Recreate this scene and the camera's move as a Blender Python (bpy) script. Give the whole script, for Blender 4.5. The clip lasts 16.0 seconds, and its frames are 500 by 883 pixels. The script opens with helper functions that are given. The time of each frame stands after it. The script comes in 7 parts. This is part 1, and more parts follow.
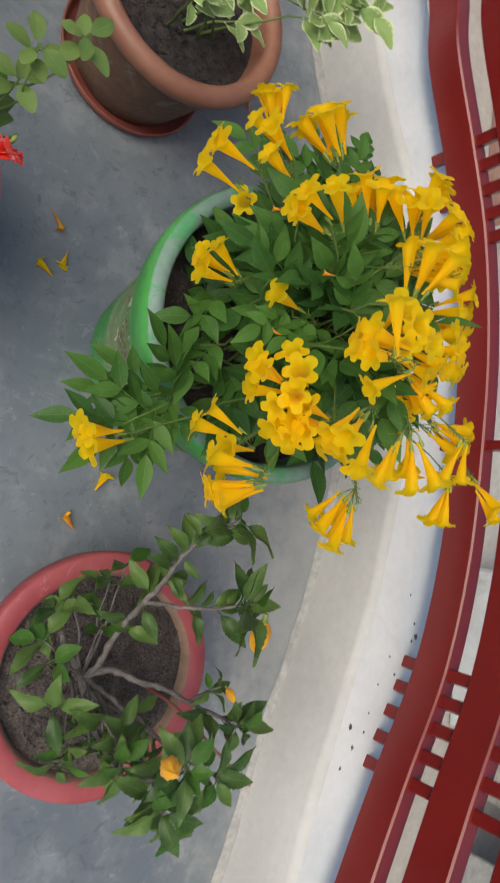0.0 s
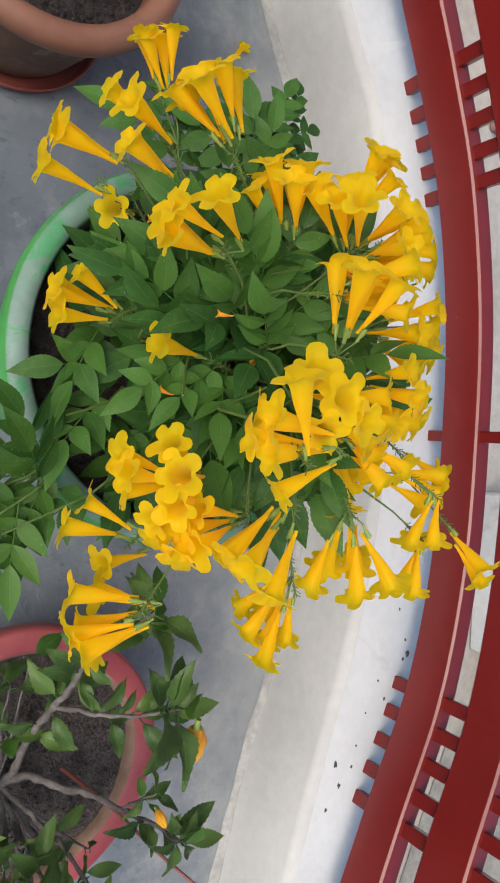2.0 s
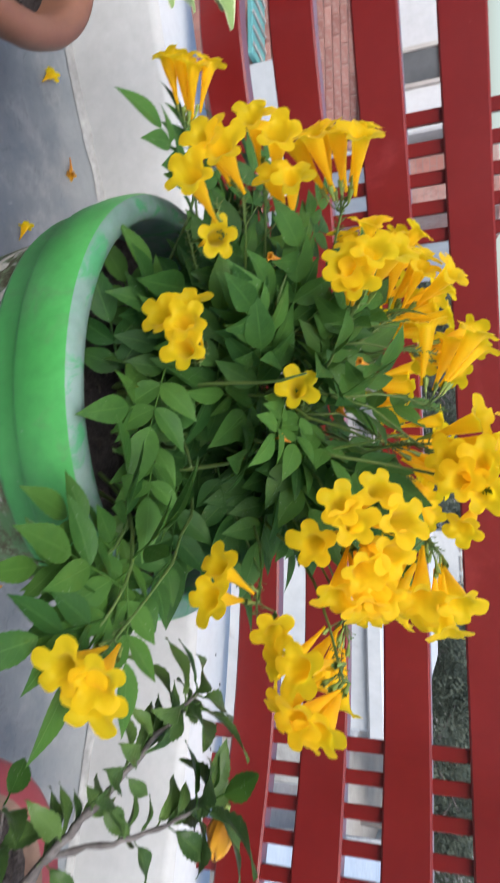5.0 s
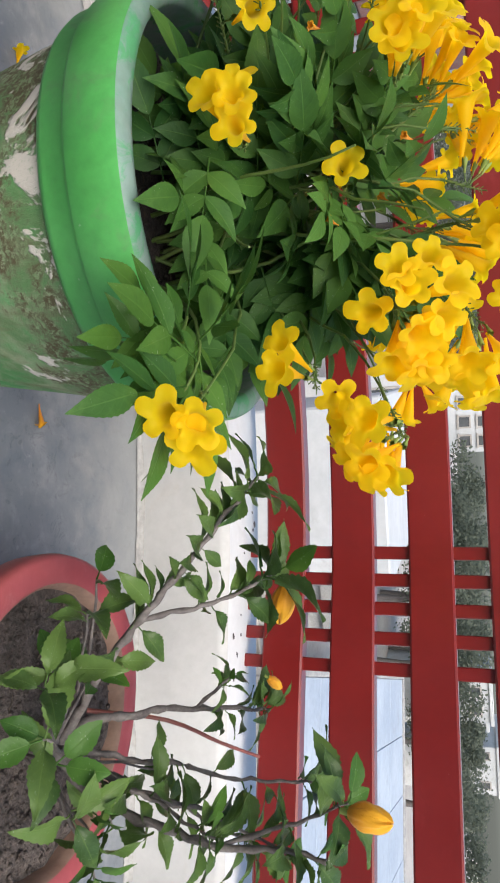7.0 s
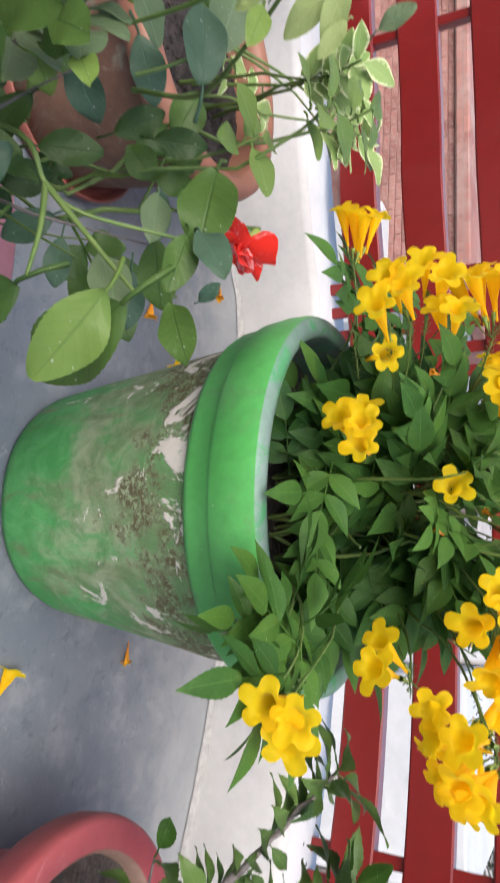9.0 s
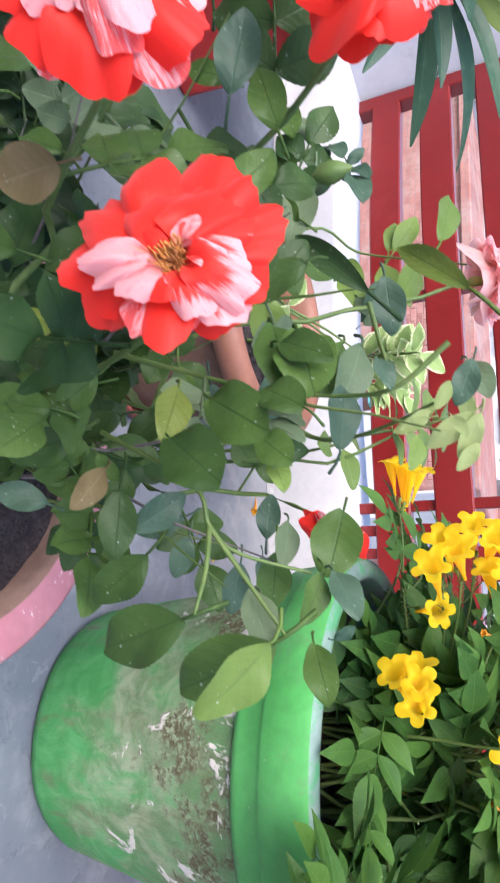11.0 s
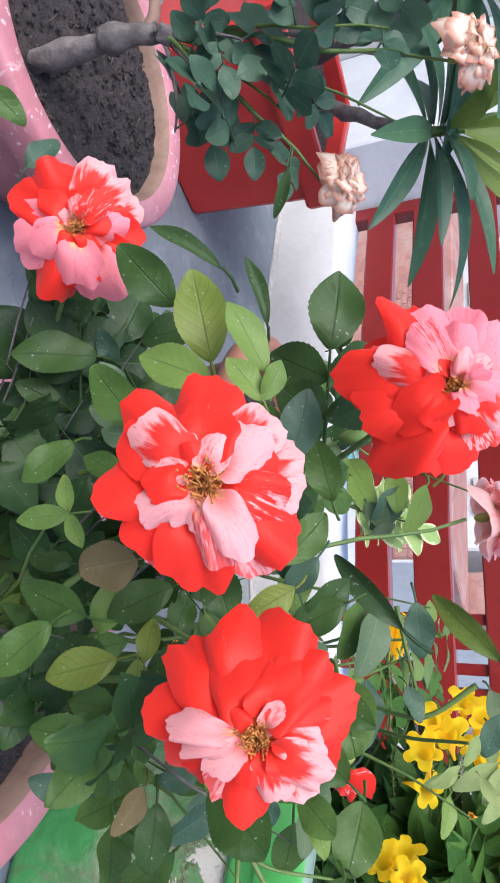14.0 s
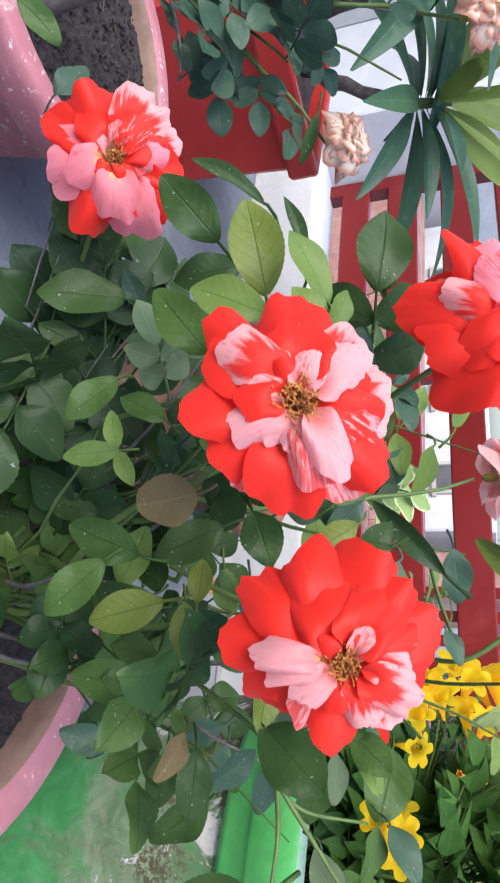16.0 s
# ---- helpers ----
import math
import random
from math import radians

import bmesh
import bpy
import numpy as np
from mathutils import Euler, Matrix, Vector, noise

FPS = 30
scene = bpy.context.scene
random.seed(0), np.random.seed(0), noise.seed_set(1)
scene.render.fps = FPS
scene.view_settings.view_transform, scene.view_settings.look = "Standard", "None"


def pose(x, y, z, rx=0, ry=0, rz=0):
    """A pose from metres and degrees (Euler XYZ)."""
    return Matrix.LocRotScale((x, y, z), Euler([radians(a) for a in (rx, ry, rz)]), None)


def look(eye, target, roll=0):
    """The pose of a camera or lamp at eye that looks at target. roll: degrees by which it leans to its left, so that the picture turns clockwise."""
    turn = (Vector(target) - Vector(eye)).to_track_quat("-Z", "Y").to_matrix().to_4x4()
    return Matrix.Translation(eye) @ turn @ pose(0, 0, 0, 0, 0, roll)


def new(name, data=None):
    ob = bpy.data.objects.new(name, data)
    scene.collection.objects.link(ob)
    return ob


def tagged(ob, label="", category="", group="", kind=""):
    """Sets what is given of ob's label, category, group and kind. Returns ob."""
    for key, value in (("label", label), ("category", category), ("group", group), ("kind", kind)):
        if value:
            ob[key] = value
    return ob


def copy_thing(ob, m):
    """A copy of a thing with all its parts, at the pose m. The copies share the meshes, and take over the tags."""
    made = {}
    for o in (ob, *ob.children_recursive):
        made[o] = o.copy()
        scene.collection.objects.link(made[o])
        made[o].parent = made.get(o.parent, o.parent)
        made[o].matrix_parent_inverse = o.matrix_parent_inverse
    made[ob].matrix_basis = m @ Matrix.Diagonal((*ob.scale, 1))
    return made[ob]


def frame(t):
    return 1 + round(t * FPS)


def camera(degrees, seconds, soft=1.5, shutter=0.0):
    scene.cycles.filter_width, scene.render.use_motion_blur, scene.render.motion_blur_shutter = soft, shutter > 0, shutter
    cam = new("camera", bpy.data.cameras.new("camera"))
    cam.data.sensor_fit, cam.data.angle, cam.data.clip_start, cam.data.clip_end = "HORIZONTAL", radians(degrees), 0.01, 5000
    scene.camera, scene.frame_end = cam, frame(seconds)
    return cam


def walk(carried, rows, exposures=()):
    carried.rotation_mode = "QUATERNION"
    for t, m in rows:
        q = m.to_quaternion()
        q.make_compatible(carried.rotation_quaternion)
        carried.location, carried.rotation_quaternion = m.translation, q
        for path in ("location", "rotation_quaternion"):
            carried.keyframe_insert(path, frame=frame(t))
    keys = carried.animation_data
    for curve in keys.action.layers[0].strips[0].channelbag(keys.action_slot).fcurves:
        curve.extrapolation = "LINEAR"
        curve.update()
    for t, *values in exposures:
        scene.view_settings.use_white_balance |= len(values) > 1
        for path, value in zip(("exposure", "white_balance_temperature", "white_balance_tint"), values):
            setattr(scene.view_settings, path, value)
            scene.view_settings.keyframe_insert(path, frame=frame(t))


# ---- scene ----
cam = camera(41.77, 16.0, soft=1.9, shutter=0.4)
# seconds, place in metres, turn in degrees: the camera is held on its side, world up is to the picture's right
ROWS = [
    (0, -0.0163, 0.0731, 1.2373, 1.90, -35.20, 99.03),
    (0.5, -0.0422, 0.1141, 1.2204, 1.25, -34.37, 103.54),
    (1, -0.1269, 0.1944, 1.1986, 0.31, -34.05, 99.80),
    (1.5, -0.2031, 0.2480, 1.1642, -1.46, -32.88, 96.43),
    (2, -0.2191, 0.2744, 1.1349, -2.10, -33.77, 94.28),
    (2.5, -0.2223, 0.2773, 1.1069, -1.59, -34.69, 94.81),
    (3, -0.2080, 0.2519, 1.0874, -0.91, -37.87, 96.63),
    (3.5, -0.1721, 0.1838, 0.9898, -2.75, -46.06, 96.85),
    (3.8, -0.1744, 0.1543, 0.9096, 1.00, -53.79, 93.82),
    (4, -0.1597, 0.1237, 0.8550, 3.76, -61.01, 93.60),
    (4.2, -0.1842, 0.1003, 0.8167, -0.08, -60.47, 94.48),
    (4.5, -0.1827, 0.0386, 0.7622, 11.63, -69.79, 84.80),
    (4.8, -0.1857, 0.0051, 0.7472, 11.52, -70.72, 85.99),
    (5, -0.2009, -0.0112, 0.7293, 7.52, -70.87, 88.39),
    (5.2, -0.1992, -0.0241, 0.7257, 2.37, -70.68, 91.02),
    (7.3, -0.1156, -0.0709, 0.6811, 8.40, -70.74, 75.80),
    (7.5, -0.1244, -0.0806, 0.6833, 12.64, -69.58, 75.30),
    (7.8, -0.1554, -0.0975, 0.6944, 16.11, -69.75, 76.41),
    (8, -0.1480, -0.1089, 0.6947, 18.89, -68.87, 77.71),
    (8.2, -0.1507, -0.1116, 0.6905, 8.64, -66.47, 88.07),
    (10.3, -0.1689, -0.1628, 0.6693, 11.94, -66.00, 109.51),
    (10.5, -0.1822, -0.1773, 0.6615, 11.00, -65.95, 110.64),
    (11, -0.1959, -0.1994, 0.6498, 12.69, -64.61, 110.94),
    (11.5, -0.2182, -0.2245, 0.6379, 11.58, -64.31, 113.67),
    (12, -0.2353, -0.2439, 0.6310, 14.02, -63.42, 113.68),
    (12.5, -0.2501, -0.2600, 0.6363, 13.53, -64.67, 114.09),
    (13, -0.2697, -0.2814, 0.6401, 11.59, -66.38, 116.56),
    (13.5, -0.2792, -0.2973, 0.6413, 10.86, -67.25, 117.62),
    (14, -0.2878, -0.3028, 0.6385, 10.51, -67.42, 117.92),
    (14.5, -0.2926, -0.3098, 0.6382, 9.74, -67.94, 118.38),
    (14.8, -0.2921, -0.3089, 0.6339, 9.11, -68.37, 118.94),
    (15, -0.2867, -0.3114, 0.6297, 14.12, -71.91, 114.01),
    (15.2, -0.2863, -0.3108, 0.6187, 11.11, -71.66, 116.80),
    (15.5, -0.2823, -0.3076, 0.6052, 7.50, -70.64, 119.77),
    (16, -0.2699, -0.2985, 0.5966, 9.07, -70.99, 117.80),
]
walk(cam, [(t, pose(x, y, z, rx, ry, rz)) for t, x, y, z, rx, ry, rz in ROWS],
     exposures=[(0, 0.44, 6800, 4), (0.5, 0.71, 6800, 5), (1, 0.74, 6750, 6), (1.5, 0.62, 6650, 6), (3.5, 0.72, 6350, 7), (5, 0.90, 6060, 7), (7.5, 0.94, 6580, 7), (8, 0.96, 6530, 7), (10.5, 1.42, 6180, 18), (11.5, 1.56, 5860, 18), (13, 1.27, 5880, 12), (16, 1.20, 5880, 12)])

# ---- world and light: bright hazy daylight ----
world = bpy.data.worlds.new("world")
scene.world = world
world.use_nodes = True
wn = world.node_tree
sky = wn.nodes.new("ShaderNodeTexSky")
sky.sky_type = "NISHITA"
sky.sun_disc = False
sky.sun_elevation = radians(51)
sky.sun_rotation = radians(171)
sky.dust_density = 3.0
sky.air_density = 1.0
wn.links.new(sky.outputs[0], wn.nodes["Background"].inputs[0])
wn.nodes["Background"].inputs[1].default_value = 0.15
sun = new("sun", bpy.data.lights.new("sun", "SUN"))
sun.data.energy = 1.5
sun.data.angle = radians(50)
sun.data.color = (1.0, 0.95, 0.88)
sun.matrix_world = look((0.33, -2.1, 2.6), (0, 0, 0))


# ---- material helpers ----
def start(name, rough=0.6, metal=0.0, spec=0.5):
    m = bpy.data.materials.new(name)
    m.use_nodes = True
    nt = m.node_tree
    b = nt.nodes["Principled BSDF"]
    b.inputs["Roughness"].default_value = rough
    b.inputs["Metallic"].default_value = metal
    b.inputs["Specular IOR Level"].default_value = spec
    return m, nt, b


def put(nt, socket, value):
    if hasattr(value, "is_output"):
        nt.links.new(value, socket)
    elif isinstance(value, tuple) and len(value) == 3:
        socket.default_value = (*value, 1.0)
    else:
        socket.default_value = value


def coords(nt, kind="Object"):
    return nt.nodes.new("ShaderNodeTexCoord").outputs[kind]


def noise_tex(nt, vec, scale, detail=4.0, rough=0.55, distortion=0.0):
    n = nt.nodes.new("ShaderNodeTexNoise")
    nt.links.new(vec, n.inputs["Vector"])
    n.inputs["Scale"].default_value = scale
    n.inputs["Detail"].default_value = detail
    n.inputs["Roughness"].default_value = rough
    n.inputs["Distortion"].default_value = distortion
    return n.outputs[0]


def ramp(nt, fac, lo, hi):
    n = nt.nodes.new("ShaderNodeMapRange")
    nt.links.new(fac, n.inputs[0])
    n.inputs[1].default_value, n.inputs[2].default_value = lo, hi
    n.interpolation_type = "SMOOTHSTEP"
    return n.outputs[0]


def mix(nt, fac, a, b):
    n = nt.nodes.new("ShaderNodeMix")
    n.data_type = "RGBA"
    put(nt, n.inputs[0], fac)
    put(nt, n.inputs[6], a)
    put(nt, n.inputs[7], b)
    return n.outputs[2]


def calc(nt, op, a, b=0.0):
    n = nt.nodes.new("ShaderNodeMath")
    n.operation = op
    put(nt, n.inputs[0], a)
    put(nt, n.inputs[1], b)
    return n.outputs[0]


def axis_of(nt, vec, i):
    n = nt.nodes.new("ShaderNodeSeparateXYZ")
    nt.links.new(vec, n.inputs[0])
    return n.outputs[i]


def relief(nt, b, height, strength=0.3, distance=0.002):
    n = nt.nodes.new("ShaderNodeBump")
    n.inputs["Strength"].default_value = strength
    n.inputs["Distance"].default_value = distance
    nt.links.new(height, n.inputs["Height"])
    nt.links.new(n.outputs[0], b.inputs["Normal"])


def surface(name, c1, c2, rough=0.6, big=3.0, fine=60.0, grain=0.12, bump=0.3, dist=0.002, c3=None, cut=(0.55, 0.7), metal=0.0, specks=None):
    """Two colours in large soft patches, a fine grain, and an optional third colour as stains, on the rails as painted
    gloss.
    """
    m, nt, b = start(name, rough, metal)
    vec = coords(nt)
    a = noise_tex(nt, vec, big, 5.0, 0.6, 0.4)
    f = noise_tex(nt, vec, fine, 5.0, 0.65)
    col = mix(nt, ramp(nt, a, 0.35, 0.65), c1, c2)
    if c3:
        s = noise_tex(nt, vec, big * 2.3, 8.0, 0.7, 0.8)
        col = mix(nt, ramp(nt, s, *cut), col, c3)
    if specks:
        scale, lo, hi, tone = specks
        col = mix(nt, ramp(nt, noise_tex(nt, vec, scale, 4.0, 0.6, 0.3), lo, hi), col, tone)
    dark = mix(nt, 1.0, col, col)
    g = nt.nodes.new("ShaderNodeMix")
    g.data_type, g.blend_type = "RGBA", "MULTIPLY"
    g.inputs[0].default_value = 1.0
    nt.links.new(dark, g.inputs[6])
    v = nt.nodes.new("ShaderNodeMapRange")
    nt.links.new(f, v.inputs[0])
    v.inputs[1].default_value, v.inputs[2].default_value = 0.3, 0.7
    v.inputs[3].default_value, v.inputs[4].default_value = 1 - 2 * grain, 1.0
    nt.links.new(v.outputs[0], g.inputs[7])
    nt.links.new(g.outputs[2], b.inputs["Base Color"])
    relief(nt, b, f, bump, dist)
    r = nt.nodes.new("ShaderNodeMapRange")
    nt.links.new(a, r.inputs[0])
    r.inputs[3].default_value, r.inputs[4].default_value = max(rough - 0.12, 0.05), min(rough + 0.12, 1.0)
    nt.links.new(r.outputs[0], b.inputs["Roughness"])
    return m


def leaf_material(name, c1, c2, vein, rough=0.42, edge=None, edge_cut=(0.5, 0.62), glow=0.25, line=None, bold=0.10):
    """A leaf blade: midrib and side veins along the blade's own length, colour that varies from leaf to leaf."""
    m, nt, b = start(name, rough, 0.0, 0.20)
    uv = coords(nt, "UV")
    u, v = axis_of(nt, uv, 0), axis_of(nt, uv, 1)
    au = calc(nt, "ABSOLUTE", calc(nt, "SUBTRACT", u, 0.5))
    info = nt.nodes.new("ShaderNodeObjectInfo").outputs["Random"]
    isl = nt.nodes.new("ShaderNodeNewGeometry").outputs["Random Per Island"]
    vec = coords(nt)
    n1 = noise_tex(nt, vec, 55.0, 4.0)
    k = calc(nt, "ADD", calc(nt, "MULTIPLY", info, 0.5), calc(nt, "ADD", calc(nt, "MULTIPLY", isl, 0.35), calc(nt, "MULTIPLY", n1, 0.45)))
    col = mix(nt, ramp(nt, k, 0.25, 0.9), c1, c2)
    pale = ramp(nt, calc(nt, "ADD", noise_tex(nt, vec, 28.0, 3.0, 0.6, 0.4), calc(nt, "MULTIPLY", isl, 0.18)), 0.62, 0.80)
    col = mix(nt, calc(nt, "MULTIPLY", pale, 0.35), col, vein)
    side = calc(nt, "SINE", calc(nt, "MULTIPLY", calc(nt, "SUBTRACT", v, calc(nt, "MULTIPLY", au, 0.55)), 44.0))
    rib = ramp(nt, au, 0.035, 0.0)
    lines = calc(nt, "MAXIMUM", calc(nt, "MULTIPLY", ramp(nt, side, 0.88 if line else 0.90, 1.0), bold), calc(nt, "MULTIPLY", rib, 0.45))
    col = mix(nt, lines, col, line or vein)
    dust = ramp(nt, noise_tex(nt, vec, 520.0, 2.0, 0.5), 0.67, 0.73)
    col = mix(nt, calc(nt, "MULTIPLY", dust, calc(nt, "MULTIPLY", ramp(nt, n1, 0.46, 0.58), 0.55)), col, (0.50, 0.54, 0.48))
    if edge:
        wob = calc(nt, "ADD", au, calc(nt, "MULTIPLY", calc(nt, "SUBTRACT", noise_tex(nt, uv, 7.0, 3.0), 0.5), 0.5))
        col = mix(nt, ramp(nt, wob, *edge_cut), col, edge)
    nt.links.new(col, b.inputs["Base Color"])
    relief(nt, b, calc(nt, "ADD", calc(nt, "ADD", calc(nt, "MULTIPLY", side, 0.11), calc(nt, "MULTIPLY", rib, -1.0)), calc(nt, "MULTIPLY", noise_tex(nt, vec, 140.0, 4.0), 2.0)), 0.36, 0.0008)
    t = nt.nodes.new("ShaderNodeBsdfTranslucent")
    nt.links.new(mix(nt, 0.5, col, c2), t.inputs[0])
    s = nt.nodes.new("ShaderNodeMixShader")
    s.inputs[0].default_value = glow
    nt.links.new(b.outputs[0], s.inputs[1])
    nt.links.new(t.outputs[0], s.inputs[2])
    nt.links.new(s.outputs[0], nt.nodes["Material Output"].inputs[0])
    return m


def petal_material(name, c1, c2, streak=None, share=0.5, rough=0.5, tip=None, glow=0.3, fleck=None, base=None, margin=None, crease=0.55):
    """A petal: colour from claw to tip, with streaks along its length on a share of the petals."""
    m, nt, b = start(name, rough, 0.0, 0.25)
    uv = coords(nt, "UV")
    u, v = axis_of(nt, uv, 0), axis_of(nt, uv, 1)
    info = nt.nodes.new("ShaderNodeObjectInfo").outputs["Random"]
    fine = noise_tex(nt, coords(nt), 90.0, 4.0)
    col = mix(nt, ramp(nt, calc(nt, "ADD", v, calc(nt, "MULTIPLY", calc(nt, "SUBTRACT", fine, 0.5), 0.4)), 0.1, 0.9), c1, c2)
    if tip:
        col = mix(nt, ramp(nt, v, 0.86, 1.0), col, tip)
    if streak:
        comb = nt.nodes.new("ShaderNodeCombineXYZ")
        put(nt, comb.inputs[0], calc(nt, "MULTIPLY", u, 2.6))
        put(nt, comb.inputs[1], calc(nt, "MULTIPLY", v, 1.3))
        put(nt, comb.inputs[2], calc(nt, "MULTIPLY", info, 37.0))
        patch = noise_tex(nt, comb.outputs[0], 1.0, 3.0, 0.6, 0.3)
        fan = nt.nodes.new("ShaderNodeCombineXYZ")
        put(nt, fan.inputs[0], calc(nt, "MULTIPLY", u, 34.0))
        put(nt, fan.inputs[1], calc(nt, "MULTIPLY", v, 6.5))
        put(nt, fan.inputs[2], calc(nt, "MULTIPLY", info, 53.0))
        dash = noise_tex(nt, fan.outputs[0], 1.0, 3.0, 0.6, 0.1)
        shift = calc(nt, "MULTIPLY", calc(nt, "SUBTRACT", info, 1.0 - share), 0.42)
        k = calc(nt, "ADD", calc(nt, "ADD", calc(nt, "MULTIPLY", patch, 0.85), calc(nt, "MULTIPLY", dash, 0.75)), shift)
        col = mix(nt, ramp(nt, k, 0.82, 0.96), col, streak)
    if margin:
        rag = nt.nodes.new("ShaderNodeCombineXYZ")
        put(nt, rag.inputs[0], calc(nt, "MULTIPLY", u, 11.0))
        put(nt, rag.inputs[1], calc(nt, "MULTIPLY", v, 2.4))
        put(nt, rag.inputs[2], calc(nt, "MULTIPLY", info, 83.0))
        slow = noise_tex(nt, uv, 2.2, 2.0)
        reach = calc(nt, "ADD", calc(nt, "MULTIPLY", calc(nt, "SUBTRACT", noise_tex(nt, rag.outputs[0], 1.0, 4.0, 0.6), 0.5), 0.75), calc(nt, "MULTIPLY", calc(nt, "SUBTRACT", slow, 0.5), 0.6))
        col = mix(nt, ramp(nt, calc(nt, "ADD", v, reach), 0.70, 0.90), col, margin)
    if base:
        tongue = nt.nodes.new("ShaderNodeCombineXYZ")
        put(nt, tongue.inputs[0], calc(nt, "MULTIPLY", u, 9.0))
        put(nt, tongue.inputs[1], calc(nt, "MULTIPLY", v, 2.0))
        put(nt, tongue.inputs[2], calc(nt, "MULTIPLY", info, 71.0))
        reach = calc(nt, "ADD", v, calc(nt, "MULTIPLY", calc(nt, "SUBTRACT", noise_tex(nt, tongue.outputs[0], 1.0, 3.0), 0.5), 0.9))
        col = mix(nt, ramp(nt, calc(nt, "SUBTRACT", reach, calc(nt, "MULTIPLY", info, 0.28)), 0.26, 0.14), col, base)
    if fleck:
        dot = nt.nodes.new("ShaderNodeCombineXYZ")
        put(nt, dot.inputs[0], calc(nt, "MULTIPLY", u, 62.0))
        put(nt, dot.inputs[1], calc(nt, "MULTIPLY", v, 15.0))
        put(nt, dot.inputs[2], calc(nt, "MULTIPLY", info, 91.0))
        many = calc(nt, "MULTIPLY", calc(nt, "SUBTRACT", noise_tex(nt, uv, 4.0, 2.0), 0.5), 0.35)
        col = mix(nt, calc(nt, "MULTIPLY", ramp(nt, calc(nt, "ADD", noise_tex(nt, dot.outputs[0], 1.0, 1.0, 0.4), many), 0.66, 0.74), 0.55), col, fleck)
    nt.links.new(col, b.inputs["Base Color"])
    b.inputs["Sheen Weight"].default_value = 0.15
    pleat = nt.nodes.new("ShaderNodeCombineXYZ")
    put(nt, pleat.inputs[0], calc(nt, "MULTIPLY", u, 7.0))
    put(nt, pleat.inputs[1], calc(nt, "MULTIPLY", v, 2.2))
    put(nt, pleat.inputs[2], calc(nt, "MULTIPLY", info, 19.0))
    relief(nt, b, calc(nt, "ADD", noise_tex(nt, pleat.outputs[0], 1.0, 4.0, 0.6, 0.6), calc(nt, "MULTIPLY", noise_tex(nt, uv, 16.0, 3.0), 0.25)), crease, 0.0035)
    t = nt.nodes.new("ShaderNodeBsdfTranslucent")
    nt.links.new(col, t.inputs[0])
    s = nt.nodes.new("ShaderNodeMixShader")
    s.inputs[0].default_value = glow
    nt.links.new(b.outputs[0], s.inputs[1])
    nt.links.new(t.outputs[0], s.inputs[2])
    nt.links.new(s.outputs[0], nt.nodes["Material Output"].inputs[0])
    return m


def weathered_green():
    """Old green paint on the pot's body: bright paint low down, washed-out film, chalk patches and moss under the collar, runs down the side."""
    m, nt, b = start("weathered_green_paint", 0.7)
    vec = coords(nt)
    z = axis_of(nt, vec, 2)
    st = nt.nodes.new("ShaderNodeMapping")
    st.inputs["Scale"].default_value = (1.0, 1.0, 0.22)
    nt.links.new(vec, st.inputs[0])
    runs = noise_tex(nt, st.outputs[0], 26.0, 6.0, 0.65, 0.5)
    big = noise_tex(nt, vec, 9.0, 6.0, 0.66, 1.0)
    mid = noise_tex(nt, vec, 24.0, 7.0, 0.7, 0.6)
    fine = noise_tex(nt, vec, 150.0, 5.0, 0.75)
    col = mix(nt, ramp(nt, mid, 0.35, 0.7), (0.045, 0.25, 0.060), (0.090, 0.34, 0.11))
    worn = ramp(nt, calc(nt, "ADD", calc(nt, "ADD", calc(nt, "MULTIPLY", big, 0.6), calc(nt, "MULTIPLY", runs, 0.4)), calc(nt, "MULTIPLY", ramp(nt, z, 0.03, 0.24), 0.20)), 0.50, 0.68)
    film = mix(nt, ramp(nt, mid, 0.35, 0.65), (0.10, 0.20, 0.075), (0.27, 0.33, 0.20))
    col = mix(nt, worn, col, film)
    col = mix(nt, calc(nt, "MULTIPLY", ramp(nt, runs, 0.52, 0.66), 0.55), col, (0.13, 0.14, 0.065))
    grown = calc(nt, "ADD", calc(nt, "MULTIPLY", mid, 0.5), calc(nt, "ADD", calc(nt, "MULTIPLY", big, 0.5), calc(nt, "MULTIPLY", ramp(nt, z, 0.12, 0.29), 0.24)))
    col = mix(nt, calc(nt, "MULTIPLY", ramp(nt, grown, 0.64, 0.74), ramp(nt, fine, 0.40, 0.54)), col, (0.080, 0.068, 0.030))
    lime = noise_tex(nt, vec, 13.0, 5.0, 0.66, 0.5)
    chalk = ramp(nt, calc(nt, "ADD", lime, calc(nt, "MULTIPLY", ramp(nt, z, 0.05, 0.26), 0.09)), 0.675, 0.712)
    col = mix(nt, calc(nt, "MULTIPLY", chalk, ramp(nt, fine, 0.25, 0.45)), col, (0.58, 0.55, 0.49))
    nt.links.new(col, b.inputs["Base Color"])
    relief(nt, b, calc(nt, "ADD", calc(nt, "ADD", fine, mid), chalk), 0.6, 0.003)
    return m


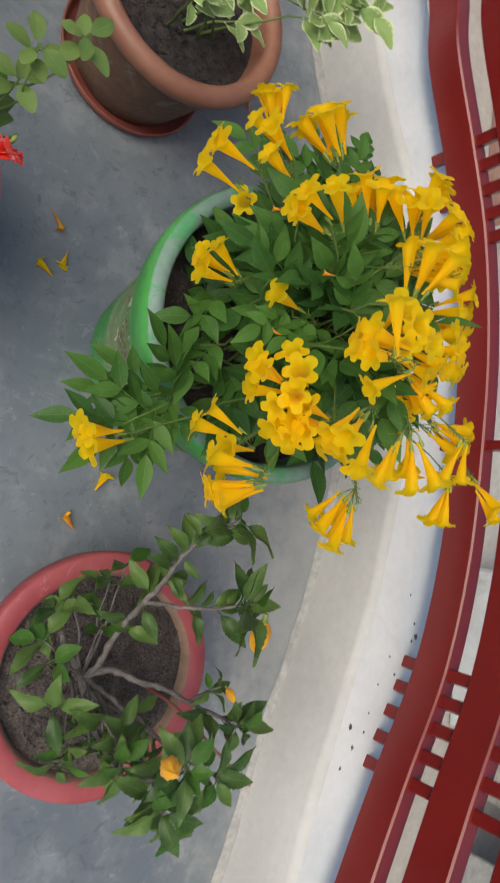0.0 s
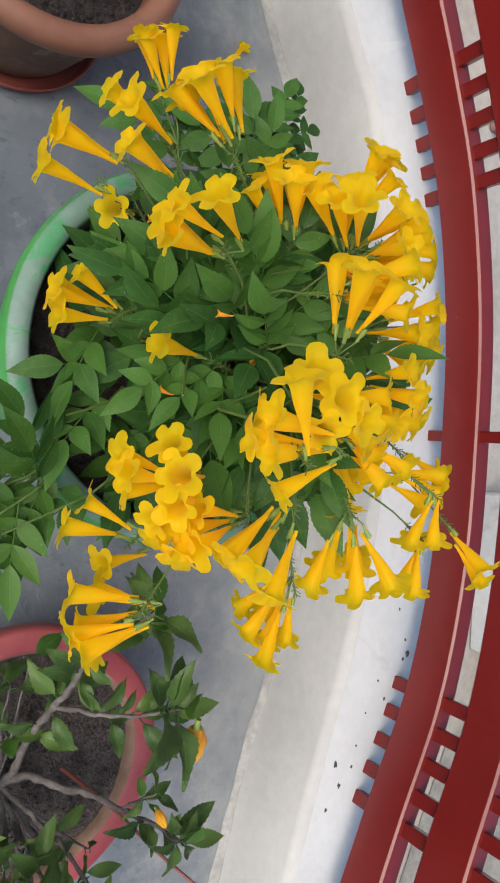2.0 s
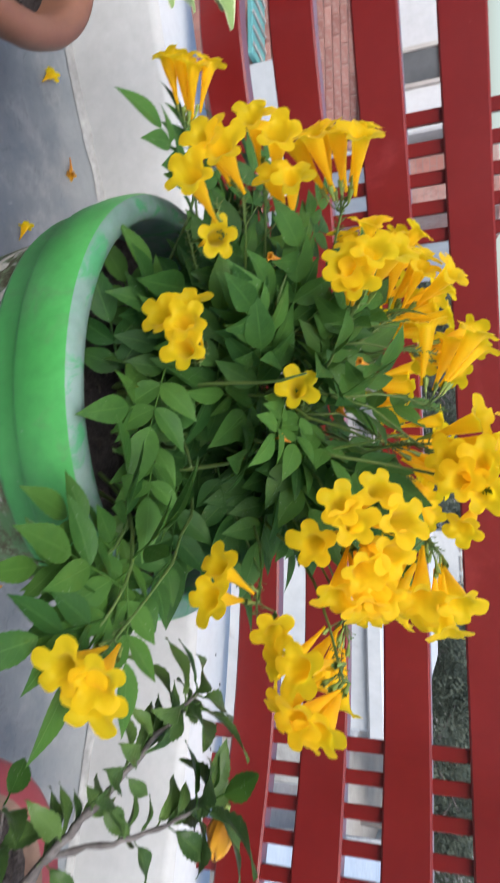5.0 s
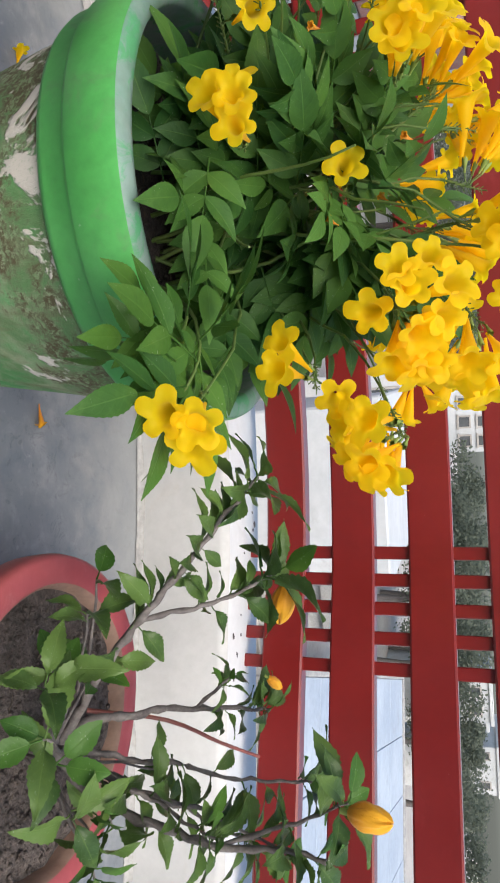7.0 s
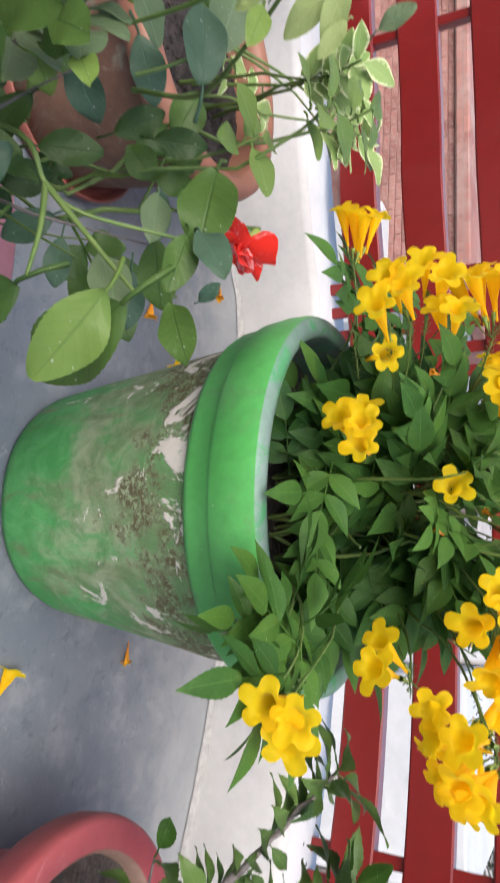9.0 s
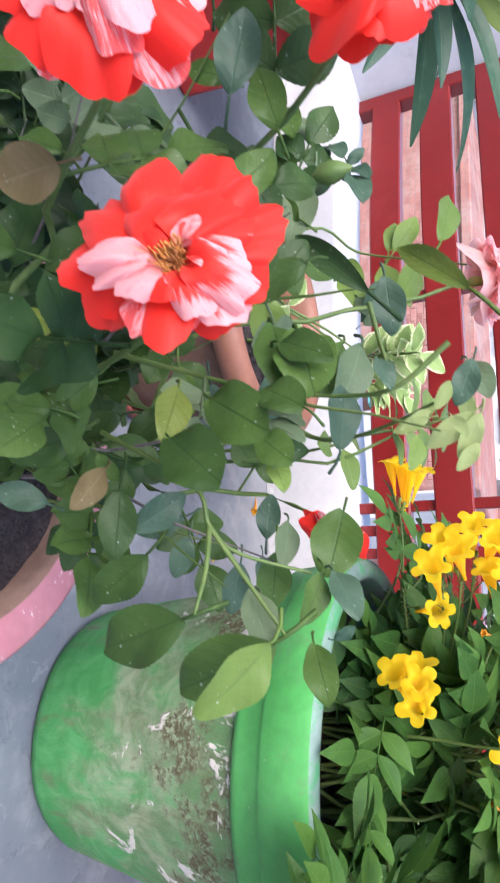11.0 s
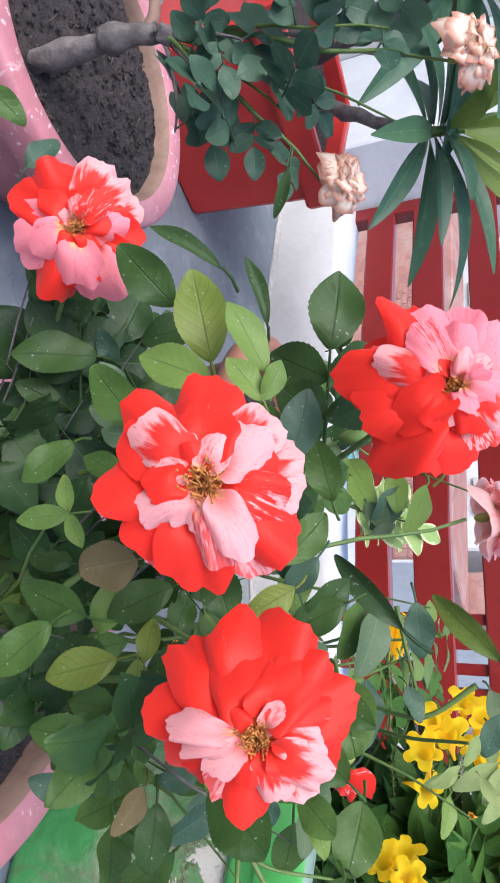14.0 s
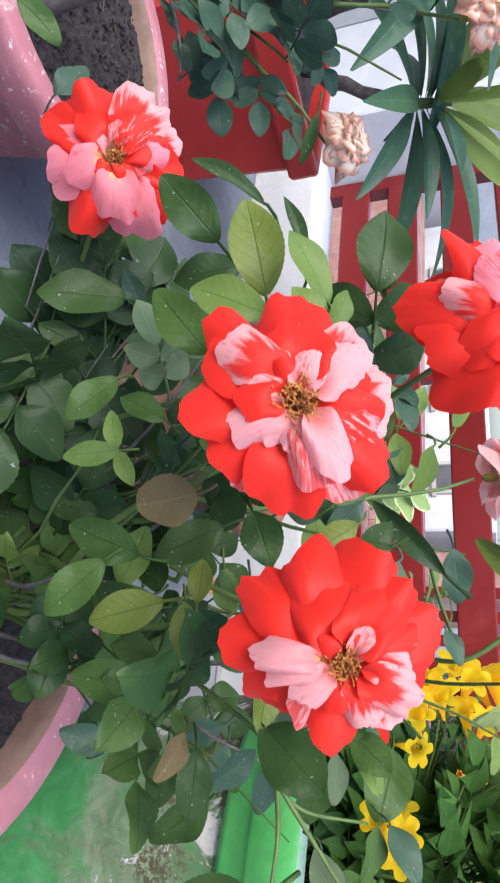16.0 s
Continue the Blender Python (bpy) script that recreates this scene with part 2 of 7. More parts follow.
def brick_material():
    """Old brickwork far off: dusty red courses, joints hardly paler than the bricks."""
    m, nt, b = start("brick_far", 0.9)
    n = nt.nodes.new("ShaderNodeTexBrick")
    vec = coords(nt)
    sw = nt.nodes.new("ShaderNodeCombineXYZ")
    put(nt, sw.inputs[0], calc(nt, "ADD", axis_of(nt, vec, 0), axis_of(nt, vec, 1)))
    put(nt, sw.inputs[1], axis_of(nt, vec, 2))
    nt.links.new(sw.outputs[0], n.inputs["Vector"])
    for name, value in (("Scale", 1.0), ("Brick Width", 0.235), ("Row Height", 0.085), ("Mortar Size", 0.007)):
        n.inputs[name].default_value = value
    n.inputs["Color1"].default_value = (0.25, 0.105, 0.085, 1)
    n.inputs["Color2"].default_value = (0.33, 0.155, 0.125, 1)
    n.inputs["Mortar"].default_value = (0.23, 0.14, 0.12, 1)
    col = mix(nt, ramp(nt, noise_tex(nt, vec, 1.7, 6.0), 0.4, 0.75), n.outputs[0], (0.33, 0.24, 0.21))
    nt.links.new(mix(nt, calc(nt, "MULTIPLY", ramp(nt, noise_tex(nt, vec, 14.0, 5.0), 0.5, 0.7), 0.5), col, (0.20, 0.10, 0.085)), b.inputs["Base Color"])
    return m


def brick_piece_material():
    m, nt, b = start("brick_piece", 0.9)
    info = nt.nodes.new("ShaderNodeObjectInfo").outputs["Random"]
    vec = coords(nt)
    col = mix(nt, info, (0.22, 0.090, 0.072), (0.34, 0.165, 0.135))
    col = mix(nt, calc(nt, "MULTIPLY", ramp(nt, noise_tex(nt, vec, 25.0, 5.0), 0.45, 0.7), 0.6), col, (0.34, 0.25, 0.22))
    nt.links.new(col, b.inputs["Base Color"])
    relief(nt, b, noise_tex(nt, vec, 60.0, 4.0), 0.5, 0.004)
    return m


def floor_material():
    """Trowelled cement: blue-grey, cloudy, with worn pale scuffs, dark damp spots and fine scratches."""
    m, nt, b = start("cement_floor", 0.6)
    vec = coords(nt)
    big = noise_tex(nt, vec, 1.6, 6.0, 0.65, 0.6)
    mid = noise_tex(nt, vec, 11.0, 8.0, 0.66, 0.15)
    fine = noise_tex(nt, vec, 60.0, 6.0, 0.7)
    col = mix(nt, ramp(nt, big, 0.35, 0.65), (0.110, 0.133, 0.160), (0.158, 0.180, 0.203))
    col = mix(nt, calc(nt, "MULTIPLY", ramp(nt, mid, 0.48, 0.68), 0.5), col, (0.255, 0.275, 0.295))
    col = mix(nt, calc(nt, "MULTIPLY", ramp(nt, mid, 0.47, 0.30), 0.6), col, (0.095, 0.120, 0.155))
    veins = noise_tex(nt, vec, 24.0, 9.0, 0.75, 1.2)
    col = mix(nt, calc(nt, "MULTIPLY", ramp(nt, veins, 0.54, 0.64), 0.60), col, (0.075, 0.092, 0.115))
    col = mix(nt, calc(nt, "MULTIPLY", ramp(nt, veins, 0.42, 0.30), 0.45), col, (0.30, 0.315, 0.33))
    spots = ramp(nt, noise_tex(nt, vec, 38.0, 3.0, 0.5, 0.2), 0.70, 0.76)
    col = mix(nt, calc(nt, "MULTIPLY", spots, 0.5), col, (0.08, 0.09, 0.10))
    near = ramp(nt, calc(nt, "ADD", axis_of(nt, vec, 1), calc(nt, "MULTIPLY", mid, 0.5)), 1.02, 1.40)
    col = mix(nt, calc(nt, "MULTIPLY", near, 0.6), col, (0.33, 0.325, 0.31))
    nt.links.new(col, b.inputs["Base Color"])
    relief(nt, b, calc(nt, "ADD", fine, mid), 0.3, 0.002)
    put(nt, b.inputs["Roughness"], calc(nt, "ADD", calc(nt, "MULTIPLY", mid, 0.5), 0.35))
    return m


M_FLOOR = floor_material()
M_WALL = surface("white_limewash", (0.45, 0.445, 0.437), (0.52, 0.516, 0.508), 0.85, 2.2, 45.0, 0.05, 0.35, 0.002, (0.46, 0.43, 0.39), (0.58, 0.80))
# the wall's limewash again, the open sky's brightness and blue put into it
M_WALL_SKYLIT = surface("white_limewash_skylit", (0.53, 0.555, 0.58), (0.60, 0.617, 0.635), 0.75, 3.0, 50.0, 0.04, 0.35, 0.002, (0.48, 0.49, 0.50), (0.60, 0.78))
M_GREY = surface("bare_cement_skirt", (0.30, 0.29, 0.28), (0.42, 0.41, 0.39), 0.85, 6.0, 70.0, 0.15, 0.6, 0.003)
# lighter red patches put gloss reflections into the enamel's colour; specks are pale spots
M_RED = surface("dark_red_enamel", (0.150, 0.0078, 0.0066), (0.178, 0.0098, 0.0086), 0.32, 2.0, 25.0, 0.06, 0.06, 0.001, (0.24, 0.026, 0.026), (0.55, 0.78), specks=(55.0, 0.74, 0.78, (0.30, 0.12, 0.12)))
M_RIM_GREEN = surface("bright_green_paint", (0.075, 0.35, 0.080), (0.105, 0.41, 0.110), 0.42, 7.0, 60.0, 0.10, 0.12, 0.001, (0.11, 0.29, 0.10), (0.52, 0.72), specks=(90.0, 0.70, 0.74, (0.24, 0.44, 0.24)))
M_LIP = surface("worn_pale_green_lip", (0.19, 0.27, 0.24), (0.12, 0.24, 0.17), 0.6, 12.0, 60.0, 0.1, 0.2, 0.001, (0.07, 0.28, 0.12), (0.50, 0.62))
M_BODY_GREEN = weathered_green()
M_PINK = surface("coral_pink_paint", (0.31, 0.056, 0.064), (0.38, 0.088, 0.096), 0.5, 5.0, 50.0, 0.07, 0.15, 0.001, (0.50, 0.20, 0.20), (0.60, 0.72))
M_ROSE_PINK = surface("faded_rose_pink_paint", (0.42, 0.155, 0.18), (0.49, 0.22, 0.245), 0.55, 8.0, 60.0, 0.08, 0.2, 0.001, (0.56, 0.36, 0.37), (0.60, 0.68), specks=(95.0, 0.62, 0.67, (0.66, 0.52, 0.53)))
M_CLAY_IN = surface("bare_clay_edge", (0.30, 0.19, 0.14), (0.21, 0.125, 0.09), 0.8, 12.0, 90.0, 0.1, 0.3, 0.001)
M_TERRA = surface("terracotta_rim", (0.25, 0.105, 0.066), (0.31, 0.140, 0.088), 0.5, 7.0, 60.0, 0.08, 0.2, 0.001, (0.28, 0.14, 0.09), (0.58, 0.72))
M_TERRA_OLD = surface("stained_terracotta_body", (0.14, 0.072, 0.048), (0.21, 0.115, 0.076), 0.75, 9.0, 80.0, 0.15, 0.4, 0.002, (0.22, 0.20, 0.15), (0.52, 0.66))
M_SAUCER = surface("red_brown_saucer", (0.20, 0.05, 0.04), (0.26, 0.08, 0.06), 0.45, 6.0, 50.0, 0.1, 0.15, 0.001)
M_SOIL = surface("damp_soil", (0.042, 0.032, 0.032), (0.090, 0.069, 0.066), 0.95, 60.0, 320.0, 0.4, 1.0, 0.006, (0.16, 0.135, 0.12), (0.62, 0.70))
M_SOIL_DRY = surface("dry_soil", (0.095, 0.076, 0.068), (0.180, 0.146, 0.130), 0.95, 30.0, 200.0, 0.35, 1.0, 0.008, (0.22, 0.19, 0.17), (0.62, 0.72))
M_STRAW = surface("dry_straw", (0.15, 0.115, 0.085), (0.07, 0.055, 0.042), 0.9, 40.0, 200.0, 0.2, 0.3, 0.001)
M_PLANTER = surface("red_planter_paint", (0.42, 0.025, 0.02), (0.50, 0.04, 0.03), 0.42, 4.0, 30.0, 0.05, 0.1, 0.001)
M_STEM = surface("green_stem", (0.075, 0.14, 0.025), (0.12, 0.18, 0.045), 0.6, 30.0, 200.0, 0.1, 0.3, 0.001)
M_BARK = surface("grey_bark", (0.115, 0.098, 0.092), (0.21, 0.185, 0.175), 0.85, 40.0, 200.0, 0.2, 0.8, 0.002)
M_CREAM_CALYX = surface("calyx_green", (0.17, 0.24, 0.04), (0.24, 0.30, 0.07), 0.6, 50.0, 200.0, 0.05, 0.2, 0.001)
M_TRUMPET = petal_material("trumpet_yellow", (1.0, 0.68, 0.008), (1.0, 0.745, 0.010), glow=0.70, crease=0.15)
M_TRUMPET_OLD = petal_material("withered_orange", (0.66, 0.22, 0.01), (0.76, 0.36, 0.012), glow=0.2)
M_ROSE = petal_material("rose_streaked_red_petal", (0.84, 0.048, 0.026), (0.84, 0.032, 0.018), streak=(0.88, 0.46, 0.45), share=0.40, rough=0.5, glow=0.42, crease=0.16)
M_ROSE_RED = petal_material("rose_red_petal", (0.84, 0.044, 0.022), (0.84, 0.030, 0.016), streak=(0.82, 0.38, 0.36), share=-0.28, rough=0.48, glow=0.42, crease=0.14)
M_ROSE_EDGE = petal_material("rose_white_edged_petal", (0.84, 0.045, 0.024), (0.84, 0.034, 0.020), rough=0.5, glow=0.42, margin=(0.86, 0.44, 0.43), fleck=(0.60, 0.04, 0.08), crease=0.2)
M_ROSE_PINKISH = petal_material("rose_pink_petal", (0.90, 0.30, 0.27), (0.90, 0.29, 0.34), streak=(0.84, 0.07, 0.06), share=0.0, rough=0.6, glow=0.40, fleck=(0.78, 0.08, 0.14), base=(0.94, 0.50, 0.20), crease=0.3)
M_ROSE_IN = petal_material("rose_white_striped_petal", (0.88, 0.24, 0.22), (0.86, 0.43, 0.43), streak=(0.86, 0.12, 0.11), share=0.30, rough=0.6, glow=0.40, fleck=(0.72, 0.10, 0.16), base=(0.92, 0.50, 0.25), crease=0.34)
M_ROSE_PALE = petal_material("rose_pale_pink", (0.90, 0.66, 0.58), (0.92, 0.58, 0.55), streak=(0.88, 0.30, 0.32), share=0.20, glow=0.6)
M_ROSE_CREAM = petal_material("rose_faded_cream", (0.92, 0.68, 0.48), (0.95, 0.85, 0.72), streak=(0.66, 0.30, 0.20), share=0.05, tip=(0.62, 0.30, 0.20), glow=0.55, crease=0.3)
M_HIBISCUS = petal_material("hibiscus_orange", (0.75, 0.32, 0.02), (0.86, 0.45, 0.03), glow=0.25)
M_STAMEN = surface("stamen_ochre", (0.62, 0.27, 0.05), (0.34, 0.11, 0.03), 0.8, 200.0, 600.0, 0.1, 0.2, 0.0005)
M_LEAF = leaf_material("trumpet_bush_leaf", (0.021, 0.070, 0.016), (0.068, 0.158, 0.028), (0.11, 0.22, 0.05), 0.50, glow=0.24)
M_LEAF_YOUNG = leaf_material("trumpet_bush_young_leaf", (0.028, 0.085, 0.016), (0.066, 0.150, 0.024), (0.11, 0.21, 0.05))
M_LEAF_ROSE = leaf_material("rose_leaf", (0.018, 0.047, 0.013), (0.066, 0.124, 0.026), (0.15, 0.24, 0.06), 0.40, line=(0.016, 0.045, 0.012), bold=0.22)
M_LEAF_ROSE_YELLOW = leaf_material("yellowing_rose_leaf", (0.060, 0.100, 0.018), (0.150, 0.195, 0.035), (0.20, 0.25, 0.07), 0.40, line=(0.030, 0.060, 0.014), bold=0.30)
M_LEAF_ROSE_BLUE = leaf_material("blue_green_rose_leaf", (0.030, 0.068, 0.044), (0.066, 0.118, 0.072), (0.09, 0.17, 0.11), 0.38, bold=0.2)
M_LEAF_ROSE_GREY = leaf_material("grey_green_rose_leaf", (0.070, 0.115, 0.058), (0.130, 0.180, 0.092), (0.16, 0.24, 0.13), 0.42)
M_LEAF_ROSE_DARK = leaf_material("dark_rose_leaf", (0.019, 0.046, 0.013), (0.044, 0.085, 0.022), (0.08, 0.14, 0.04), 0.42, line=(0.014, 0.030, 0.010), bold=0.22)
M_LEAF_ROSE_DEEP = leaf_material("deep_green_rose_leaf", (0.020, 0.047, 0.018), (0.048, 0.088, 0.026), (0.07, 0.13, 0.05), 0.4)
M_LEAF_PALE = leaf_material("pale_yellow_green_rose_leaf", (0.20, 0.28, 0.09), (0.30, 0.37, 0.14), (0.36, 0.42, 0.18), 0.45, glow=0.4)
M_LEAF_LIME = leaf_material("young_rose_leaf", (0.085, 0.155, 0.032), (0.155, 0.235, 0.052), (0.20, 0.28, 0.08), 0.4, line=(0.06, 0.12, 0.03), bold=0.15)
M_LEAF_FRESH = leaf_material("fresh_pale_leaf", (0.095, 0.160, 0.040), (0.155, 0.228, 0.060), (0.17, 0.28, 0.09), 0.42)
M_LEAF_OLIVE = leaf_material("young_oleander_leaf", (0.085, 0.135, 0.028), (0.14, 0.20, 0.045), (0.20, 0.27, 0.09), 0.4)
M_LEAF_DEAD = leaf_material("olive_brown_leaf", (0.105, 0.082, 0.034), (0.155, 0.120, 0.052), (0.24, 0.2, 0.11), 0.6)
M_LEAF_HIB = leaf_material("hibiscus_leaf", (0.020, 0.052, 0.018), (0.098, 0.165, 0.040), (0.14, 0.22, 0.06), 0.32)
M_LEAF_VARI = leaf_material("variegated_leaf", (0.18, 0.29, 0.08), (0.27, 0.38, 0.13), (0.33, 0.42, 0.18), 0.4, edge=(0.62, 0.66, 0.38), edge_cut=(0.33, 0.42))
M_LEAF_LONG = leaf_material("oleander_leaf", (0.026, 0.068, 0.052), (0.055, 0.12, 0.06), (0.14, 0.22, 0.12), 0.35)
M_BRICK = brick_material()
M_BRICK_PIECE = brick_piece_material()
M_HOUSE = surface("far_white_plaster", (0.44, 0.45, 0.46), (0.54, 0.545, 0.55), 0.9, 0.6, 8.0, 0.06, 0.2, 0.01, (0.33, 0.32, 0.31), (0.56, 0.76))
M_GROUND = surface("dusty_street", (0.36, 0.33, 0.30), (0.44, 0.41, 0.38), 0.95, 0.5, 9.0, 0.1, 0.3, 0.01, (0.24, 0.22, 0.20), (0.6, 0.75))
M_GLASS_DARK = surface("dark_window", (0.07, 0.075, 0.08), (0.10, 0.105, 0.11), 0.15, 2.0, 9.0, 0.05, 0.02, 0.001)
M_TEAL = surface("teal_paint", (0.10, 0.30, 0.30), (0.14, 0.36, 0.35), 0.5, 2.0, 9.0, 0.05, 0.02, 0.001)
# far tree leaves: greyed and lightened to put distance haze into the colour
M_FOLIAGE = leaf_material("hazed_far_tree_leaf", (0.115, 0.135, 0.105), (0.14, 0.158, 0.12), (0.15, 0.17, 0.13), 0.9, glow=0.5)
M_ROOF = surface("blue_grey_cement_roof", (0.33, 0.38, 0.45), (0.42, 0.47, 0.53), 0.8, 0.5, 9.0, 0.08, 0.3, 0.01, (0.30, 0.33, 0.38), (0.55, 0.72))
M_CHIP = surface("dark_flaked_paint", (0.05, 0.045, 0.05), (0.10, 0.09, 0.09), 0.8, 80.0, 200.0, 0.1, 0.2, 0.001)


# ---- mesh helpers ----
class Shape:
    """Collects grids of points into one mesh with a UV map."""

    def __init__(self):
        self.v, self.f, self.uv = [], [], []

    def grid(self, rows, wrap=False, vs=None):
        base, n, m = len(self.v), len(rows), len(rows[0])
        for r in rows:
            self.v.extend([tuple(p) for p in r])
        for i in range(n - 1):
            for j in range(m if wrap else m - 1):
                k = (j + 1) % m
                self.f.append((base + i * m + j, base + i * m + k, base + (i + 1) * m + k, base + (i + 1) * m + j))
                a, c = i / (n - 1), (i + 1) / (n - 1)
                w = m if wrap else m - 1
                self.uv.extend([(j / w, a), ((j + 1) / w, a), ((j + 1) / w, c), (j / w, c)])
        return self

    def cap(self, ring):
        base = len(self.v)
        self.v.extend([tuple(p) for p in ring])
        self.f.append(tuple(range(base, base + len(ring))))
        self.uv.extend([(0.5, 0.5)] * len(ring))
        return self

    def tube(self, path, radii, seg=6):
        rows = []
        up = Vector((0.31, 0.17, 0.93))
        for i, p in enumerate(path):
            d = (path[min(i + 1, len(path) - 1)] - path[max(i - 1, 0)]).normalized()
            a = d.cross(up)
            if a.length < 1e-4:
                a = d.cross(Vector((1, 0, 0)))
            a.normalize()
            b = d.cross(a)
            rows.append([p + radii[i] * (a * math.cos(t) + b * math.sin(t)) for t in [2 * math.pi * k / seg for k in range(seg)]])
        self.grid(rows, True)
        self.cap(rows[-1])
        return self

    def mesh(self, name, material, smooth=True):
        me = bpy.data.meshes.new(name)
        me.from_pydata(self.v, [], self.f)
        layer = me.uv_layers.new(name="UVMap")
        layer.data.foreach_set("uv", [c for p in self.uv for c in p])
        me.polygons.foreach_set("use_smooth", [smooth] * len(me.polygons))
        me.materials.append(material)
        me.update()
        return me


def at_base(name, place):
    ob = new(name)
    ob.location = place
    return ob


def child(name, me, parent, m=None, label=""):
    """Links a mesh as one part under a thing; m is its place in the world."""
    ob = new(name, me)
    ob.parent = parent
    w = parent.matrix_basis.copy()
    top = parent.parent
    while top is not None:
        w = top.matrix_basis @ w
        top = top.parent
    ob.matrix_basis = w.inverted() @ (m if m is not None else Matrix.Identity(4))
    if label:
        ob["label"] = label
    return ob


def aim(p, d, up=(0, 0, 1), roll=0.0, s=1.0):
    """A pose at p whose y axis runs along d and whose z axis leans to up."""
    y = Vector(d).normalized()
    u = Vector(up)
    x = y.cross(u)
    if x.length < 1e-3:
        x = y.cross(Vector((1, 0.2, 0)))
    x.normalize()
    z = x.cross(y)
    r = Matrix((x, y, z)).transposed().to_4x4()
    return Matrix.Translation(p) @ r @ Matrix.Rotation(roll, 4, "Y") @ Matrix.Scale(s, 4)


def spline(pts, steps):
    """A smooth line through the points."""
    P = [Vector(p) for p in pts]
    P = [P[0] * 2 - P[1]] + P + [P[-1] * 2 - P[-2]]
    out = []
    for i in range(1, len(P) - 2):
        for k in range(steps):
            t = k / steps
            a, b, c, d = P[i - 1], P[i], P[i + 1], P[i + 2]
            out.append(0.5 * ((2 * b) + (c - a) * t + (2 * a - 5 * b + 4 * c - d) * t * t + (3 * b - a - 3 * c + d) * t ** 3))
    out.append(P[-2])
    return out


def along(line, s):
    """The point and direction at the share s of a polyline."""
    i = min(int(s * (len(line) - 1)), len(line) - 2)
    f = s * (len(line) - 1) - i
    return line[i].lerp(line[i + 1], f), (line[i + 1] - line[i]).normalized()


def lathe(profile, seg=96, wob=0.0, seed=0.0):
    s = Shape()
    rows = []
    for r, z in profile:
        row = []
        for k in range(seg):
            t = 2 * math.pi * k / seg
            q = r * (1 + wob * (noise.noise(Vector((math.cos(t) * 1.5 + seed, math.sin(t) * 1.5, z * 6))))) if r > 0.001 else r
            row.append(Vector((q * math.cos(t), q * math.sin(t), z)))
        rows.append(row)
    s.grid(rows, True)
    return s


def box(s, x0, x1, y0, y1, z0, z1, e=0.004):
    """A box with narrow chamfers along its upright and level edges."""
    def ring(a, z):
        return [Vector(p) for p in ((x0 + a + e, y0 + a, z), (x1 - a - e, y0 + a, z), (x1 - a, y0 + a + e, z), (x1 - a, y1 - a - e, z),
                                    (x1 - a - e, y1 - a, z), (x0 + a + e, y1 - a, z), (x0 + a, y1 - a - e, z), (x0 + a, y0 + a + e, z))]
    rows = [ring(e, z0), ring(0, z0 + e), ring(0, z1 - e), ring(e, z1)]
    s.grid(rows, True)
    s.cap(rows[-1])
    s.cap(rows[0][::-1])
    return s


# ---- the terrace: floor, parapet, railing ----
INNER = spline([(-3.2, 0.74, 0), (-2.2, 0.765, 0), (-1.75, 0.828, 0), (-1.4, 0.92, 0), (-1.13, 1.015, 0), (-0.98, 1.085, 0), (-0.86, 1.145, 0), (-0.5, 1.205, 0),
                (-0.26, 1.215, 0), (0.0, 1.19, 0), (0.2, 1.15, 0), (0.35, 1.105, 0), (0.55, 1.052, 0), (0.72, 1.01, 0), (1.1, 0.90, 0), (2.2, 0.62, 0), (5.2, 0.2, 0)], 8)
RAIL = spline([(-2.22, 0.915, 0), (-1.75, 0.985, 0), (-1.32, 1.105, 0), (-1.15, 1.13, 0), (-0.94, 1.218, 0), (-0.745, 1.29, 0), (-0.5, 1.335, 0), (-0.26, 1.345, 0),
               (0.0, 1.335, 0), (0.245, 1.285, 0), (0.464, 1.19, 0), (0.66, 1.11, 0), (1.0, 0.985, 0), (2.1, 0.70, 0), (5.2, 0.27, 0)], 10)
WALL_H = 0.195


def floor_slab():
    s = Shape()
    n = 60
    rows = []
    edge = []
    for i in range(n + 1):
        x = -3.0 + 8.0 * i / n
        k = max(j for j, q in enumerate(INNER[:-1]) if q.x <= x)
        a, b = INNER[k], INNER[k + 1]
        edge.append((x, a.y + (b.y - a.y) * (x - a.x) / (b.x - a.x) + 0.05))
    for j in range(41):
        t = (j / 40) ** 0.6
        rows.append([Vector((x, -5.4 + (y + 5.4) * t, 0.0015 * noise.noise(Vector((x * 3, t * 20, 0))))) for x, y in edge])
    s.grid(rows)
    ob = new("floor", s.mesh("floor", M_FLOOR))
    tagged(ob, "blue-grey cement terrace floor with pale stains", "floor", kind="structure")


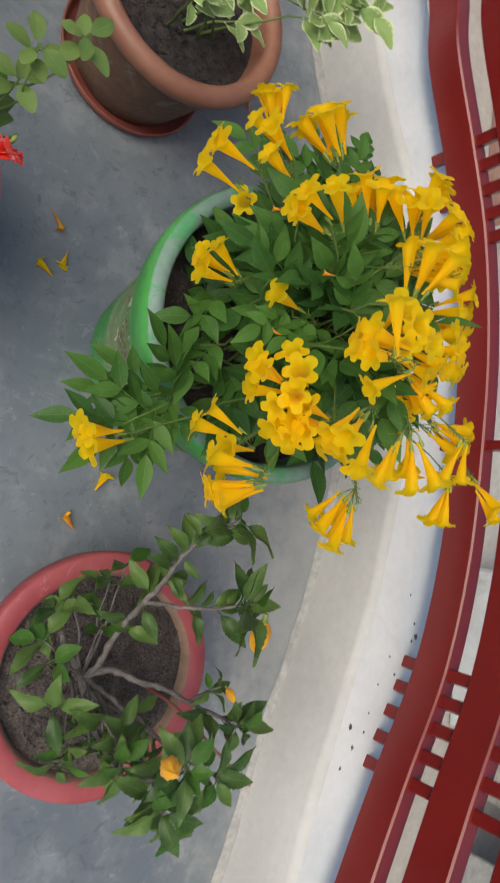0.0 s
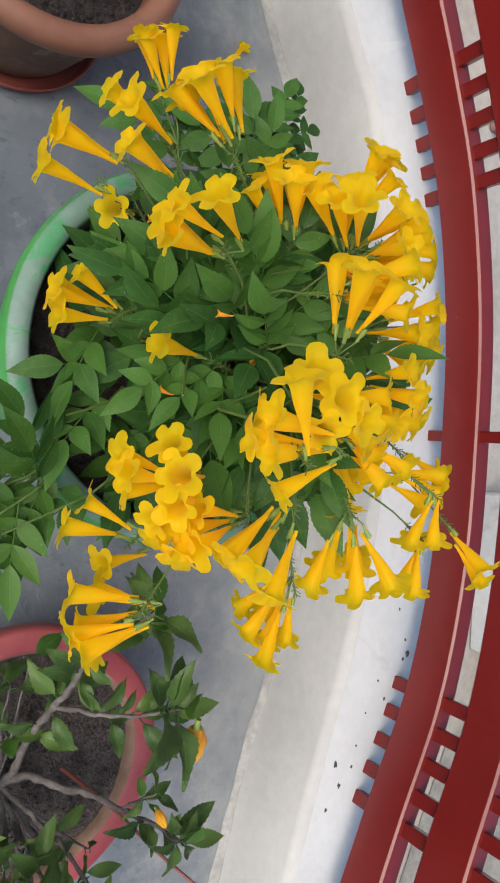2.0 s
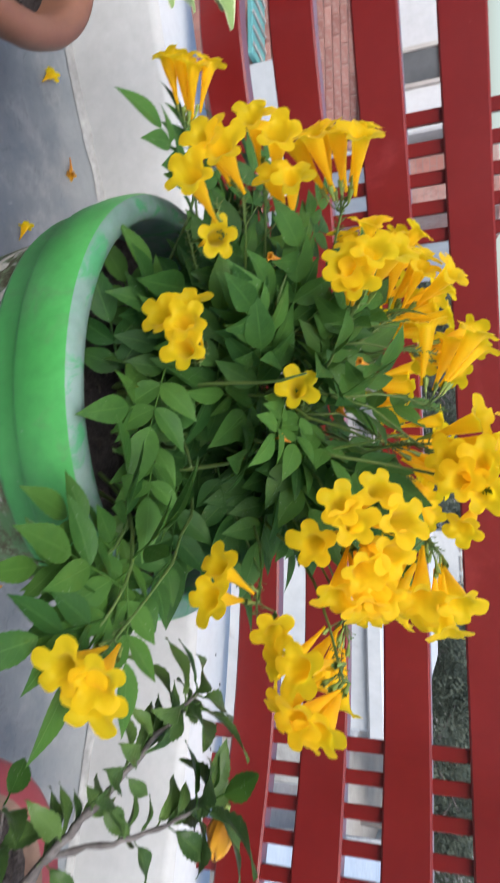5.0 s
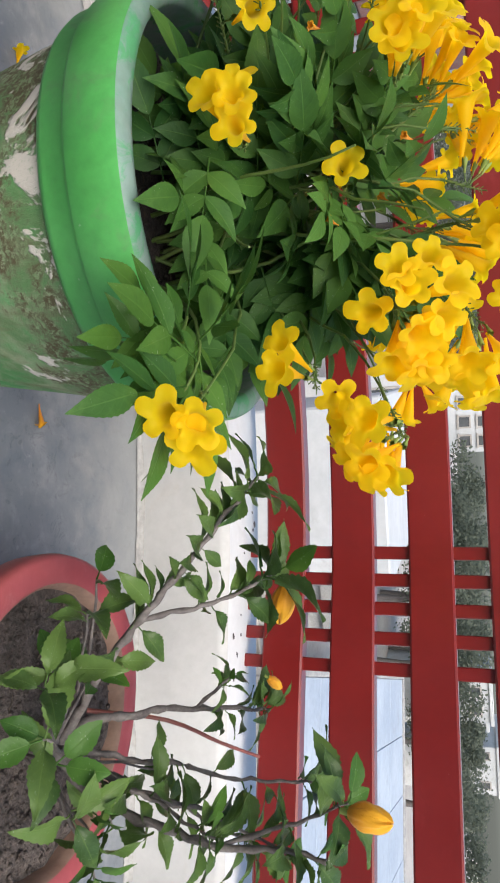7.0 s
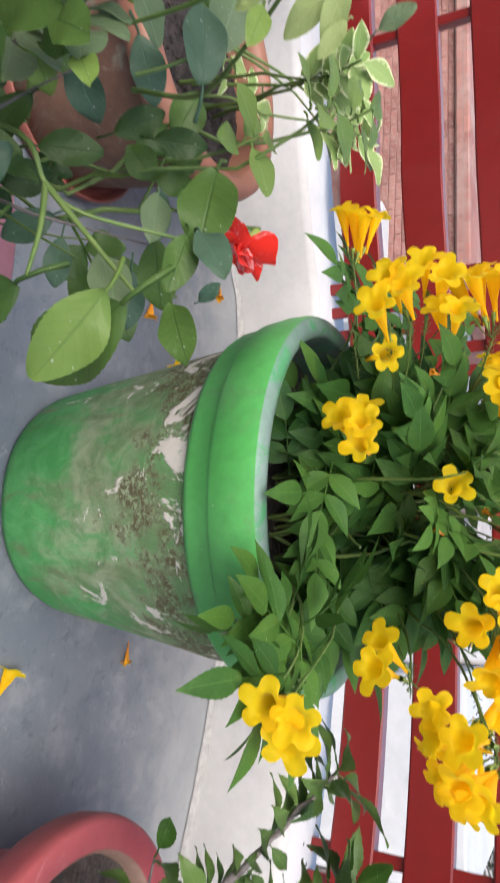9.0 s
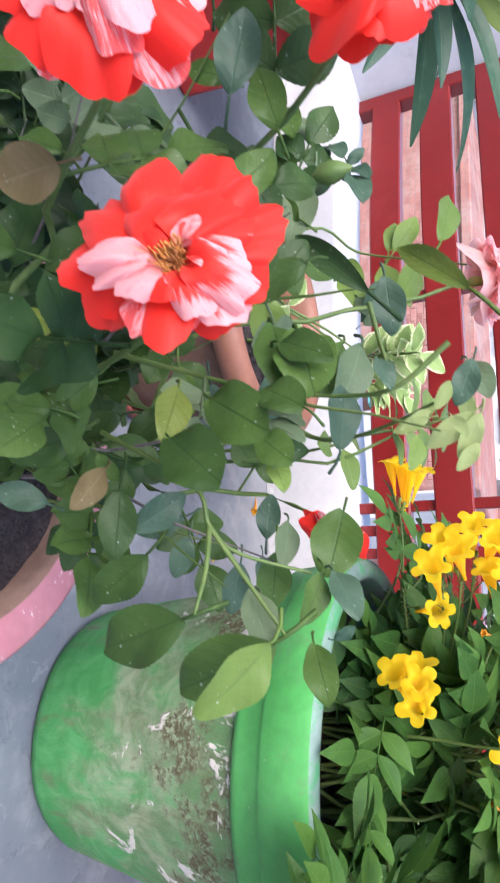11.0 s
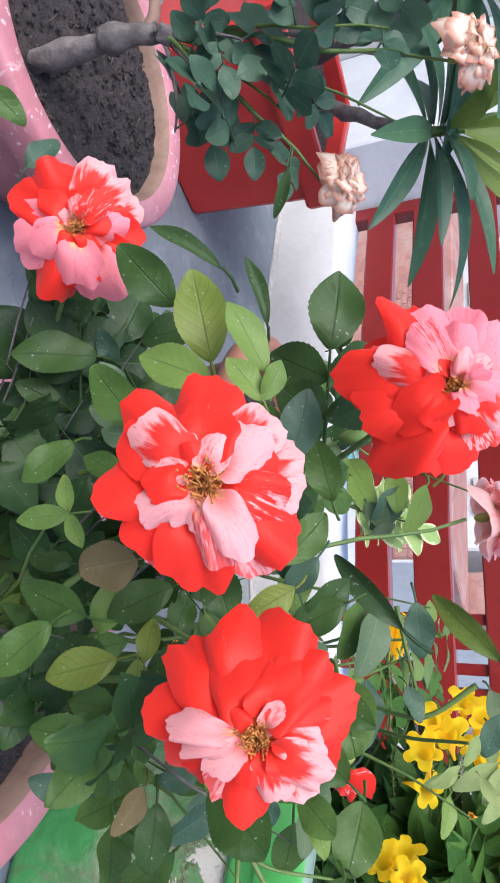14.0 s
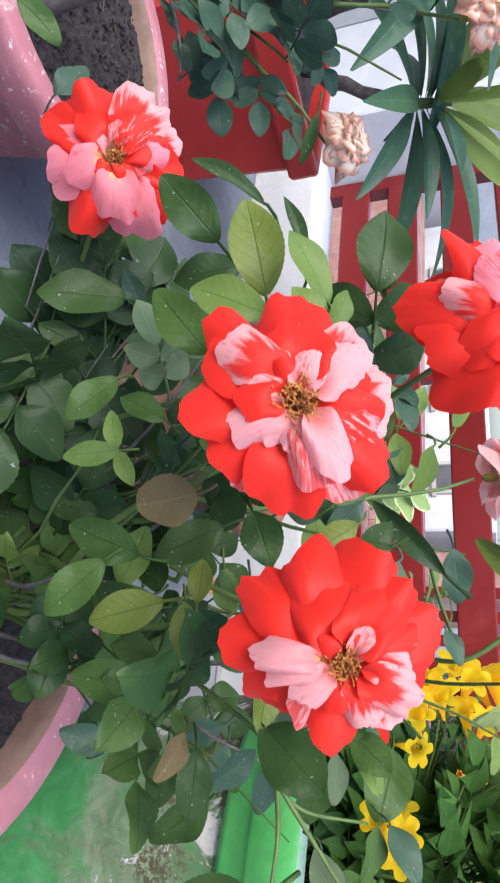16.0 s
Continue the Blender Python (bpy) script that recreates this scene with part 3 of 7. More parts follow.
def parapet():
    # inner face, rounded shoulder, level top with an uneven inner edge, outer face
    rows = []
    for i, p in enumerate(INNER):
        d = (INNER[min(i + 1, len(INNER) - 1)] - INNER[max(i - 1, 0)]).normalized()
        n = Vector((-d.y, d.x, 0))
        w = 0.004 * noise.noise(Vector((p.x * 9, p.y * 9, 2)))
        rows.append([p + n * (w * 0.6 - 0.002) + Vector((0, 0, -0.02)), p + n * w + Vector((0, 0, 0.06)), p + n * (0.004 + w) + Vector((0, 0, WALL_H - 0.018)),
                     p + n * (0.010 + w) + Vector((0, 0, WALL_H - 0.006)), p + n * 0.024 + Vector((0, 0, WALL_H - 0.001)), p + n * 0.06 + Vector((0, 0, WALL_H)),
                     p + n * 0.20 + Vector((0, 0, WALL_H)), p + n * 0.205 + Vector((0, 0, WALL_H - 0.006)), p + n * 0.205 + Vector((0, 0, -3.6))])
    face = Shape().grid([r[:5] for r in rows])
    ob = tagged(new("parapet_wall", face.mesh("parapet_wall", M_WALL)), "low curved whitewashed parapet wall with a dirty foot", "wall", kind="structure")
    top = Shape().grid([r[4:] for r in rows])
    child("coping", top.mesh("coping", M_WALL_SKYLIT), ob)
    skirt = Shape()
    sk = []
    for i, p in enumerate(INNER):
        d = (INNER[min(i + 1, len(INNER) - 1)] - INNER[max(i - 1, 0)]).normalized()
        n = Vector((-d.y, d.x, 0))
        a = 0.006 + 0.006 * noise.noise(Vector((p.x * 14, p.y * 5, 7)))
        h = 0.006 + 0.005 * noise.noise(Vector((p.x * 18, 3, 1)))
        sk.append([p - n * (a + 0.016) + Vector((0, 0, 0.0022)), p - n * (a * 0.4 + 0.002) + Vector((0, 0, 0.004)), p - n * 0.001 + Vector((0, 0, max(h, 0.004) + 0.004)), p + n * 0.008 + Vector((0, 0, 0.02))])
    skirt.grid(sk)
    child("cement_fillet", skirt.mesh("cement_fillet", M_GREY), ob)


def sweep(line, half, z0, z1, e=0.004):
    """A level bar of rectangular section with softened edges along a line."""
    s = Shape()
    rows = []
    for i, p in enumerate(line):
        d = (line[min(i + 1, len(line) - 1)] - line[max(i - 1, 0)]).normalized()
        n = Vector((-d.y, d.x, 0))
        sec = [(-half, z0 + e), (-half, z1 - e), (-half + e, z1), (half - e, z1), (half, z1 - e), (half, z0 + e), (half - e, z0), (-half + e, z0)]
        rows.append([p + n * a + Vector((0, 0, z)) for a, z in sec])
    s.grid(rows, True)
    s.cap(rows[0][::-1])
    s.cap(rows[-1])
    return s


BARS = [(0.236, 0.323), (0.381, 0.471), (0.541, 0.629), (0.696, 0.784), (0.85, 0.938)]


def at_x(x):
    for a, b in zip(RAIL, RAIL[1:]):
        if a.x <= x <= b.x:
            return a.lerp(b, (x - a.x) / (b.x - a.x)), (b - a).normalized()
    return RAIL[-1], Vector((1, 0, 0))


def railing():
    ob = tagged(at_base("railing", (-0.26, 1.36, WALL_H)), "dark red steel balcony railing with broad curved level bars", "railing")
    centre = [p + Vector((0, 0.022, 0)) for p in RAIL]
    for z0, z1 in BARS:
        child("rail_bar", sweep(centre, 0.022, z0, z1).mesh("rail_bar", M_RED, False), ob)
    upright = box(Shape(), -0.013, 0.013, -0.012, 0.012, WALL_H - 0.02, 0.87, 0.002).mesh("baluster", M_RED, False)
    post = box(Shape(), -0.011, 0.011, -0.015, 0.015, WALL_H - 0.02, 0.87, 0.002).mesh("post", M_RED, False)
    end = box(Shape(), -0.026, 0.026, -0.024, 0.024, WALL_H - 0.02, 0.94, 0.003).mesh("end_post", M_RED, False)
    for first, last in ((-0.955, -0.748), (0.252, 0.464)):
        for k in range(5):
            p, d = at_x(first + (last - first) * k / 4)
            child("baluster", upright, ob, Matrix.Translation(p + Vector((0, 0.024, 0))) @ Matrix.Rotation(math.atan2(d.y, d.x), 4, "Z"))
    for x in (-0.262, -1.50, 0.93):
        p, d = at_x(x)
        child("post", post, ob, Matrix.Translation(p + Vector((0, 0.024, 0))) @ Matrix.Rotation(math.atan2(d.y, d.x), 4, "Z"))
    p, d = at_x(-2.215)
    child("end_post", end, ob, Matrix.Translation(p + Vector((0, 0.024, 0))) @ Matrix.Rotation(math.atan2(d.y, d.x), 4, "Z"))


def house_walls():
    west = box(Shape(), -3.1, -2.255, 0.70, 0.95, -3.6, 2.6, 0.006)
    tagged(new("wall_west", west.mesh("wall_west", M_WALL_SKYLIT, False)), "whitewashed pillar at the end of the railing", "wall", kind="structure")
    side = box(Shape(), -3.1, -2.9, -5.4, 0.70, -3.6, 2.6, 0.006)
    tagged(new("wall_side", side.mesh("wall_side", M_WALL, False)), "whitewashed side wall of the terrace", "wall", kind="structure")
    back = box(Shape(), -6.0, 6.0, -5.6, -5.4, -3.6, 2.9, 0.006)
    tagged(new("wall_south", back.mesh("wall_south", M_WALL, False)), "whitewashed house wall behind the terrace", "wall", kind="structure")


floor_slab()
parapet()
railing()
house_walls()


# ---- pots ----
def soil(name, place, r, z, material, label, seed):
    s = Shape()
    rows = []
    for i in range(15):
        q = r * (i / 14) + 0.0005
        rows.append([Vector((q * math.cos(t), q * math.sin(t), z + 0.012 * (1 - (i / 14) ** 2) + 0.007 * noise.fractal(Vector((q * math.cos(t) * 40 + seed, q * math.sin(t) * 40, 0)), 1.0, 2.0, 3)))
                     for t in [2 * math.pi * k / 56 for k in range(56)]])
    s.grid(rows, True)
    rnd = random.Random(seed)
    for k in range(1100):
        a, q = rnd.uniform(0, 6.28), r * 0.95 * math.sqrt(rnd.random())
        c = Vector((q * math.cos(a), q * math.sin(a), z + 0.012 * (1 - (q / r) ** 2) + 0.002))
        g = rnd.choice((0.001, 0.0013, 0.0016, 0.002, 0.0028, 0.004))
        s.grid([[c + Vector((g * rnd.uniform(0.7, 1.2) * math.sin(h) * math.cos(t), g * rnd.uniform(0.7, 1.2) * math.sin(h) * math.sin(t), 0.7 * g * math.cos(h))) for t in (0, 1.25, 2.5, 3.8, 5.0)]
                for h in (0.15, 1.0, 1.9, 2.9)], True)
    ob = new(name, s.mesh(name, material))
    ob.location = place
    straw = Shape()
    for k in range(32):
        a, q, w, n = rnd.uniform(0, 6.28), r * 0.93 * math.sqrt(rnd.random()), rnd.uniform(0, 6.28), rnd.uniform(0.005, 0.018)
        c = Vector((q * math.cos(a), q * math.sin(a), z + 0.012 * (1 - (q / r) ** 2) + 0.004))
        d = Vector((math.cos(w), math.sin(w), rnd.uniform(-0.1, 0.3))) * n
        straw.tube([c, c + d * 0.5 + Vector((0, 0, 0.0012)), c + d], [0.0007, 0.0009, 0.0005], 4)
    child("straw", straw.mesh("straw", M_STRAW), ob, Matrix.Translation(place), "dry straw and root bits")
    return tagged(ob, label, "soil", kind="stuff")


def green_pot():
    c = (-0.319, 0.676, 0)
    pot = tagged(at_base("flower_pot", c), "large green painted pot with mossy worn body and bright collar", "flower pot", "flower pots")
    m = Matrix.Translation(c)
    body = lathe([(0.0005, 0.004), (0.150, 0.002), (0.160, 0.006), (0.166, 0.02), (0.178, 0.10), (0.192, 0.19), (0.206, 0.27), (0.2125, 0.330)], 96, 0.012)
    child("body", body.mesh("body", M_BODY_GREEN), pot, m, "washed-out green paint with chalk patches and moss")
    collar = lathe([(0.207, 0.321), (0.2205, 0.323), (0.2245, 0.327), (0.2270, 0.333), (0.229, 0.355), (0.2320, 0.358), (0.2345, 0.362), (0.2385, 0.388), (0.2385, 0.406), (0.236, 0.413)], 96, 0.006, 3)
    child("collar", collar.mesh("collar", M_RIM_GREEN), pot, m, "bright green two-step collar")
    lip = lathe([(0.236, 0.4125), (0.2325, 0.4165), (0.222, 0.418), (0.214, 0.4165), (0.2105, 0.412), (0.207, 0.38), (0.202, 0.33)], 96, 0.006, 3)
    child("lip", lip.mesh("lip", M_LIP), pot, m, "rubbed pale lip with green remains")
    soil("soil", c, 0.204, 0.345, M_SOIL, "dark soil in the green pot", 11)


def pink_pot(c, r, h, material, label, ground, seed, inner):
    pot = tagged(at_base("flower_pot", c), label, "flower pot", "flower pots")
    m = Matrix.Translation(c)
    body = lathe([(0.0005, 0.004), (0.60 * r, 0.002), (0.64 * r, 0.008), (0.72 * r, h * 0.4), (0.80 * r, h * 0.74)], 80, 0.012, seed)
    child("body", body.mesh("body", material), pot, m)
    rim = lathe([(0.79 * r, h * 0.72), (0.92 * r, h * 0.735), (0.955 * r, h * 0.75), (0.985 * r, h * 0.80), (r, h * 0.93), (0.99 * r, h * 0.985), (0.965 * r, h), (0.85 * r, h * 1.0), (0.825 * r, h * 0.985)], 80, 0.014, seed + 5)
    child("rim", rim.mesh("rim", material), pot, m)
    edge = lathe([(0.826 * r, h * 0.988), (0.812 * r, h * 0.975), (0.795 * r, h * 0.93), (0.77 * r, h * 0.75)], 80, 0.014, seed + 5)
    child("inner_wall", edge.mesh("inner_wall", inner), pot, m, "bare clay inner wall")
    soil("soil", c, 0.80 * r, h * 0.885, ground, "dry crumbly soil in a pink pot", seed)


def brown_pot():
    c = (-0.922, 0.503, 0)
    pot = tagged(at_base("flower_pot", c), "stained terracotta pot with thick rolled rim standing in a saucer", "flower pot", "flower pots")
    m = Matrix.Translation(c)
    body = lathe([(0.0005, 0.010), (0.122, 0.008), (0.128, 0.014), (0.145, 0.10), (0.160, 0.21), (0.163, 0.234)], 80, 0.01, 8)
    child("body", body.mesh("body", M_TERRA_OLD), pot, m, "dark stained clay body")
    prof = [(0.160, 0.232), (0.176, 0.230), (0.188, 0.235), (0.1945, 0.245), (0.1965, 0.257), (0.193, 0.269), (0.184, 0.276), (0.173, 0.277), (0.163, 0.271), (0.158, 0.259), (0.153, 0.20)]
    child("rim", lathe(prof, 80, 0.012, 4).mesh("rim", M_TERRA), pot, m, "rolled terracotta rim")
    soil("soil", c, 0.155, 0.222, M_SOIL, "dark damp soil in the terracotta pot", 21)
    tray = lathe([(0.0005, 0.002), (0.138, 0.002), (0.146, 0.005), (0.151, 0.014), (0.155, 0.030), (0.152, 0.032), (0.147, 0.014), (0.136, 0.0075), (0.0005, 0.0072)], 80, 0.006, 9)
    ob = new("plant_saucer", tray.mesh("plant_saucer", M_SAUCER))
    ob.location = c
    tagged(ob, "red-brown plastic saucer under the terracotta pot", "saucer")


def planter():
    c = (-1.70, 0.235, 0)
    ob = tagged(at_base("planter", c), "glossy red square planter box holding a long-leaved shrub", "planter")
    turn = Matrix.Translation(c) @ Matrix.Rotation(radians(0), 4, "Z")
    rows = [[Vector((sx * a, sy * a, z)) for sx, sy in ((-1, -0.94), (-0.94, -1), (0.94, -1), (1, -0.94), (1, 0.94), (0.94, 1), (-0.94, 1), (-1, 0.94))] for a, z in ((0.165, 0.0), (0.17, 0.006), (0.185, 0.265))]
    body = Shape().grid(rows, True)
    child("body", body.mesh("body", M_PLANTER, False), ob, turn)
    rows = [[Vector((sx * a, sy * a, z)) for sx, sy in ((-1, -0.95), (-0.95, -1), (0.95, -1), (1, -0.95), (1, 0.95), (0.95, 1), (-0.95, 1), (-1, 0.95))]
            for a, z in ((0.184, 0.262), (0.197, 0.264), (0.20, 0.27), (0.20, 0.318), (0.197, 0.323), (0.182, 0.323), (0.178, 0.318), (0.176, 0.24))]
    child("rim", Shape().grid(rows, True).mesh("rim", M_PLANTER, False), ob, turn)
    bed = Shape()
    bed.grid([[Vector((-0.178 + 0.356 * i / 14, -0.178 + 0.356 * j / 14, 0.285 + 0.008 * noise.noise(Vector((i, j, 0.4))))) for i in range(15)] for j in range(15)])
    s = new("soil", bed.mesh("soil", M_SOIL))
    s.matrix_basis = turn
    tagged(s, "dark soil in the red planter", "soil", kind="stuff")


green_pot()
pink_pot((0.263, 0.553, 0), 0.203, 0.200, M_PINK, "coral pink painted clay pot with a broad rim, holding a hibiscus", M_SOIL_DRY, 31, M_CLAY_IN)
pink_pot((-0.432, 0.060, 0), 0.202, 0.248, M_ROSE_PINK, "faded rose-pink clay pot with pale paint flecks", M_SOIL, 41, M_CLAY_IN)
pink_pot((-1.095, -0.073, 0), 0.20, 0.204, M_ROSE_PINK, "rose-pink pot with grey soil and a woody rose", M_SOIL, 51, M_CLAY_IN)
brown_pot()
planter()


# ---- leaves, blossoms and stems ----
def blade(s, m, L, W, fold=0.25, curl=-0.2, tip=1.0, saw=0.0, n=14, wave=0.0, full=0.85):
    """One leaf blade from its foot along y, adding to the shape s. tip: >1 puts the widest place nearer the foot."""
    rows = []
    for i in range(n + 1):
        v = i / n
        w = W * max(math.sin(math.pi * min(v ** (1 / tip) * 0.97 + 0.015, 1.0)), 0.0) ** full
        w *= 1 + (saw if i % 2 else -saw * 0.5)
        rows.append([m @ Vector((u * w, v * L - abs(u) * saw * W * 0.6, fold * abs(u) * w + curl * L * v * v + wave * W * math.sin(v * 9 + u * 2) * abs(u))) for u in (-1, -0.55, 0, 0.55, 1)])
    s.grid(rows)


def pinnate(name, pairs, L, W, material, spread=62, tip=1.35, saw=0.06, seed=1, stalk=0.012, end=1.15, curl=-0.18, spine=1.0, n=14, full=0.85, wave=0.0):
    """A compound leaf: opposite leaflets along a stalk and one at its end, as one mesh."""
    rnd = random.Random(seed)
    s = Shape()
    top = stalk + pairs * L * 0.52 * spine
    line = [Vector((0, top * t, -0.10 * top * t * t)) for t in (0, 0.25, 0.5, 0.75, 1)]
    s.tube(line, [0.0011, 0.001, 0.0009, 0.0008, 0.0006], 5)
    for k in range(pairs):
        p, _ = along(line, (stalk + (k + 0.25) * (top - stalk) / pairs) / top)
        size = 0.78 + 0.22 * math.sin(math.pi * (k + 0.8) / (pairs + 0.6))
        for side in (-1, 1):
            m = Matrix.Translation(p) @ Matrix.Rotation(-side * radians(spread + rnd.uniform(-9, 9)), 4, "Z") @ Matrix.Rotation(radians(rnd.uniform(-20, 12)), 4, "X") @ Matrix.Rotation(radians(rnd.uniform(-22, 22)), 4, "Y")
            blade(s, m, L * size * rnd.uniform(0.9, 1.08), W * size, rnd.uniform(0.1, 0.3), curl + rnd.uniform(-0.12, 0.1), tip, saw, n, wave, full)
    m = Matrix.Translation(line[-1]) @ Matrix.Rotation(radians(rnd.uniform(-12, 12)), 4, "Z") @ Matrix.Rotation(radians(rnd.uniform(-18, 5)), 4, "X")
    blade(s, m, L * end, W * 1.1, 0.2, curl, tip, saw, n, wave, full)
    return s.mesh(name, material)


def simple_leaf(name, L, W, material, tip=1.2, saw=0.05, fold=0.2, curl=-0.2, stalk=0.01, wave=0.0, n=14, full=0.85, back=0.0):
    s = Shape()
    s.tube([Vector((0, -back, -back)), Vector((0, -back * 0.4, -back * 0.25)), Vector((0, stalk * 0.5, 0.001)), Vector((0, stalk, 0))] if back else [Vector((0, 0, 0)), Vector((0, stalk * 0.5, 0.001)), Vector((0, stalk, 0))], [0.0012, 0.001, 0.0009, 0.0008][:4 if back else 3], 5)
    blade(s, Matrix.Translation((0, stalk, 0)), L, W, fold, curl, tip, saw, n, wave, full)
    return s.mesh(name, material)


def trumpet(name, material, seed, length=0.043, mouth=0.0165, bend=0.15):
    """A funnel flower along y, narrow at the foot, five rounded wavy lobes turned out at the mouth."""
    rnd = random.Random(seed)
    s = Shape()
    prof = [(0.0014, 0.0), (0.0019, 0.12), (0.0026, 0.25), (0.0038, 0.38), (0.0051, 0.50), (0.0065, 0.62), (0.0076, 0.74), (0.0084, 0.84), (0.0094, 0.905), (0.0116, 0.948), (mouth, 0.972), (mouth * 1.24, 0.984), (mouth * 1.45, 0.978)]
    ph = [rnd.uniform(-0.15, 0.15) for _ in range(5)]
    size = [rnd.uniform(0.85, 1.12) for _ in range(5)]
    rows = []
    for i, (r, v) in enumerate(prof):
        row = []
        for k in range(40):
            t = 2 * math.pi * k / 40
            lobe = int(k / 8)
            local = (k % 8) / 8 - 0.4375
            out = max(0.0, (i - 7) / 5.0)
            notch = 1 - out * 0.46 * min(1.0, abs(local) * 2.1) ** 2.6
            q = r * notch * (1 + out * (size[lobe] - 1))
            y = v * length + out * (0.0006 * math.sin(t * 10 + ph[lobe] * 9) - 0.0024 * math.sin(t * 2 + seed) + 0.16 * length * ph[lobe])
            flat = 1 - 0.18 * (1 - out) * min(1, i / 4)
            row.append(Vector((q * math.cos(t), y, q * flat * math.sin(t) - bend * length * (1 - v) ** 2 * 0.4)))
        rows.append(row)
    s.grid(rows, True)
    return s.mesh(name, material)


def calyx_mesh(name, r=0.0024, L=0.007):
    s = Shape()
    rows = []
    for v, q in ((-0.9, 0.5), (-0.2, 0.55), (0.0, 0.8), (0.35, 1.0), (0.8, 1.12), (1.0, 1.2)):
        rows.append([Vector((r * q * math.cos(t), L * v + (0.0012 * math.cos(5 * t) if v == 1.0 else 0), r * q * math.sin(t))) for t in [2 * math.pi * k / 10 for k in range(10)]])
    s.grid(rows, True)
    return s.mesh(name, M_CREAM_CALYX)


def raceme(seed):
    """The axis of a flower head with the stubs of fallen flowers and a few tight green buds."""
    rnd = random.Random(seed)
    s = Shape()
    L = 0.040 + 0.006 * seed
    s.tube([Vector((0.002 * math.sin(3 * v), L * v, 0)) for v in (0, 0.25, 0.5, 0.75, 1)], [0.0013, 0.0012, 0.0011, 0.0009, 0.0006], 6)
    for k in range(30):
        v = (k + 1) / 31
        a = k * 2.4
        p = Vector((0.002 * math.sin(3 * v), L * v, 0))
        d = Vector((math.cos(a), 0.75, math.sin(a))).normalized() * rnd.uniform(0.004, 0.0085)
        s.tube([p, p + d * 0.5, p + d], [0.00045, 0.00045, 0.0007], 4)
    return s.mesh("raceme", M_STEM)


def petal(name, L, W, cup, ruffle, seed, material, back=0.0, point=0.0, roll=0.0):
    """A fan-shaped rose petal standing along y, hollow side to +z, with an uneven scalloped edge; cup bends it inwards, back rolls the edge outwards, roll curls the sides, point draws out the tip."""
    s = Shape()
    rows = []
    n = 14
    wide = math.atan2(W, 0.62 * L)
    mid = 0.35 * math.sin(seed * 3.1)
    for i in range(n + 1):
        v = i / n
        row = []
        for j in range(21):
            u = j / 10 - 1
            a = u * wide * (0.35 + 0.65 * min(1.0, v / 0.55) ** 0.8)
            edge = 0.030 * math.sin(4.1 * u + seed) + 0.018 * math.sin(8.3 * u + seed * 2.1) + 0.010 * math.sin(19.0 * u + seed * 5.0) + 0.10 * noise.noise(Vector((u * 2.6, seed * 3.7, 1.0))) + 0.05 * noise.noise(Vector((u * 8.5, seed * 5.1, 4.0))) + point * 0.22 * max(0.0, 1 - abs(u - mid) * 1.5) ** 1.2
            r = L * v * (1 - 0.36 * abs(u) ** 2.2 * v + edge * v ** 3)
            z = cup * L * (v * 0.9 - 0.5 * v * v + 0.5 * u * u * v) - back * L * max(0, v - 0.45) ** 2 * 2.0
            z += roll * W * abs(u) ** 2.2 * math.sin(math.pi * min(v, 0.9))
            z += ruffle * L * v * v * (0.5 * math.sin(2.2 * u + seed) + 0.30 * math.sin(5.2 * u + seed * 2.3) * v + 0.8 * noise.noise(Vector((u * 0.9 + seed, v * 1.4, 0))))
            row.append(Vector((r * math.sin(a), r * math.cos(a), z)))
        rows.append(row)
    s.grid(rows)
    return s.mesh(name, material)


PETALS = {}


def petal_set():
    """Petal meshes for the full blossoms: P, p, q pale pink from the outside in, S, s, w, n striped red, c, d, e faded cream."""
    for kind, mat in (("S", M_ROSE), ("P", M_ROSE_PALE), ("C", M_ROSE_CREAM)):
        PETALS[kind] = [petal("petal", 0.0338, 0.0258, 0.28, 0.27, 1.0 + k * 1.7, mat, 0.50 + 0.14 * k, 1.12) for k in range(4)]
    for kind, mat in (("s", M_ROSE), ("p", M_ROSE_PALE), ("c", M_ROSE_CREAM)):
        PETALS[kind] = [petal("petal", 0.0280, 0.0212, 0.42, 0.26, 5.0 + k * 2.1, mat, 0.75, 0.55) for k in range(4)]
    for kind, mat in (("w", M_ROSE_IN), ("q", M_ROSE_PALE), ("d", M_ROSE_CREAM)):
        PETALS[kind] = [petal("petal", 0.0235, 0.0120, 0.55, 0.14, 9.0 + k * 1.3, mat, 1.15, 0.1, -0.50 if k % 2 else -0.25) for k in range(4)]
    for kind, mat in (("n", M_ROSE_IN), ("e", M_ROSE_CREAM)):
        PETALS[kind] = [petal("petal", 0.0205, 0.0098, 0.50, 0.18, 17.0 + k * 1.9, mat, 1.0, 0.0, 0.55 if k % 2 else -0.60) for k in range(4)]


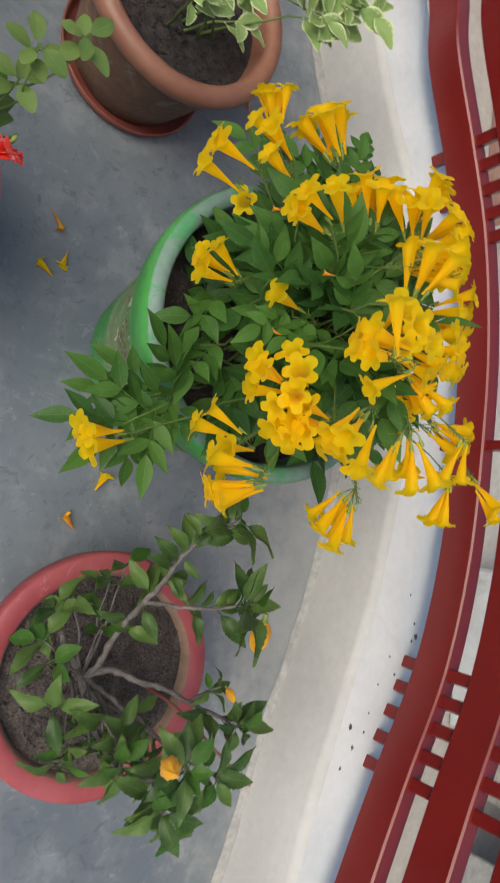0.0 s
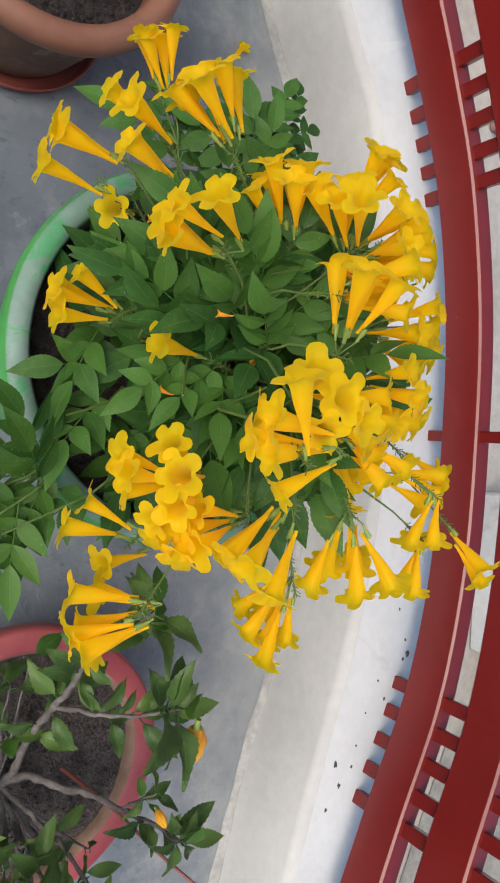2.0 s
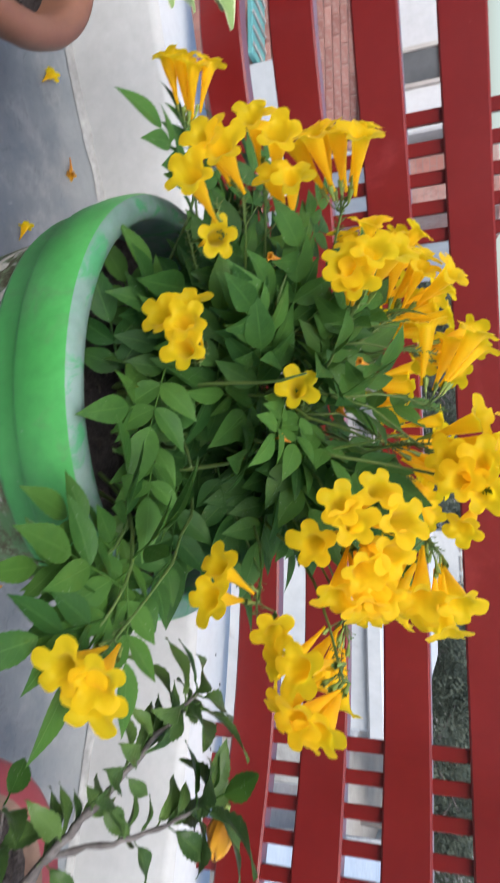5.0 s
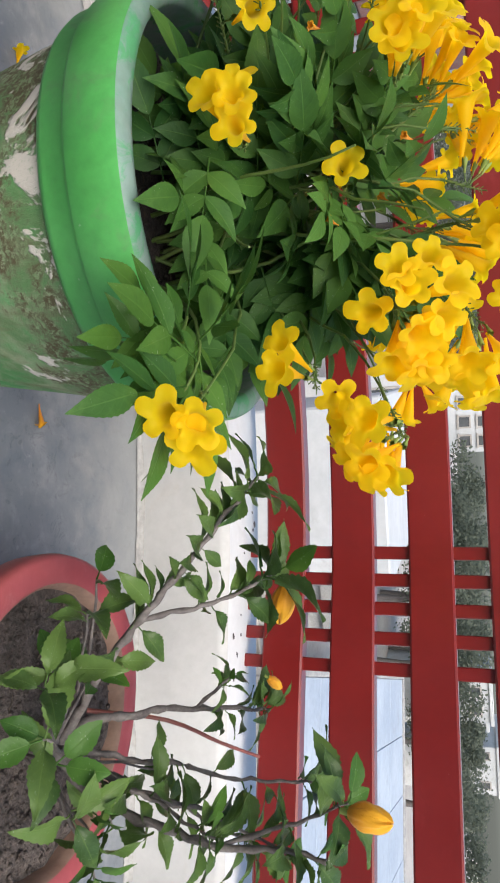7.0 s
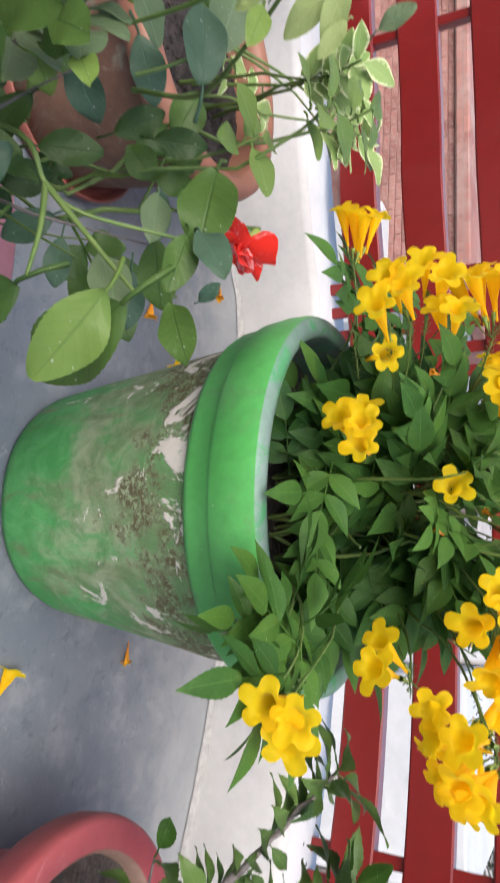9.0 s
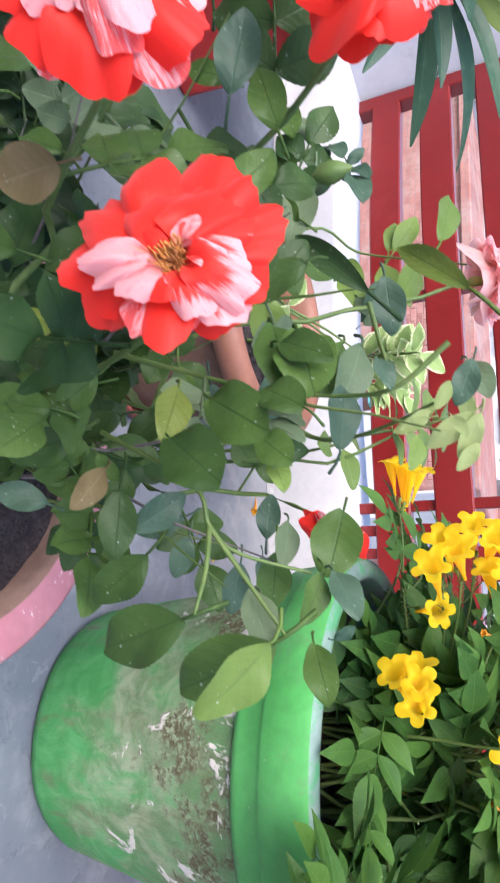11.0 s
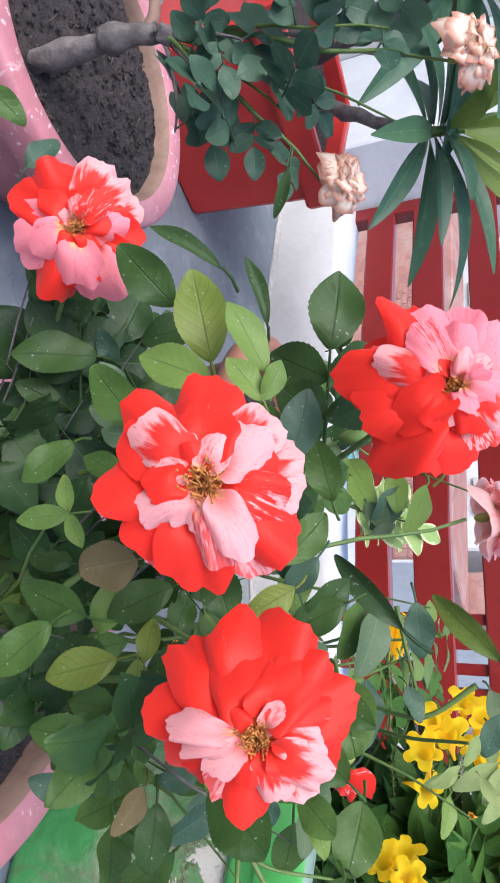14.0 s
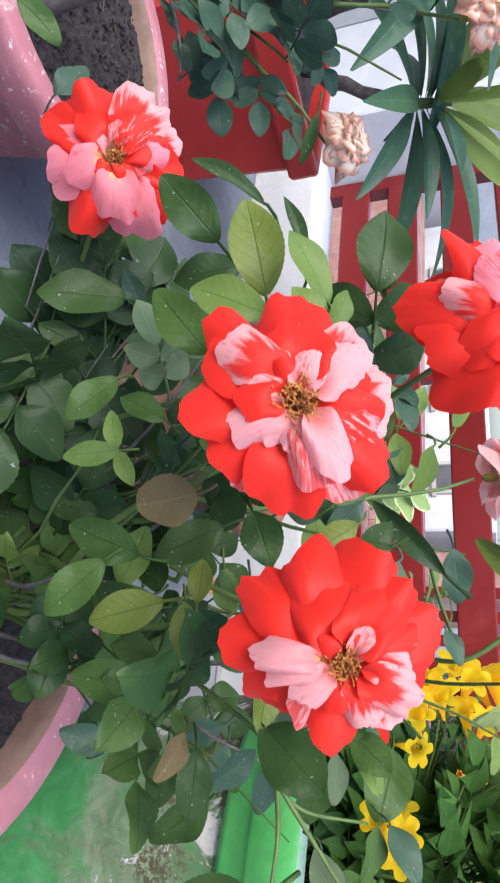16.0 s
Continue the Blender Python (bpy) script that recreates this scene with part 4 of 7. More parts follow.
def stamen_tuft(seed=3):
    rnd = random.Random(seed)
    s = Shape()
    s.grid([[Vector((q * math.cos(h), q * math.sin(h), z)) for h in [2 * math.pi * k / 10 for k in range(10)]] for q, z in ((0.0045, -0.001), (0.004, 0.0015), (0.0022, 0.003), (0.0002, 0.0034))], True)
    for k in range(120):
        a, t = rnd.uniform(0, 6.28), rnd.uniform(0.10, 1.15)
        d = Vector((math.sin(t) * math.cos(a), math.sin(t) * math.sin(a), math.cos(t)))
        p = d * rnd.uniform(0.007, 0.012)
        bow = Vector((rnd.uniform(-1, 1), rnd.uniform(-1, 1), rnd.uniform(-0.4, 0.8))) * 0.0022
        s.tube([Vector((0, 0, 0)), p * 0.45 + bow * 0.7, p * 0.8 + bow, p], [0.0003, 0.0003, 0.00028, 0.0002], 4)
        s.grid([[p + Vector((q * math.cos(h), q * math.sin(h), z)) for h in (0, 1.57, 3.14, 4.71)] for q, z in ((0.0001, -0.0006), (0.00055, -0.0002), (0.0005, 0.0003), (0.0001, 0.0006))], True)
    return s.mesh("stamen_tuft", M_STAMEN)


def rose(parent, place, face, petals, size=1.0, seed=1, label=""):
    """A full blossom of separate petals, facing along face; petals: (hour on the blossom's dial, kind, size, degrees laid back)."""
    rnd = random.Random(seed)
    base = aim(Vector(place), face, (0, 0, 1)) @ Matrix.Rotation(radians(-90), 4, "X") @ Matrix.Scale(size, 4)
    hip = Shape().grid([[Vector((q * math.cos(t), q * math.sin(t), z)) for t in [2 * math.pi * k / 10 for k in range(10)]] for q, z in ((0.0015, -0.016), (0.004, -0.013), (0.005, -0.008), (0.004, -0.002), (0.002, 0.0))], True)
    head = child("blossom", hip.mesh("blossom", M_CREAM_CALYX), parent, base, label)
    for k, (hour, kind, big, lay) in enumerate(petals):
        ring = 0 if kind in "RSKPC" else (1 if kind in "rskpc" else 2)
        m = base @ Matrix.Translation((0, 0, 0.0006 + 0.0012 * ring + 0.0003 * (k % 3))) @ Matrix.Rotation(radians((9 - hour) * 30), 4, "Z") @ Matrix.Translation((0, 0.0022 + 0.001 * ring, 0)) @ Matrix.Rotation(radians(90 - lay), 4, "X") @ Matrix.Rotation(radians(rnd.uniform(-14, 14) * (1 + 0.5 * ring)), 4, "Y") @ Matrix.Scale(big, 4)
        child("petal", PETALS[kind][rnd.randrange(4)], head, m)
    return head


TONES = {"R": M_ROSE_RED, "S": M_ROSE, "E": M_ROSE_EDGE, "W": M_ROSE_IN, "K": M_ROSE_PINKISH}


def open_rose(parent, place, face, guard, inner, seed, label, full=0.80, heart=1.0):
    """A wide open blossom, each petal grown for itself: hour on the dial, length and half width in millimetres, tone, degrees laid back, how pointed it is."""
    rnd = random.Random(seed)
    base = aim(Vector(place), face, (0, 0, 1)) @ Matrix.Rotation(radians(-90), 4, "X")
    hip = Shape().grid([[Vector((q * math.cos(t), q * math.sin(t), z)) for t in [2 * math.pi * k / 10 for k in range(10)]] for q, z in ((0.0015, -0.019), (0.004, -0.016), (0.005, -0.011), (0.004, -0.005), (0.002, -0.003))], True)
    head = child("blossom", hip.mesh("blossom", M_CREAM_CALYX), parent, base, label)
    under = []
    for k in range(9):
        hour = 12.0 * (k + 0.4) / 9
        near = min(guard, key=lambda g: min(abs(g[0] - hour), 12 - abs(g[0] - hour)))
        under.append((hour, near[1] * 0.86, 15, "R" if near[3] in "RSE" else near[3], 86, 0.2))
    guard = (*under, *guard)
    for k, (hour, long, wide, tone, lay, point) in enumerate((*guard, *inner)):
        deep = k >= len(guard)
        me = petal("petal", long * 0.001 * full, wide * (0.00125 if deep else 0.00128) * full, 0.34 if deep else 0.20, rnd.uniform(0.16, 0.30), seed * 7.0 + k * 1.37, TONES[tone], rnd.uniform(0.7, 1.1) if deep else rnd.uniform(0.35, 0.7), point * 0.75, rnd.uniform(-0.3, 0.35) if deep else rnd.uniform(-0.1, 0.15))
        lift = -0.007 + 0.00035 * k + (0.002 if deep else 0.0)
        child("petal", me, head, base @ Matrix.Translation((0, 0, lift)) @ Matrix.Rotation(radians((9 - hour) * 30), 4, "Z") @ Matrix.Translation((0, 0.0025, 0)) @ Matrix.Rotation(radians(90 - lay), 4, "X") @ Matrix.Rotation(radians(rnd.uniform(-9, 9)), 4, "Y"))
    child("stamen_tuft", STAMENS, head, base @ Matrix.Translation((0, 0, 0.003)) @ Matrix.Scale(heart, 4), "ochre stamens")
    return head


def full_rose(kinds, counts, lays, seed):
    """An evenly filled blossom: whorls of petals from the outside in."""
    rnd = random.Random(seed)
    return [((k + 0.5 * w + rnd.uniform(-0.25, 0.25)) * 12.0 / n, kinds[w], rnd.uniform(0.85, 1.12), lays[w] + rnd.uniform(-9, 9)) for w, n in enumerate(counts) for k in range(n)]


def stem_path(a, b, sag, steps=8, wig=0.006, seed=0):
    a, b = Vector(a), Vector(b)
    mid = a.lerp(b, 0.5) + Vector(sag)
    out = []
    for i in range(steps + 1):
        t = i / steps
        p = a * (1 - t) ** 2 + mid * 2 * t * (1 - t) + b * t * t
        k = math.sin(math.pi * t) * wig
        out.append(p + k * Vector((noise.noise(p * 17 + Vector((seed, 0, 0))), noise.noise(p * 17 + Vector((0, seed, 5))), 0)))
    return out


def twig(parent, path, r0, r1, material, name="stem"):
    n = len(path) - 1
    knot = 0.22 if material == M_BARK else 0.05
    return child(name, Shape().tube(path, [(r0 + (r1 - r0) * i / n) * (1 + knot * math.sin(i * 2.6 + r0 * 900)) for i in range(n + 1)], 7).mesh(name, material), parent)


STAMENS = stamen_tuft()
petal_set()
TRUMPETS = [trumpet("flower", M_TRUMPET, k, 0.054 + 0.003 * (k % 3), 0.0142 + 0.0008 * (k % 2), 0.2) for k in range(5)]
CALYX = calyx_mesh("calyx")
RACEMES = [raceme(k) for k in range(3)]
WITHERED = trumpet("withered_flower", M_TRUMPET_OLD, 33, 0.042, 0.0085, 0.4)
BUSH_LEAVES = [pinnate("leaf", 3, 0.042 + 0.004 * k, 0.0108 + 0.0010 * k, M_LEAF, 54, 1.32, 0.045, 100 + k, n=24, full=1.15, curl=-0.24, end=1.3) for k in range(3)] + [pinnate("leaf", 2, 0.053, 0.0134, M_LEAF, 54, 1.32, 0.045, 110 + k, n=24, full=1.15, curl=-0.22, end=1.25) for k in range(3)]
YOUNG_LEAVES = [pinnate("leaf", 2, 0.056, 0.0112, M_LEAF_YOUNG, 46, 1.3, 0.05, 130 + k, n=22, full=1.15, curl=-0.12) for k in range(3)]


def open_front(q, tip, spots):
    """Whether a leaf from q to tip leaves the blossoms' fronts free."""
    for p, f, wide in spots:
        for s in (q, tip, q.lerp(tip, 0.5)):
            r = s - p
            k = r.dot(f)
            if k > -0.02 and (r - f * k).length < wide + 0.15 * max(k, 0):
                return False
    return True


# ---- the yellow trumpet bush in the green pot ----
def trumpet_bush():
    rnd = random.Random(5)
    root = Vector((-0.319, 0.676, 0.35))
    bush = tagged(at_base("yellow_trumpet_bush", root), "leafy shrub with bright yellow trumpet flowers in the green pot", "shrub")
    mid = Vector((-0.319, 0.676, 0.54))
    tips, spots = [], []

    def head(c, d, n, spread, at=()):
        """One flower head: the centre of its mouths, the way they look, how many and how far apart; at: offsets of single mouths in x and z, in millimetres."""
        i = len(spots)
        c, d = Vector(c), Vector(d).normalized()
        hub = c - d * 0.072 - Vector((0, 0, 0.004))
        side = d.cross(Vector((0.2, 0.1, 1))).normalized()
        up = side.cross(d)
        for k in range(len(at) or n):
            if at:
                mouth = c + Vector((at[k][0], 0, at[k][1])) * 0.001
                mouth -= d * (mouth - c).dot(d) * 0.7 + d * 2.2 * (mouth - c).length_squared / 0.1
            else:
                a = k * 2.4 + i
                q = spread * 1.26 * math.sqrt((k + 0.35) / max(n, 1)) if n > 1 else 0.0
                mouth = c + (side * math.cos(a) + up * math.sin(a)) * q + d * rnd.uniform(-0.010, 0.008)
            way = (mouth - hub).normalized().lerp(d, 0.35 if at else 0.15)
            size = rnd.uniform(0.92, 1.12)
            m = aim(mouth - way * 0.055 * size, way, (0, 0, 1), rnd.uniform(-3, 3), size)
            f = child("flower", rnd.choice(TRUMPETS), bush, m)
            child("calyx", CALYX, f, m)
            foot = mouth - way * 0.062 * size
            twig(f, [hub, hub.lerp(foot, 0.5) - Vector((0, 0, 0.0015)), foot], 0.0007, 0.0008, M_STEM, "stalk")
        base = root + Vector((rnd.uniform(-0.07, 0.07), rnd.uniform(-0.07, 0.07), 0.0))
        out = hub - base
        path = stem_path(base, hub, (out.x * -0.28, out.y * -0.28, 0.07), 9, 0.02, i)
        twig(bush, path, 0.0026, 0.0010, M_STEM)
        _, run = along(path, 0.99)
        child("raceme", RACEMES[i % 3], bush, aim(hub - run * 0.030, run, (0, 0, 1), i), "bristly bare flower stalk")
        tips.append((path, i == 2))
        spots.append((c, d, spread * 1.2 + (0.030 if n == 1 else 0.018)))

    # the heads that look to the middle of the terrace, with each mouth in its place
    head((-0.063, 0.452, 0.600), (0.10, -0.80, -0.30), 6, 0.034, ((-10, -42), (14, -28), (16, -6), (33, -16), (27, 8), (-22, -2)))
    head((-0.132, 0.476, 0.528), (-0.15, -0.85, -0.25), 3, 0.026, ((-27, -11), (0, -4), (24, 34)))
    head((-0.100, 0.344, 0.490), (0.10, -0.80, 0.10), 4, 0.021, ((4, 14), (20, 8), (-4, -8)))
    head((-0.191, 0.482, 0.633), (-0.10, -0.90, 0.12), 10, 0.040, ((-29, 26), (-4, 41), (0, 8), (22, 36), (36, 13), (16, -27), (51, -10), (56, 10), (-14, -2)))
    head((-0.146, 0.540, 0.646), (0.1, -0.8, 0.1), 3, 0.018)
    head((-0.226, 0.555, 0.712), (0.0, -0.85, -0.30), 5, 0.034, ((-18, -11), (-14, 20), (13, 20), (2, 4), (40, -6)))
    head((-0.276, 0.559, 0.768), (-0.90, -0.3, 0.15), 1, 0.012)
    head((-0.253, 0.612, 0.748), (0.1, -0.2, 0.8), 4, 0.030)
    head((-0.021, 0.690, 0.560), (0.78, -0.2, -0.42), 6, 0.032)
    head((-0.102, 0.714, 0.658), (0.85, 0.30, -0.40), 6, 0.036)
    head((-0.115, 0.585, 0.680), (0.78, -0.55, -0.10), 5, 0.036)
    head((-0.171, 0.960, 0.552), (0.55, 0.45, 0.25), 3, 0.022)
    # the heads towards the railing and over the top
    head((-0.345, 0.828, 0.645), (0.1, 0.5, 0.6), 6, 0.036)
    head((-0.427, 0.771, 0.660), (-0.2, 0.45, 0.55), 5, 0.030)
    head((-0.460, 0.870, 0.612), (-0.05, 0.6, 0.5), 3, 0.022)
    head((-0.477, 0.623, 0.632), (-0.75, -0.35, 0.1), 6, 0.032)
    head((-0.452, 0.660, 0.692), (-0.55, -0.5, 0.50), 4, 0.028)
    head((-0.505, 0.726, 0.674), (-0.6, 0.1, 0.55), 4, 0.022)
    head((-0.056, 0.890, 0.578), (0.80, 0.1, -0.4), 2, 0.012)
    head((-0.117, 0.868, 0.608), (0.70, 0.15, -0.4), 2, 0.020)
    head((-0.181, 0.890, 0.616), (0.15, 0.75, 0.30), 3, 0.020)
    head((-0.240, 0.722, 0.695), (0.3, 0.6, 0.5), 5, 0.030)
    head((-0.186, 0.742, 0.650), (0.6, 0.55, -0.1), 6, 0.034)
    head((-0.367, 0.715, 0.715), (-0.1, 0.7, 0.4), 4, 0.028)
    head((-0.074, 0.968, 0.631), (0.6, 0.3, 0.3), 2, 0.014)
    head((-0.372, 0.660, 0.715), (-0.85, -0.05, 0.30), 4, 0.030)
    head((-0.437, 0.736, 0.700), (-0.3, 0.2, 0.8), 4, 0.026)
    head((-0.270, 0.760, 0.690), (0.2, 0.3, 0.75), 5, 0.030)
    # the heads on the side of the rose bush
    head((-0.543, 0.546, 0.622), (-0.75, -0.50, 0.0), 7, 0.034)
    head((-0.664, 0.558, 0.468), (-0.75, -0.30, 0.10), 5, 0.022)
    head((-0.531, 0.478, 0.557), (-0.30, -0.90, 0.0), 2, 0.020, ((-3, 6), (6, 26)))
    head((-0.492, 0.442, 0.544), (-0.20, -0.95, -0.05), 2, 0.018, ((6, 6), (-6, -8)))
    head((-0.464, 0.435, 0.526), (-0.15, -0.95, -0.05), 1, 0.016)
    head((-0.409, 0.506, 0.649), (-0.25, -0.85, 0.15), 4, 0.026, ((5, -15), (-2, 9), (-21, 28), (18, -6)))
    head((-0.484, 0.495, 0.591), (-0.40, -0.80, 0.1), 2, 0.018)
    head((-0.441, 0.507, 0.522), (0.25, -0.55, 0.50), 1, 0.0)
    head((-0.307, 0.535, 0.585), (-0.1, -0.95, 0.15), 1, 0.0)
    head((-0.349, 0.458, 0.507), (-0.12, -0.95, 0.10), 4, 0.030, ((-33, -1), (-17, -21), (-4, 5), (16, 3)))
    for k in range(34):
        a = rnd.uniform(0, 6.28)
        e = rnd.uniform(-0.1, 1.3)
        q = rnd.uniform(0.15, 0.245)
        end = mid + Vector((q * math.cos(a) * math.cos(e), q * math.sin(a) * math.cos(e), q * math.sin(e) * 0.75 - 0.02))
        base = root + Vector((rnd.uniform(-0.08, 0.08), rnd.uniform(-0.08, 0.08), 0.0))
        path = stem_path(base, end, (0, 0, 0.03), 8, 0.02, 50 + k)
        twig(bush, path, 0.0028, 0.001, M_STEM)
        tips.append((path, False))
    for path, young in tips:
        for k in range(6):
            s = rnd.uniform(0.34, 0.97)
            p, d = along(path, s)
            a = rnd.uniform(0, 6.28)
            o = Vector((math.cos(a), math.sin(a), rnd.uniform(-0.25, 0.5)))
            away = (p - mid) * Vector((1, 1, 0.6))
            way = o * 0.55 + away.normalized() * 0.75 + d * 0.3
            tip = p + way.normalized() * 0.10
            far = (tip - mid) / 0.205
            if far.x ** 2 + far.y ** 2 + (far.z * 1.12) ** 2 > 1.0 and not young:
                continue
            if not open_front(p, tip, spots) or tip.z > 0.735 or tip.x > -0.06 and not young:
                continue
            if not young and (tip.z < 0.45 and (tip - root).xy.length > 0.215 or tip.y < 0.47 and tip.z < 0.53 or tip.y < 0.40):
                continue
            child("leaf", rnd.choice(YOUNG_LEAVES if young and k < 4 else BUSH_LEAVES), bush, aim(p, way, (rnd.uniform(-0.5, 0.5), -0.6 + rnd.uniform(-0.5, 0.5), 0.9), rnd.uniform(-0.5, 0.5), rnd.uniform(0.72, 1.05)))
    # low leaves that fill the pot's mouth inside the collar
    for k in range(60):
        a = rnd.uniform(0, 6.28)
        q = 0.165 * math.sqrt(rnd.uniform(0.05, 1.0))
        p = Vector((root.x + q * math.cos(a), root.y + q * math.sin(a), rnd.uniform(0.385, 0.47)))
        way = Vector((math.cos(a + rnd.uniform(-1.3, 1.3)), math.sin(a + rnd.uniform(-1.3, 1.3)), rnd.uniform(0.0, 0.6)))
        tip = p + way.normalized() * 0.09
        if (tip - root).xy.length > 0.222 and tip.z < 0.47 or not open_front(p, tip, spots):
            continue
        child("leaf", rnd.choice(BUSH_LEAVES), bush, aim(p, way, (rnd.uniform(-0.5, 0.5), -0.7 + rnd.uniform(-0.5, 0.5), 0.8), rnd.uniform(-0.5, 0.5), rnd.uniform(0.8, 1.1)))
    # leafy sprigs towards the terracotta pot
    for i, end in enumerate(((-0.580, 0.700, 0.500), (-0.610, 0.730, 0.490), (-0.489, 0.640, 0.560))):
        end = Vector(end)
        path = stem_path(root + Vector((-0.06, -0.05, 0.02)), end, (0, 0, 0.06), 8, 0.012, 60 + i)
        twig(bush, path, 0.0022, 0.0008, M_STEM)
        for k in range(4):
            p, d = along(path, 0.99 - 0.09 * k)
            side = d.cross(Vector((0, 0, 1))).normalized() * (0.8 if k % 2 else -0.8)
            child("leaf", rnd.choice(BUSH_LEAVES), bush, aim(p, d + side * (0.0 if k == 0 else 1.0), (0, -0.3, 1), rnd.uniform(-0.3, 0.3), rnd.uniform(0.55, 0.8)))
    # withered flowers caught among the leaves
    for x, y, z in ((-0.425, 0.560, 0.560), (-0.330, 0.600, 0.630), (-0.290, 0.640, 0.600), (-0.260, 0.580, 0.560), (-0.370, 0.700, 0.680)):
        a = rnd.uniform(0, 6.28)
        child("withered_flower", WITHERED, bush, aim(Vector((x, y - 0.02, z + 0.01)), (math.cos(a), math.sin(a), -0.5), (0, 0, 1), a, 0.36), "withered orange flower")
    # young shoots that hang over the collar below the low front cluster, and at the far side
    for base, end in (((-0.24, 0.58, 0.36), (-0.115, 0.40, 0.470)), ((-0.22, 0.58, 0.36), (-0.155, 0.42, 0.445)), ((-0.42, 0.62, 0.37), (-0.60, 0.60, 0.45)), ((-0.44, 0.66, 0.37), (-0.615, 0.68, 0.47))):
        path = stem_path(base, end, (0, 0, 0.07), 8, 0.01, 7)
        twig(bush, path, 0.0025, 0.001, M_STEM)
        young = end[0] > -0.3
        for k in range(8 if young else 5):
            p, d = along(path, 0.55 + 0.44 * k / 8)
            a = k * 2.4
            way = Vector((math.cos(a) * 0.7, math.sin(a) * 0.7 - 0.15, -0.05)) + d * 0.6
            child("leaf", rnd.choice(YOUNG_LEAVES if young else BUSH_LEAVES), bush, aim(p, way, (0, 0, 1), rnd.uniform(-0.3, 0.3), rnd.uniform(0.72, 0.98) if young else rnd.uniform(0.62, 0.88)))


trumpet_bush()


# ---- the rose bush with red and white blossoms ----
ROSE_LEAVES = [pinnate("leaf", 2, 0.022 + 0.0026 * k, 0.0088 + 0.0009 * k, M_LEAF_ROSE if k != 3 else M_LEAF_ROSE_DARK, 66, 1.0, 0.028, 200 + k, 0.018, 1.2, -0.20, 1.12, 24, 0.82, 0.14) for k in range(5)]
DARK_LEAVES = [pinnate("leaf", 2, 0.033 + 0.003 * k, 0.0128 + 0.001 * k, M_LEAF_ROSE_DEEP, 66, 1.0, 0.028, 280 + k, 0.016, 1.15, -0.18, 1.08, 24, 0.80, 0.14) for k in range(3)]
GREY_SMALL = [pinnate("leaf", 2, 0.021 + 0.003 * k, 0.0080 + 0.001 * k, M_LEAF_ROSE_GREY, 66, 1.0, 0.022, 260 + k, 0.014, 1.15, -0.15, 0.9, 20, 0.78, 0.10) for k in range(2)]
LIME_LEAVES = [pinnate("leaf", 2, 0.028, 0.0095, M_LEAF_LIME, 60, 1.02, 0.028, 220 + k, 0.014, 1.2, -0.18, 0.85, 24, 0.84, 0.14) for k in range(2)]
BLUE_LEAVES = [pinnate("leaf", 2, 0.032 + 0.003 * k, 0.0120, M_LEAF_ROSE_BLUE, 68, 1.0, 0.012, 240 + k, 0.014, 1.1, -0.12, 0.95, 18, 0.68, 0.08) for k in range(3)]
SINGLE_ROSE = [simple_leaf("leaf", 0.041, 0.0116, m, 1.0, 0.020, 0.22, -0.22, 0.005, 0.16, 30, 0.70, 0.010) for m in (M_LEAF_ROSE, M_LEAF_LIME, M_LEAF_DEAD, M_LEAF_ROSE_BLUE, M_LEAF_ROSE_DARK)]
FRESH = [simple_leaf("leaf", 0.031 + 0.003 * k, 0.0105, M_LEAF_FRESH, 0.95, 0.015, 0.15, -0.22, 0.006, 0.06, 20, 0.66) for k in range(2)]
SINGLE_ROSE.append(simple_leaf("leaf", 0.042, 0.0052, M_LEAF_ROSE_DEEP, 1.0, 0.02, 0.85, -0.14, 0.005, 0.14, 30, 0.72, 0.010))
SINGLE_ROSE.append(simple_leaf("leaf", 0.042, 0.0118, M_LEAF_ROSE_YELLOW, 1.0, 0.022, 0.24, -0.15, 0.005, 0.12, 30, 0.72, 0.010))
SINGLE_ROSE.append(simple_leaf("leaf", 0.042, 0.0098, M_LEAF_LIME, 1.0, 0.022, 0.24, -0.12, 0.005, 0.12, 28, 0.74, 0.010))
SINGLE_ROSE.append(pinnate("leaf", 2, 0.026, 0.0085, M_LEAF_LIME, 58, 1.02, 0.03, 290, 0.012, 1.15, -0.18, 0.9, 22, 0.84, 0.12))
SINGLE_ROSE.append(simple_leaf("leaf", 0.042, 0.0112, M_LEAF_ROSE_GREY, 0.98, 0.015, 0.22, -0.16, 0.005, 0.12, 26, 0.70, 0.010))
SINGLE_ROSE.append(simple_leaf("leaf", 0.042, 0.0062, M_LEAF_ROSE_YELLOW, 1.0, 0.03, 0.60, -0.16, 0.005, 0.14, 30, 0.72, 0.010))
SINGLE_ROSE.append(simple_leaf("leaf", 0.042, 0.0090, M_LEAF_PALE, 0.98, 0.015, 0.22, -0.20, 0.005, 0.14, 26, 0.70, 0.008))
SINGLE_ROSE.append(simple_leaf("leaf", 0.040, 0.0150, M_LEAF_ROSE, 0.98, 0.018, 0.18, -0.20, 0.005, 0.14, 30, 0.60, 0.010))
SINGLE_ROSE.append(simple_leaf("leaf", 0.036, 0.0165, M_LEAF_DEAD, 1.0, 0.015, 0.12, -0.10, 0.004, 0.12, 26, 0.55, 0.008))


